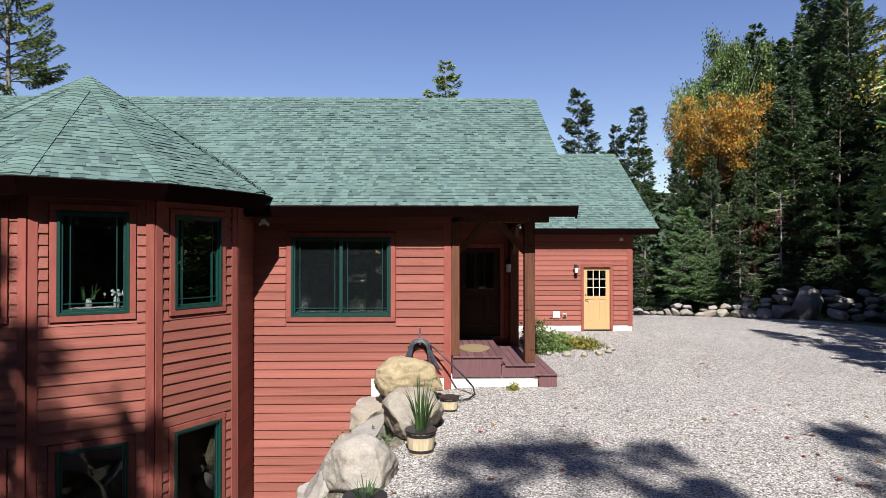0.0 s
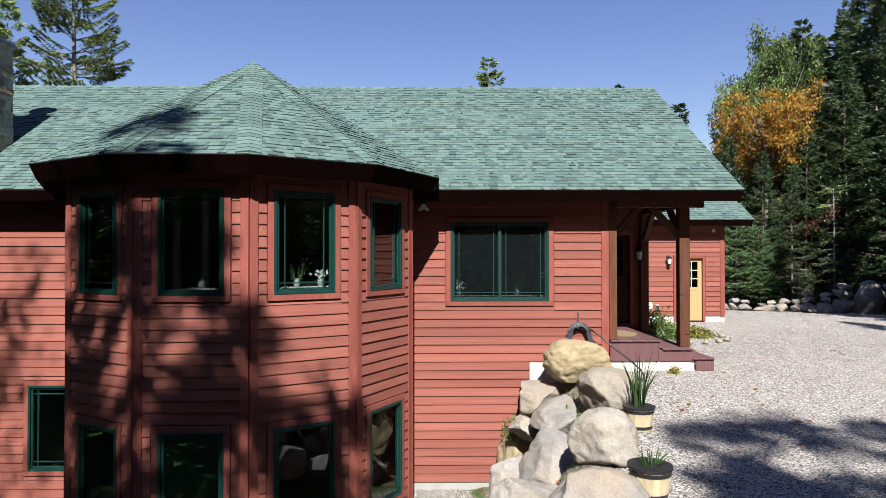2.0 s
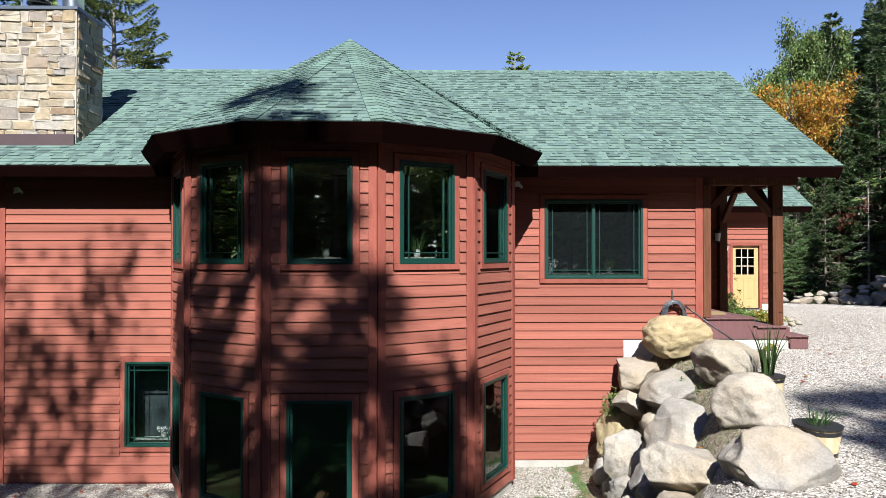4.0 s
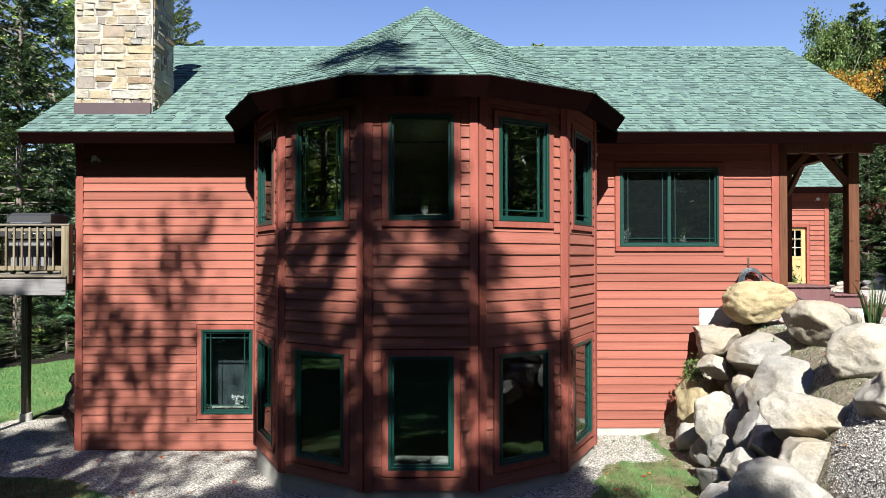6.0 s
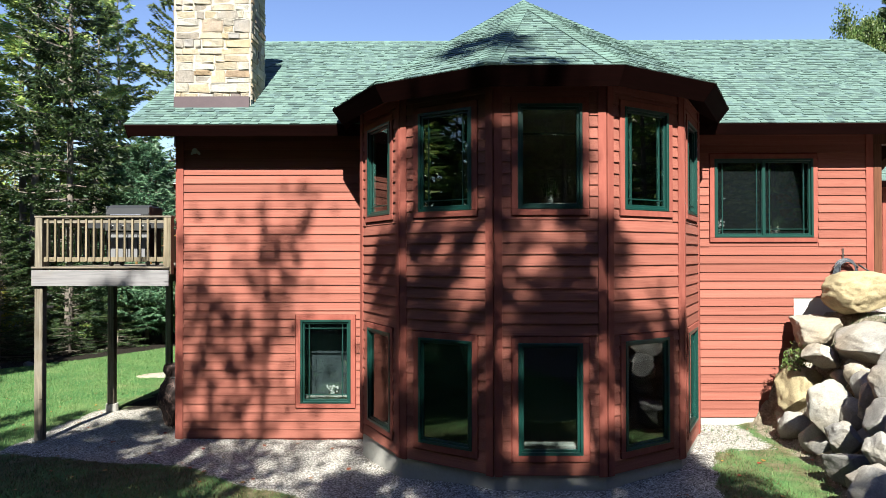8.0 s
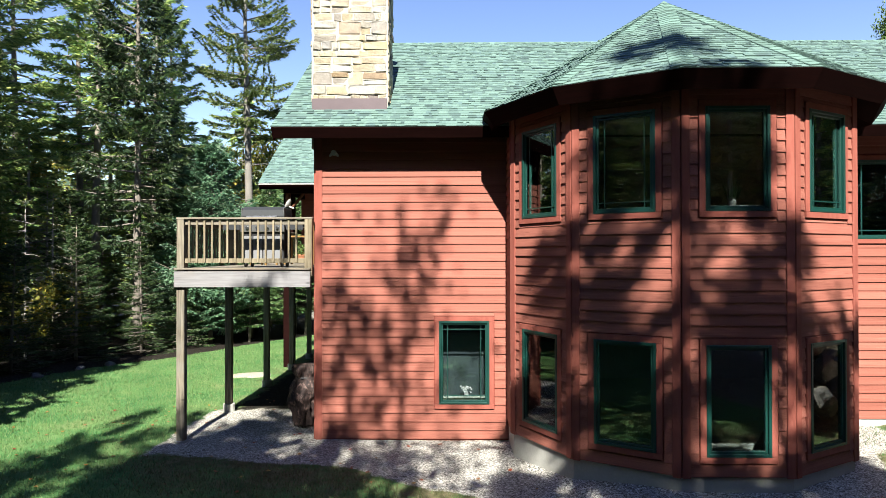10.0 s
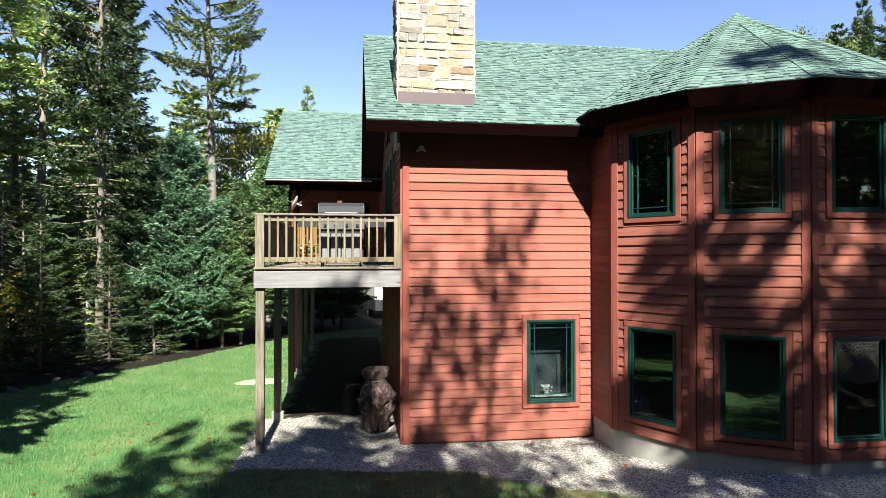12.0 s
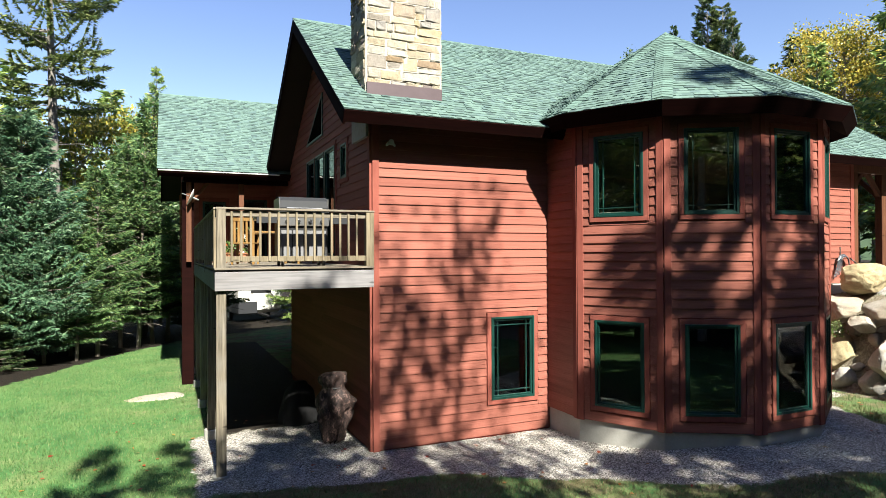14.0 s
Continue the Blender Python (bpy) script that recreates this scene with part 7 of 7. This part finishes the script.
LEAFY = {
    "maple_orange": broadleaf_meshes("maple", 11, 12.0, 3.4, 0.45, M_LEAF_O, 5200, 0.17, M_BARK, 26),
    "maple_red": broadleaf_meshes("maple", 12, 6.0, 2.2, 0.3, M_LEAF_R, 2200, 0.15, M_BARK, 24),
    "birch_green": broadleaf_meshes("birch", 13, 16.0, 3.4, 0.40, M_LEAF_G, 10000, 0.13, M_BIRCH),
    "poplar_yellow": broadleaf_meshes("poplar", 14, 13.0, 3.0, 0.3, M_LEAF_Y, 5600, 0.15, M_BIRCH),
    "sapling": broadleaf_meshes("sapling", 15, 4.5, 1.6, 0.2, M_LEAF_Y, 1800, 0.12, M_BARK, 20),
}
trunk_me, crown_me, _ = broadleaf_meshes("birch", 16, 20.0, 2.6, 0.50, M_LEAF_Y, 900, 0.24, M_BIRCH, 32)
LEAFY["birch_bare"] = (trunk_me, crown_me, max(v.co.z for v in crown_me.vertices))
KINDS.update(LEAFY)
# conifers in the darkened needles, for woods that lie in shade
for kind, (height, radius, bare, whorls, sprays, length, fat, seed) in {"shaded_conifer_tall": (21.0, 3.2, 0.2, 44, 54, 0.25, 0.21, 21), "shaded_conifer_full": (14.0, 2.7, 0.03, 36, 40, 0.24, 0.21, 22), "shaded_conifer_back": (16.0, 3.0, 0.05, 28, 22, 0.40, 0.22, 23)}.items():
    KINDS[kind] = conifer_meshes("shaded_conifer", seed, height, radius, bare, M_NEEDLE_SHADED, whorls, 5, 0.30, sprays, length, dead=0, fat=fat)
trunk_me, crown_me, _ = broadleaf_meshes("maple", 17, 16.0, 3.6, 0.66, M_LEAF_O, 20000, 0.115, M_BARK, 80, 0.105)
KINDS["maple_high"] = (trunk_me, crown_me, max(v.co.z for v in crown_me.vertices))
trunk_me, crown_me, _ = broadleaf_meshes("poplar", 18, 19.0, 3.2, 0.35, M_LEAF_H, 18000, 0.11, M_BARK, 60)
KINDS["poplar_high"] = (trunk_me, crown_me, max(v.co.z for v in crown_me.vertices))
trunk_me, crown_me, _ = broadleaf_meshes("birch", 19, 20.0, 3.2, 0.40, M_LEAF_G, 16000, 0.14, M_BIRCH, 64, 0.14)
KINDS["birch_high"] = (trunk_me, crown_me, max(v.co.z for v in crown_me.vertices))
TREE_TEXT = {
    "birch_high": ("birch_tree", "tall birch with a green crown in the woods", "tree"),
    "poplar_high": ("poplar_tree", "tall poplar with a full yellow and green autumn crown", "tree"),
    "shaded_conifer_tall": ("hemlock_tree", "tall conifer with shade-darkened needles in the woods", "tree"),
    "shaded_conifer_full": ("hemlock_tree", "conifer with shade-darkened needles and branches to the ground", "tree"),
    "shaded_conifer_back": ("hemlock_tree", "conifer with shade-darkened needles deep in the woods", "tree"),
    "maple_high": ("maple_tree", "tall maple with a spreading orange and yellow autumn crown", "tree"),
    "spruce_back": ("spruce_tree", "dark green spruce deep in the surrounding woods", "tree"),
    "spruce_ring": ("spruce_tree", "dark green spruce round the garden, out of view", "tree"),
    "spruce_full": ("spruce_tree", "dark green spruce with branches to the ground", "tree"),
    "spruce_young": ("spruce_tree", "young blue-green spruce at the edge of the woods", "tree"),
    "fir_young": ("fir_tree", "slender young green fir at the edge of the lawn", "tree"),
    "spruce_tall": ("spruce_tree", "tall spruce with a bare lower trunk and drooping limbs", "tree"),
    "spruce_thin": ("spruce_tree", "thin tall spruce with dead lower limbs", "tree"),
    "spruce_open": ("spruce_tree", "tall open spruce with drooping limbs", "tree"),
    "pine_tall": ("pine_tree", "tall open-crowned pine with a long bare grey trunk", "tree"),
    "snag": ("dead_tree", "dead grey spruce with bare twigs", "dead tree"),
    "maple_orange": ("maple_tree", "maple in orange and yellow autumn leaf", "tree"),
    "maple_red": ("maple_tree", "small maple in dull red autumn leaf", "tree"),
    "birch_green": ("birch_tree", "tall pale-barked birch in thin green leaf", "tree"),
    "birch_bare": ("birch_tree", "thinly leaved birch with steep upper limbs", "tree"),
    "poplar_yellow": ("poplar_tree", "poplar turning yellow in autumn", "tree"),
    "sapling": ("sapling", "small sapling with yellowing leaves under the trees", "tree"),
}


def tree(kind, x, y, height, turn=None, wide=1.0, z=None):
    trunk, crown, ref = KINDS[kind]
    name, label, cat = TREE_TEXT[kind]
    s = height / ref
    turn = (x * 137.5 + y * 71.3) % 360 if turn is None else turn
    z = ground_height(x, y) if z is None else z
    t = thing(name, label, cat, pose(x, y, z - 0.05, 0, 0, turn) @ Matrix.Diagonal((s * wide, s * wide, s, 1)), "woodland trees")
    part("trunk", trunk, None, t)
    part("crown", crown, None, t)
    return t


# west woods
for kind, x, y, h, w in (
    ("pine_tall", -20.2, 30.4, 21.5, 1.0), ("shaded_conifer_tall", -23.3, 25.2, 22, 0.78), ("spruce_young", -20.9, 26.9, 8.9, 1.05), ("spruce_young", -22.4, 28.2, 9.0, 0.9), ("spruce_thin", -27.0, 28.4, 21, 1.1),
    ("spruce_thin", -30.5, 28.4, 22, 1.0), ("spruce_thin", -29.0, 30.8, 23, 0.9), ("fir_young", -18.0, 30.2, 8.6, 1.0), ("fir_young", -16.2, 31.4, 9.6, 1.0), ("fir_young", -14.4, 33.0, 10.4, 1.0),
    ("spruce_full", -8.6, 36.5, 12.0, 1.0), ("fir_young", -19.6, 28.6, 6.0, 1.1), ("fir_young", -17.2, 34.0, 11.5, 1.0), ("poplar_yellow", -18.8, 38.0, 18.5, 0.75), ("poplar_yellow", -17.2, 36.4, 17.0, 0.7), ("poplar_yellow", -20.4, 36.8, 18.5, 0.7), ("poplar_yellow", -22.6, 37.0, 17.5, 0.7),
    ("poplar_yellow", -15.5, 40.0, 18.5, 0.8), ("maple_orange", -21.5, 42.0, 13, 0.9), ("spruce_thin", -16.6, 41.5, 15.3, 0.8), ("spruce_thin", -25.2, 33.0, 19, 0.9), ("spruce_thin", -25.0, 29.8, 18.0, 1.0),
    ("spruce_tall", -32.0, 24.0, 23, 1.1), ("spruce_tall", -28.2, 21.5, 22, 1.0), ("snag", -26.2, 24.2, 6.5, 1.0), ("snag", -27.6, 26.0, 7.5, 1.0), ("snag", -24.7, 27.6, 7.0, 1.0), ("snag", -29.5, 25.2, 8.0, 0.9),
    ("spruce_tall", -27.6, 17.6, 21, 1.0), ("spruce_full", -31.0, 20.0, 15, 1.1), ("spruce_back", -34.5, 25.5, 10, 1.2),
    ("spruce_back", -28.0, 38.0, 10, 1.2), ("spruce_back", -37.0, 16.5, 17, 1.2),
    ("spruce_back", -33.5, 9.0, 16, 1.1), ("spruce_back", -23.5, 38.5, 14, 1.1), ("spruce_back", -19.5, 46.0, 15, 1.2),
    ("spruce_back", -12.0, 46.0, 14, 1.2), ("spruce_full", -30.5, 33.5, 9.0, 1.2), ("sapling", -25.3, 21.0, 3.0, 1.0), ("sapling", -29.0, 23.0, 4.0, 1.0), ("sapling", -21.8, 31.0, 5.5, 1.0),
    ("maple_red", -33.0, 27.0, 6.0, 1.0), ("poplar_yellow", -36.0, 38.0, 18, 1.0), ("sapling", -26.0, 19.6, 4.4, 1.0), ("sapling", -27.4, 21.4, 5.2, 1.1), ("sapling", -25.2, 22.8, 4.6, 1.0), ("birch_green", -28.6, 23.4, 15.0, 0.6), ("poplar_yellow", -30.6, 27.4, 14.0, 0.8), ("snag", -26.6, 20.6, 6.5, 0.8), ("snag", -25.6, 21.8, 6.0, 0.8), ("spruce_back", -31.0, 36.5, 17, 1.2), ("spruce_back", -27.0, 35.0, 14, 1.2), ("spruce_back", -36.0, 33.0, 17, 1.2), ("spruce_back", -26.0, 47.0, 12, 1.3),
    ("spruce_back", -40.0, 46.0, 14, 1.3), ("spruce_back", -8.0, 42.0, 10, 1.2), ("birch_green", -33.0, 32.0, 14, 0.8),
):
    tree(kind, x, y, h, None, w)
# close growth behind the edge of the lawn
for k, (x, y) in enumerate(((-22.9, 30.4), (-20.6, 32.2), (-28.6, 26.2), (-27.4, 29.6), (-24.4, 31.4), (-31.2, 26.4), (-33.4, 22.6), (-30.4, 22.4))):
    tree("spruce_back", x, y, 6.5 + 3.2 * ((k * 7) % 5) / 4, None, 1.35)
for kind, x, y, h, w in (("fir_young", -19.2, 27.0, 5.0, 1.2), ("shaded_conifer_full", -22.5, 24.0, 4.6, 1.25), ("shaded_conifer_full", -21.4, 25.4, 4.2, 1.25), ("shaded_conifer_full", -24.0, 22.2, 5.2, 1.2), ("shaded_conifer_full", -24.4, 19.4, 4.4, 1.3), ("shaded_conifer_full", -25.6, 24.6, 6.5, 1.2), ("fir_young", -20.2, 27.0, 5.6, 1.1), ("fir_young", -18.6, 27.8, 7.2, 1.1), ("fir_young", -17.3, 29.6, 8.2, 1.1), ("fir_young", -15.4, 32.6, 8.6, 1.2), ("spruce_young", -14.9, 35.6, 7.4, 1.0), ("fir_young", -16.8, 31.0, 9.0, 1.0), ("spruce_back", -24.6, 28.4, 6.2, 1.2)):
    tree(kind, x, y, h, None, w)
# tall close canopy added unseen south-west of the lawn, keeps the wood's floor dark
for k, (x, y, h) in enumerate(((-25.4, 11.0, 9.0), (-27.4, 11.4, 9.5), (-28.6, 12.0, 11), (-30.3, 13.2, 12), (-24.9, 9.4, 14), (-32.1, 15.2, 13), (-24.5, 14.6, 10.5), (-29.9, 18.2, 9), (-23.9, 6.6, 14), (-23.3, 9.4, 11.0), (-24.1, 12.0, 9.5), (-22.7, 5.8, 17.0), (-22.9, 3.6, 19.5))):
    tree("spruce_back", x, y, h, None, 0.95)
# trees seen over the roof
for kind, x, y, h, w in (("spruce_tall", 1.1, 46.0, 18.4, 1.25), ("shaded_conifer_full", 10.9, 43.5, 15.6, 0.95), ("shaded_conifer_back", 16.2, 47.0, 15.5, 0.8)):
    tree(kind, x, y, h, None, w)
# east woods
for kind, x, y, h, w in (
    ("maple_high", 18.5, 39.2, 14.7, 0.76), ("shaded_conifer_full", 12.4, 40.0, 12.2, 0.85), ("birch_high", 18.5, 43.0, 16.2, 0.42), ("birch_high", 21.5, 43.2, 20.0, 0.6), ("shaded_conifer_tall", 22.8, 42.0, 20.0, 1.0), ("shaded_conifer_tall", 26.5, 40.0, 25.0, 0.9), ("shaded_conifer_full", 17.3, 37.2, 9.6, 0.8), ("shaded_conifer_full", 18.9, 37.0, 8.8, 0.8), ("shaded_conifer_full", 15.7, 38.2, 10.8, 0.7), ("shaded_conifer_full", 20.2, 37.8, 11.5, 0.8), ("shaded_conifer_back", 14.5, 41.0, 11.0, 0.9), ("birch_high", 20.2, 42.4, 18.2, 0.5), ("birch_green", 21.6, 41.5, 18.2, 0.8), ("snag", 18.4, 37.4, 7.0, 0.5),
    ("shaded_conifer_back", 17.0, 38.6, 8.0, 0.9), ("fir_young", 15.6, 37.2, 6.5, 1.1), ("fir_young", 16.8, 36.6, 5.0, 1.1), ("shaded_conifer_tall", 23.2, 38.6, 16, 1.0), ("shaded_conifer_full", 21.5, 37.5, 12.0, 1.0), ("shaded_conifer_tall", 25.8, 36.8, 21, 0.75),
    ("shaded_conifer_full", 24.2, 36.0, 13, 1.0), ("shaded_conifer_tall", 28.6, 35.5, 17.5, 0.9), ("shaded_conifer_full", 27.2, 34.8, 14, 1.1), ("pine_tall", 31.0, 34.0, 19.5, 0.8), ("poplar_yellow", 31.5, 31.0, 21, 0.9), ("poplar_yellow", 29.5, 30.0, 18, 0.9), ("poplar_yellow", 26.5, 28.5, 17.0, 0.8), ("poplar_yellow", 28.6, 28.0, 18.5, 0.8), ("birch_green", 33.5, 33.0, 21, 0.9),
    ("poplar_yellow", 34.5, 29.0, 20, 1.1), ("maple_red", 20.6, 38.4, 9.5, 0.7), ("snag", 21.0, 36.2, 7.5, 1.0), ("shaded_conifer_back", 12.5, 43.0, 9.5, 1.0), ("shaded_conifer_back", 10.5, 46.0, 8.5, 1.0), ("shaded_conifer_back", 20.0, 46.0, 16, 1.2),
    ("shaded_conifer_back", 25.0, 44.0, 19, 1.3), ("shaded_conifer_back", 30.0, 42.0, 18, 1.0), ("shaded_conifer_back", 35.0, 38.0, 22, 1.3), ("shaded_conifer_back", 30.0, 48.0, 23, 0.8), ("shaded_conifer_back", 15.0, 52.0, 13, 1.2), ("shaded_conifer_full", 22.4, 37.0, 15, 0.9),
    ("poplar_yellow", 27.0, 40.0, 20, 1.0), ("poplar_yellow", 20.8, 42.5, 18, 1.0), ("shaded_conifer_full", 33.0, 24.5, 18, 1.2), ("shaded_conifer_back", 8.0, 52.0, 10, 1.2), ("shaded_conifer_back", 31.0, 54.0, 23.0, 1.0), ("shaded_conifer_back", 34.0, 56.5, 24.5, 1.0), ("shaded_conifer_back", 37.0, 57.0, 25.0, 1.0), ("shaded_conifer_back", 33.0, 60.0, 25.0, 1.0), ("shaded_conifer_back", 36.6, 53.0, 22.5, 1.0), ("birch_green", 29.0, 56.0, 21.0, 0.8),
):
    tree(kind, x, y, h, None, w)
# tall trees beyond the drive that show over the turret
for kind, x, y, h, w in (("pine_tall", 27.6, 39.0, 23.5, 1.1), ("shaded_conifer_tall", 29.4, 47.6, 24.6, 0.6), ("poplar_high", 27.6, 29.4, 18.5, 1.0), ("poplar_high", 31.5, 31.5, 20.5, 1.0), ("birch_green", 29.0, 27.4, 20.0, 0.9), ("birch_bare", 26.4, 31.2, 17.0, 0.5), ("shaded_conifer_full", 26.0, 33.6, 15.0, 0.8)):
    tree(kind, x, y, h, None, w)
# south woods behind the garden, which shade the front
for kind, x, y, h, w in (
    ("spruce_open", -7.0, -6.0, 22.2, 0.97), ("spruce_open", -8.15, -5.0, 17.8, 1.15), ("spruce_open", -5.4, -5.4, 16.2, 1.15), ("spruce_open", -4.5, -5.0, 15.2, 1.1), ("spruce_thin", -4.3, -4.2, 13.8, 0.69), ("birch_bare", -11.25, -5.6, 21.6, 0.38), ("birch_bare", -12.2, -5.4, 20.4, 0.42), ("spruce_thin", -12.4, -3.6, 14.8, 0.98), ("spruce_thin", -14.7, -5.5, 17.9, 0.86), ("spruce_thin", -13.7, -5.2, 18.7, 1.1), ("spruce_open", -15.0, -4.4, 17.0, 0.9), ("spruce_back", -15.4, -3.2, 14.6, 0.8), ("spruce_open", 1.8, -13.0, 22.6, 1.12), ("spruce_thin", 3.2, -12.6, 21.4, 0.75), ("spruce_thin", 0.8, -12.8, 21.6, 0.8), ("spruce_thin", 5.8, -10.0, 19.8, 0.9),
    ("spruce_thin", -16.8, -4.0, 14.6, 1.0), ("spruce_thin", -14.0, -7.5, 18.2, 0.8), ("spruce_thin", -20.5, -5.0, 14.5, 1.0), ("spruce_back", 13.0, -3.0, 19.0, 0.9), ("spruce_back", 17.0, 0.5, 18.5, 0.9), ("spruce_back", 11.5, 1.5, 15.6, 0.9), ("spruce_back", 13.5, 5.0, 15.5, 0.9), ("spruce_back", 9.6, -9.0, 17.0, 0.9), ("spruce_back", -18.0, -3.6, 11.5, 0.9), ("spruce_thin", -3.6, -3.8, 11.2, 1.03), ("spruce_thin", -13.6, -4.8, 15.8, 0.92),
    ("spruce_back", 16.0, 6.0, 17.0, 0.9), ("spruce_back", 19.0, 12.0, 18.0, 0.9), ("spruce_back", 21.5, 20.0, 19.0, 0.9), ("spruce_back", 18.2, 19.5, 19.0, 0.8), ("spruce_back", 20.5, 16.0, 20.0, 0.9), ("spruce_back", 17.4, 15.5, 18.0, 0.8), ("spruce_back", 26.0, 19.0, 20.0, 1.0), ("spruce_back", 28.5, 25.5, 21.0, 1.0), ("spruce_back", 23.5, 14.5, 19.0, 1.0), ("spruce_back", 14.8, 9.0, 15.0, 0.9), ("spruce_back", 11.6, 8.0, 13.0, 0.8), ("spruce_thin", -17.4, -5.2, 18.8, 0.55), ("spruce_thin", -15.9, -5.0, 18.4, 0.6), ("spruce_back", 21.5, 27.0, 15.0, 0.8),
):
    tree(kind, x, y, h, None, w)
# unseen ring of trees, sized to block low sky and darken pane reflections
rs = random.Random(404)
for k in range(120):
    a = radians(150 + 240 * (k % 60) / 60 + rs.uniform(-2, 2))
    d = rs.uniform(27, 31) if k < 60 else rs.uniform(33, 42)
    x, y = -4 + d * 1.05 * math.cos(a), 8 + d * 0.95 * math.sin(a)
    if y > 12 and x < 0:
        continue
    h = min(27.0, max(16.0, 0.93 * (4 - y))) * rs.uniform(0.9, 1.0)
    tree("maple_orange" if k % 17 == 5 else "spruce_ring", x, y, h, None, rs.uniform(0.95, 1.2))

# tall unseen trees west of the garden, over the lawn's corner, shade the wood
for x, y, h in ((-27.5, 9.0, 13), (-30.5, 5.0, 15), (-32.0, 9.5, 14), (-34.5, 13.0, 14), (-28.5, 2.0, 15)):
    tree("spruce_back", x, y, h, None, 1.1)

# wooded hills far off
for name, x0, y0, w, h, seed in (("hill", 60, 420, 420, 62, 1), ("hill", -260, 380, 420, 55, 2), ("hill", 380, 250, 320, 60, 3), ("hill", -420, 60, 300, 58, 4)):
    n = 48
    vs, fs = [], []
    for j in range(n + 1):
        for i in range(n + 1):
            u, t = i / n * 2 - 1, j / n * 2 - 1
            d = max(0.0, 1 - u * u - t * t)
            z = -2 + h * d * (0.75 + 0.5 * noise.fractal((u * 2.2 + seed * 7, t * 2.2, 0), 1.0, 2.0, 4)) + (1.5 * noise.noise((u * 40, t * 40, seed)) if d > 0 else 0)
            vs.append((x0 + u * w, y0 + t * w * 0.6, z))
    fs = [(j * (n + 1) + i, j * (n + 1) + i + 1, (j + 1) * (n + 1) + i + 1, (j + 1) * (n + 1) + i) for j in range(n) for i in range(n)]
    thing("backdrop_hill", "dark wooded hill in the distance", "hill", kind="structure", geo=Geo().add(vs, fs), mat=M_HILL, smooth=True)
